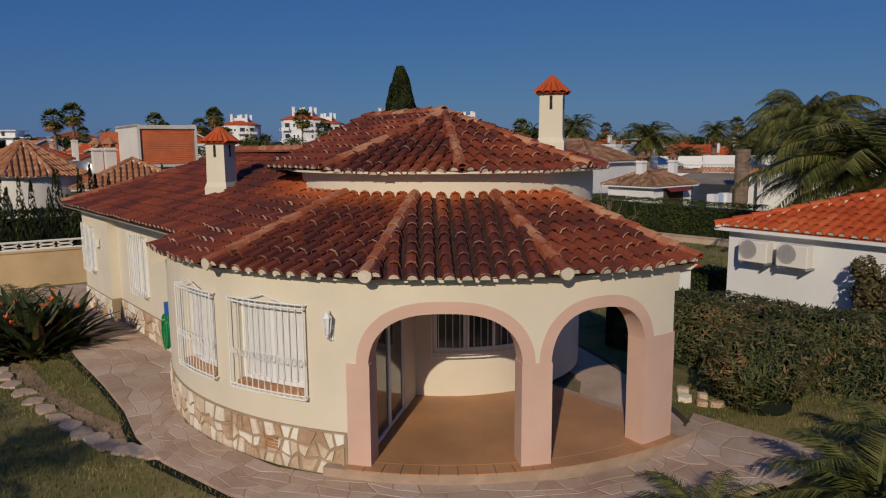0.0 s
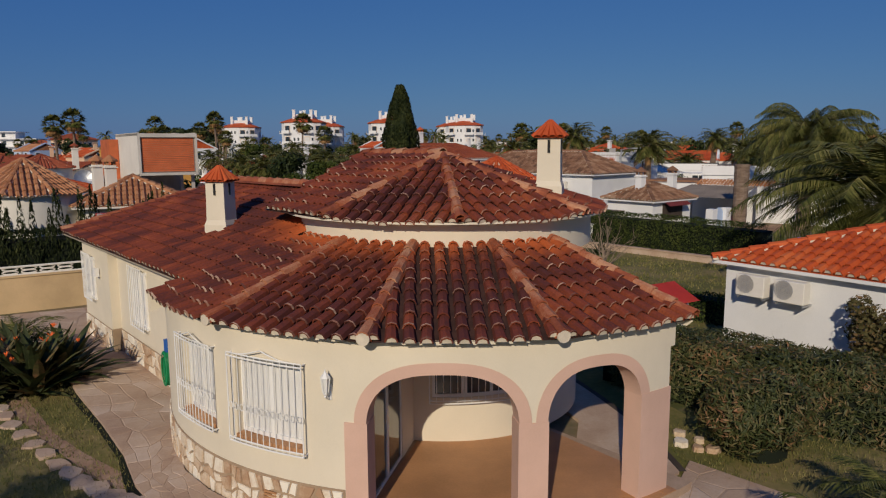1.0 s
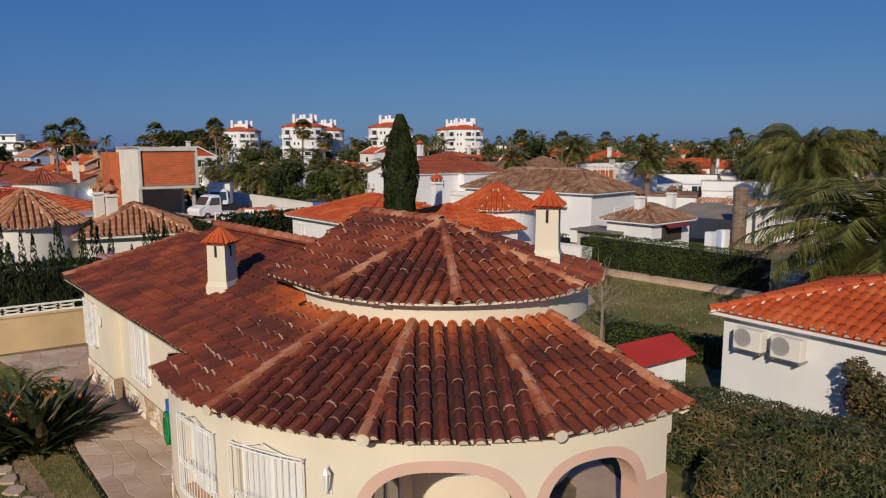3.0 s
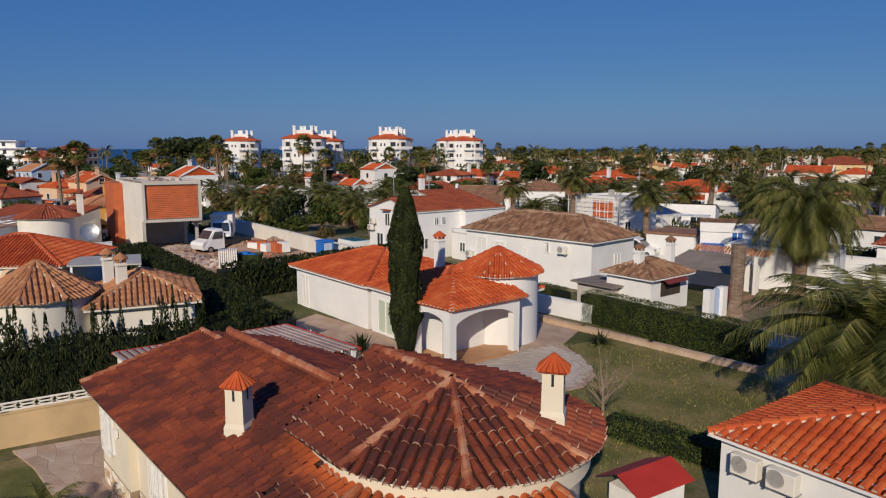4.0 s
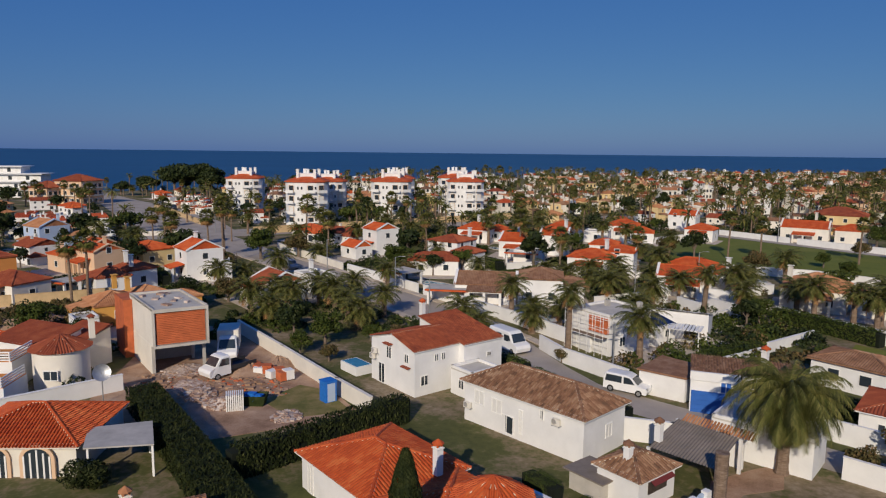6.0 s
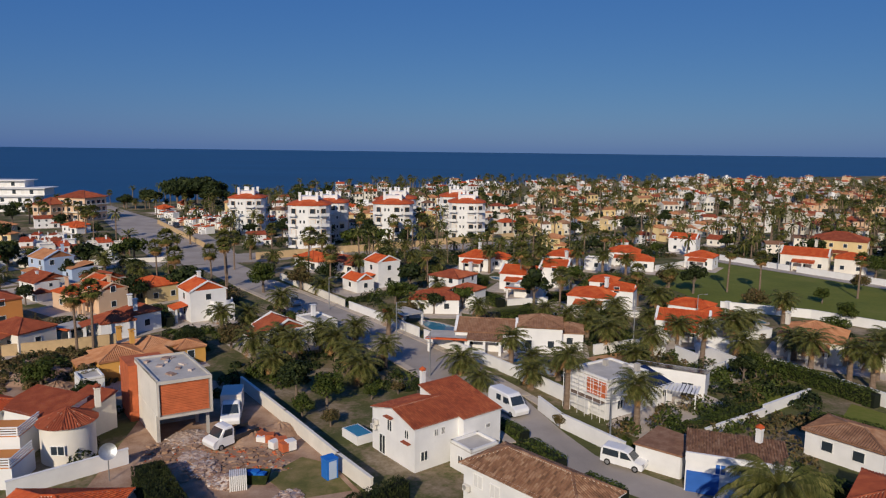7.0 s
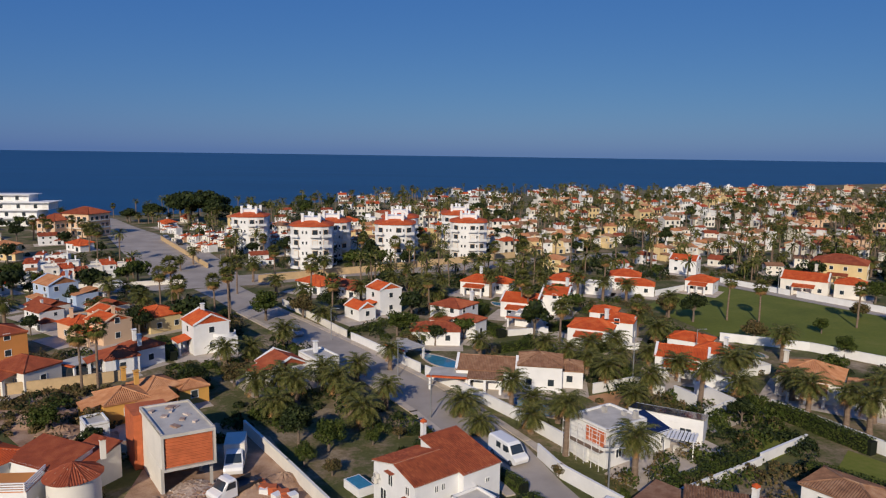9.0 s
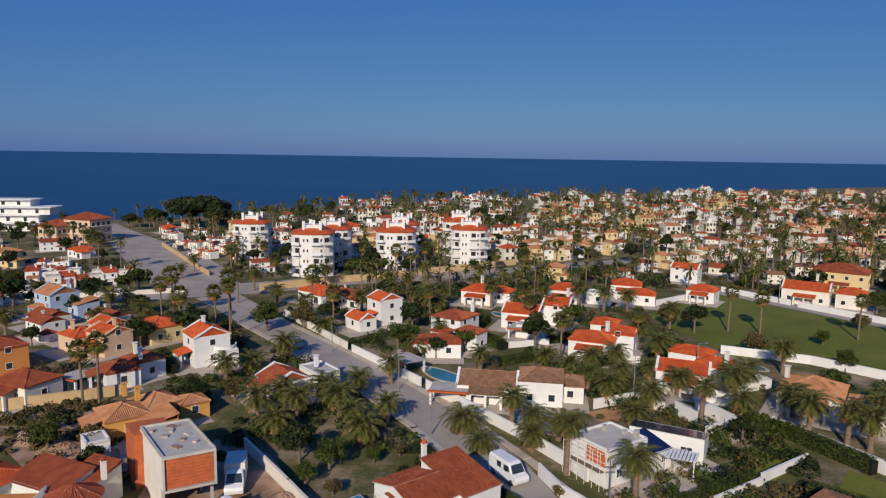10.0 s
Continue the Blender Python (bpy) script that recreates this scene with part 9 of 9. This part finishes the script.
# porch floor: border tiles along the rim and a field of square tiles
fl = Mesh()
fl.prism([tuple(on(2.64, a)[:2]) for a in range(310, 256, -3)] + [tuple(on(5.22, a)[:2]) for a in range(257, 311, 2)], -0.012, 0.0)
fl.make("tile_field", TERRACE, porch_floor)
for i in range(20):
    a0, a1 = 255.4 + 2.62 * i, 255.4 + 2.62 * (i + 1) - 0.12
    me = bpy.data.meshes.new("rim_tile")
    P8 = [on(q, a, z) for z in (-0.012, 0.004) for q, a in ((5.24, a0), (5.5, a0), (5.5, a1), (5.24, a1))]
    me.from_pydata([tuple(p) for p in P8], [], [(4, 5, 6, 7), (0, 1, 5, 4), (1, 2, 6, 5), (2, 3, 7, 6), (3, 0, 4, 7)])
    me.materials.append(TERRACE)
    piece("rim_tile", me, porch_floor)
# lawns
patch("lawn", GRASS, [(-14, 2), (6, 2), (12, 6), (9, 10.5), (4.6, 12.6), (3.2, 16.5), (7.5, 19.5), (13.5, 27.5), (12.8, 30.0), (8.2, 34.5), (5.9, 33.2), (6.2, 28), (3.5, 25.5), (-1.0, 26), (-3, 24.5), (3, 19), (2.2, 10), (-4, 10), (-13, 21), (-16, 19)][::1], "patchy winter lawn round the villa", 0.015)
patch("lawn", GRASS, [(3.66, 10.5), (4.7, 10.2), (4.7, 12.6), (3.3, 16.4), (2.66, 15.3), (3.06, 13.9), (3.51, 12.2)], "strip of grass beside the porch path", 0.012)
edge_in = [(3.6, 10.5), (3.45, 12.2), (3.0, 13.9), (2.6, 15.2)]
m = Mesh()
m.grid([[(x, y, PZ - 0.006) for x, y in edge_in], [(x + 0.12, y, PZ - 0.006) for x, y in edge_in], [(x + 0.14, y, GZ) for x, y in edge_in]])
tagged(m.make("path_edge", DARKIN), "dark edge strip of the porch path", "path edge", kind="structure")
r = random.Random(91)
bl = Mesh()


def on_path(x, y):
    q = math.hypot(x - CX, y - CY)
    a = math.degrees(math.atan2(y - CY, x - CX)) % 360
    if y > 10.2 and x > 0:
        return x < 3.75
    line = PATH_OUT
    for (x0, y0), (x1, y1) in zip(line, line[1:]):
        lo, hi = min(x0, x1), max(x0, x1)
        if lo <= x <= hi and y > y0 + (y1 - y0) * (x - x0) / ((x1 - x0) or 1) - 0.05:
            return True
    return False


n = 0
while n < 52000:
    x, y = r.uniform(-11.5, 9.5), r.uniform(5.8, 16.5)
    if on_path(x, y) or y > 12.5 and x > -5 or noise.noise(Vector((x * 0.6, y * 0.6, 7))) < r.uniform(-0.7, 0.1):
        n += 0.2
        continue
    h, a = r.uniform(0.03, 0.085), r.uniform(0, 6.28)
    w = 0.008
    p = Vector((x, y, GZ + 0.015))
    bl.poly((p + Vector((math.cos(a) * w, math.sin(a) * w, 0)), p - Vector((math.cos(a) * w, math.sin(a) * w, 0)), p + Vector((r.gauss(0, 0.02), r.gauss(0, 0.02), h))))
    n += 1
n = 0
while n < 14000:
    x, y = r.uniform(3.6, 13.2), r.uniform(16.5, 33.5)
    n += 1
    if y < 17 + (x - 3.6) * 0.95 - 1 or y > 42.6 - x or math.hypot(x - 2.2, y - 30.2) < 4.3:
        continue
    if noise.noise(Vector((x * 0.5, y * 0.5, 3))) < r.uniform(-0.8, 0.2):
        continue
    h, a = r.uniform(0.04, 0.11), r.uniform(0, 6.28)
    p = Vector((x, y, GZ + 0.015))
    d = Vector((math.cos(a), math.sin(a), 0)) * r.uniform(0.012, 0.03)
    bl.poly((p + d, p - d, p + Vector((r.gauss(0, 0.03), r.gauss(0, 0.03), h))))
tagged(bl.make("lawn_grass", BLADE), "short dry lawn grass beside the flagged path", "grass", kind="stuff")
# edging stones, and the shade of the path's edge as a dark strip
edge = thing("stone_edging", "row of rough flat edging stones across the lawn", "edging")
line = [(-9.3, 13.6), (-8.5, 12.7), (-7.5, 11.75), (-6.55, 10.9), (-5.8, 10.25), (-5.1, 9.8), (-4.5, 9.6), (-4.1, 9.45)]
r = random.Random(12)
for i in range(15):
    c = along(line, (i + 0.5) / 15)
    d = (along(line, min(1, (i + 1) / 15)) - along(line, i / 15)).normalized()
    s_ = Vector((-d.y, d.x, 0))
    k = 7
    pts = [c + d * (0.27 * math.cos(2 * math.pi * q / k + 0.4 * (i % 3)) * r.uniform(0.65, 1.2)) + s_ * (0.21 * math.sin(2 * math.pi * q / k + 0.4 * (i % 3)) * r.uniform(0.65, 1.25)) + Vector((0, 0, GZ + 0.01)) for q in range(k)]
    piece("edging_stone", stone_mesh(pts, r.uniform(0.03, 0.055), FLAG, Vector((0, 0, 1))), edge)
m = Mesh()
m.grid([[(x + 0.05, y + 0.20, GZ + 0.02) for x, y in line], [(x + 0.22 + 0.06 * math.sin(i * 2.1), y + 0.46 + 0.05 * math.cos(i * 1.3), GZ + 0.02) for i, (x, y) in enumerate(line)]])
tagged(m.make("soil_strip", DIRT), "bare brown soil strip behind the edging stones", "soil", kind="structure")
# near-black ribbon painted as the path edge's shadow on the lawn
m = Mesh()
lw = PATH_OUT[1:13]
m.grid([[(x, y, GZ + 0.022) for x, y in lw], [(x - 0.10 + 0.05 * math.sin(i * 1.7), y - 0.09, GZ + 0.022) for i, (x, y) in enumerate(lw)]])
tagged(m.make("planting_trench", CORE), "narrow dark strip painted as the shade of the path's raised edge", "soil", kind="structure")
for i, (x, y, k) in enumerate(((4.0, 11.6, 0.16), (4.2, 11.35, 0.12), (4.45, 11.3, 0.14), (4.1, 12.0, 0.13), (4.35, 11.7, 0.1))):
    pts = [Vector((x + k * math.cos(q) * r.uniform(0.7, 1.1), y + k * math.sin(q) * r.uniform(0.7, 1.1), GZ)) for q in [2 * math.pi * j / 7 for j in range(7)]]
    ob = new("garden_stone", stone_mesh(pts, 0.1, STONE, Vector((0, 0, 1))))
    tagged(ob, "pale loose garden stone beside the porch", "stone", "loose garden stones")
# green hose on its reel against the wall
hose = thing("garden_hose", "coiled green garden hose hanging on the wall", "hose")
c0 = wp(7.05, 0.50, 0.55)
m = Mesh()
r = random.Random(2)
for i in range(9):
    q = 0.27 + r.uniform(-0.05, 0.03)
    oo = -EN * r.uniform(0.0, 0.14)
    m.tube([c0 + oo + EX * (q * 0.55 * math.cos(t)) + Vector((0, 0, q * 1.25 * math.sin(t) - 0.12)) for t in [2 * math.pi * k / 22 for k in range(23)]], 0.016, 6, False)
m.make("hose_coil", PLASTIC_G, hose)
m = Mesh()
m.box(c0.x, c0.y, 0.75, 0.12, 0.2, 0.3, math.atan2(EX.y, EX.x))
m.make("hanger", BLUEPAINT, hose)
bike = thing("hand_barrow", "small dark metal trolley leaning beside the hose", "trolley")
m = Mesh()
c1 = wp(7.5, 0.50, 0)
m.tube([c1 + Vector((0, 0, GZ + 0.1)), c1 + Vector((0, 0, 0.75))], 0.02, 6)
m.tube([c1 + EX * 0.22 + Vector((0, 0, GZ + 0.1)), c1 + EX * 0.22 + Vector((0, 0, 0.75))], 0.02, 6)
for z in (0.1, 0.4, 0.75):
    m.tube([c1 + Vector((0, 0, z)), c1 + EX * 0.22 + Vector((0, 0, z))], 0.018, 6)
m.tube([c1 + EX * 0.11 - EN * 0.03 + Vector((0.0, 0, GZ + 0.12)) + Vector((0, 0, 0)), c1 + EX * 0.11 + EN * 0.03 + Vector((0, 0, GZ + 0.12))], 0.12, 14)
m.make("trolley_frame", DARKM, bike)
# vent grille in the skirting
m = Mesh()
p = on(RW + 0.04, 242.5)
for i in range(4):
    m.box(p.x, p.y, 0.06 + i * 0.045, 0.22, 0.02, 0.03, radians(242.5 + 90))
m.make("vent_grille", TERRACE, villa)

# the neighbour's paved forecourt
patch("forecourt", FLAG, [(-2.6, 29.1), (-1.2, 27.3), (1.5, 26.0), (3.6, 26.1), (5.4, 27.1), (6.2, 28.6), (6.1, 31.2), (5.6, 33.3), (7.4, 37.0), (4.6, 40.8), (3.2, 38.0), (4.6, 35.0), (2.6, 31.6), (0, 29.3)], "pale crazy-paved forecourt", 0.03)
r = random.Random(33)
fm = Mesh()
for cell in jitter_cells(26, 24, r, 0.46, 0.25):
    q = shrink(cell, 0.90)
    pts = [Vector((-2.6 + 9.2 * u, 26.0 + 7.5 * v, GZ + 0.03)) for u, v in q]
    c = sum(pts, Vector()) / len(pts)
    d = math.hypot((c.x - 2.2) / 4.0, (c.y - 30.2) / 4.0)
    if d > 1 or (c - Vector((0, 29.55, 0))).dot(EN) > 0.1 and (c - Vector((0.2, 29.4, 0))).dot(EX) < 0.1 and c.y > 29.2:
        continue
    k = len(fm.v)
    top = [p + Vector((0, 0, 0.015)) for p in pts]
    fm.poly(top)
    fm.grid([pts, top], True)
tagged(fm.make("paving_flags", PAVE), "irregular pale paving flags of the forecourt", "paving", kind="stuff")
patch("drive", FLAG, [(-7.9, 39.8), (-6.0, 37.8), (-3.6, 35.4), (-1.9, 32.2), (-2.5, 29.3), (-4.6, 29.8), (-6.9, 32.6), (-9.0, 37.6)], "pale stone drive beside the white villa", 0.02)
patch("terrace", DIRT, [(15.5, 38.3), (19.5, 42.2), (22.5, 43.0), (24.5, 47), (21.5, 45.8), (18, 44)], "red earth terrace beside the pool", 0.02)

# roof tiles of the front facet, one by one
for q in tiles_near:
    me = bpy.data.meshes.new("roof_tile")
    me.from_pydata([tuple(p) for p in q.v], [], q.f)
    me.materials.append(TILE_OLD)
    piece("roof_tile", me, villa_roof)
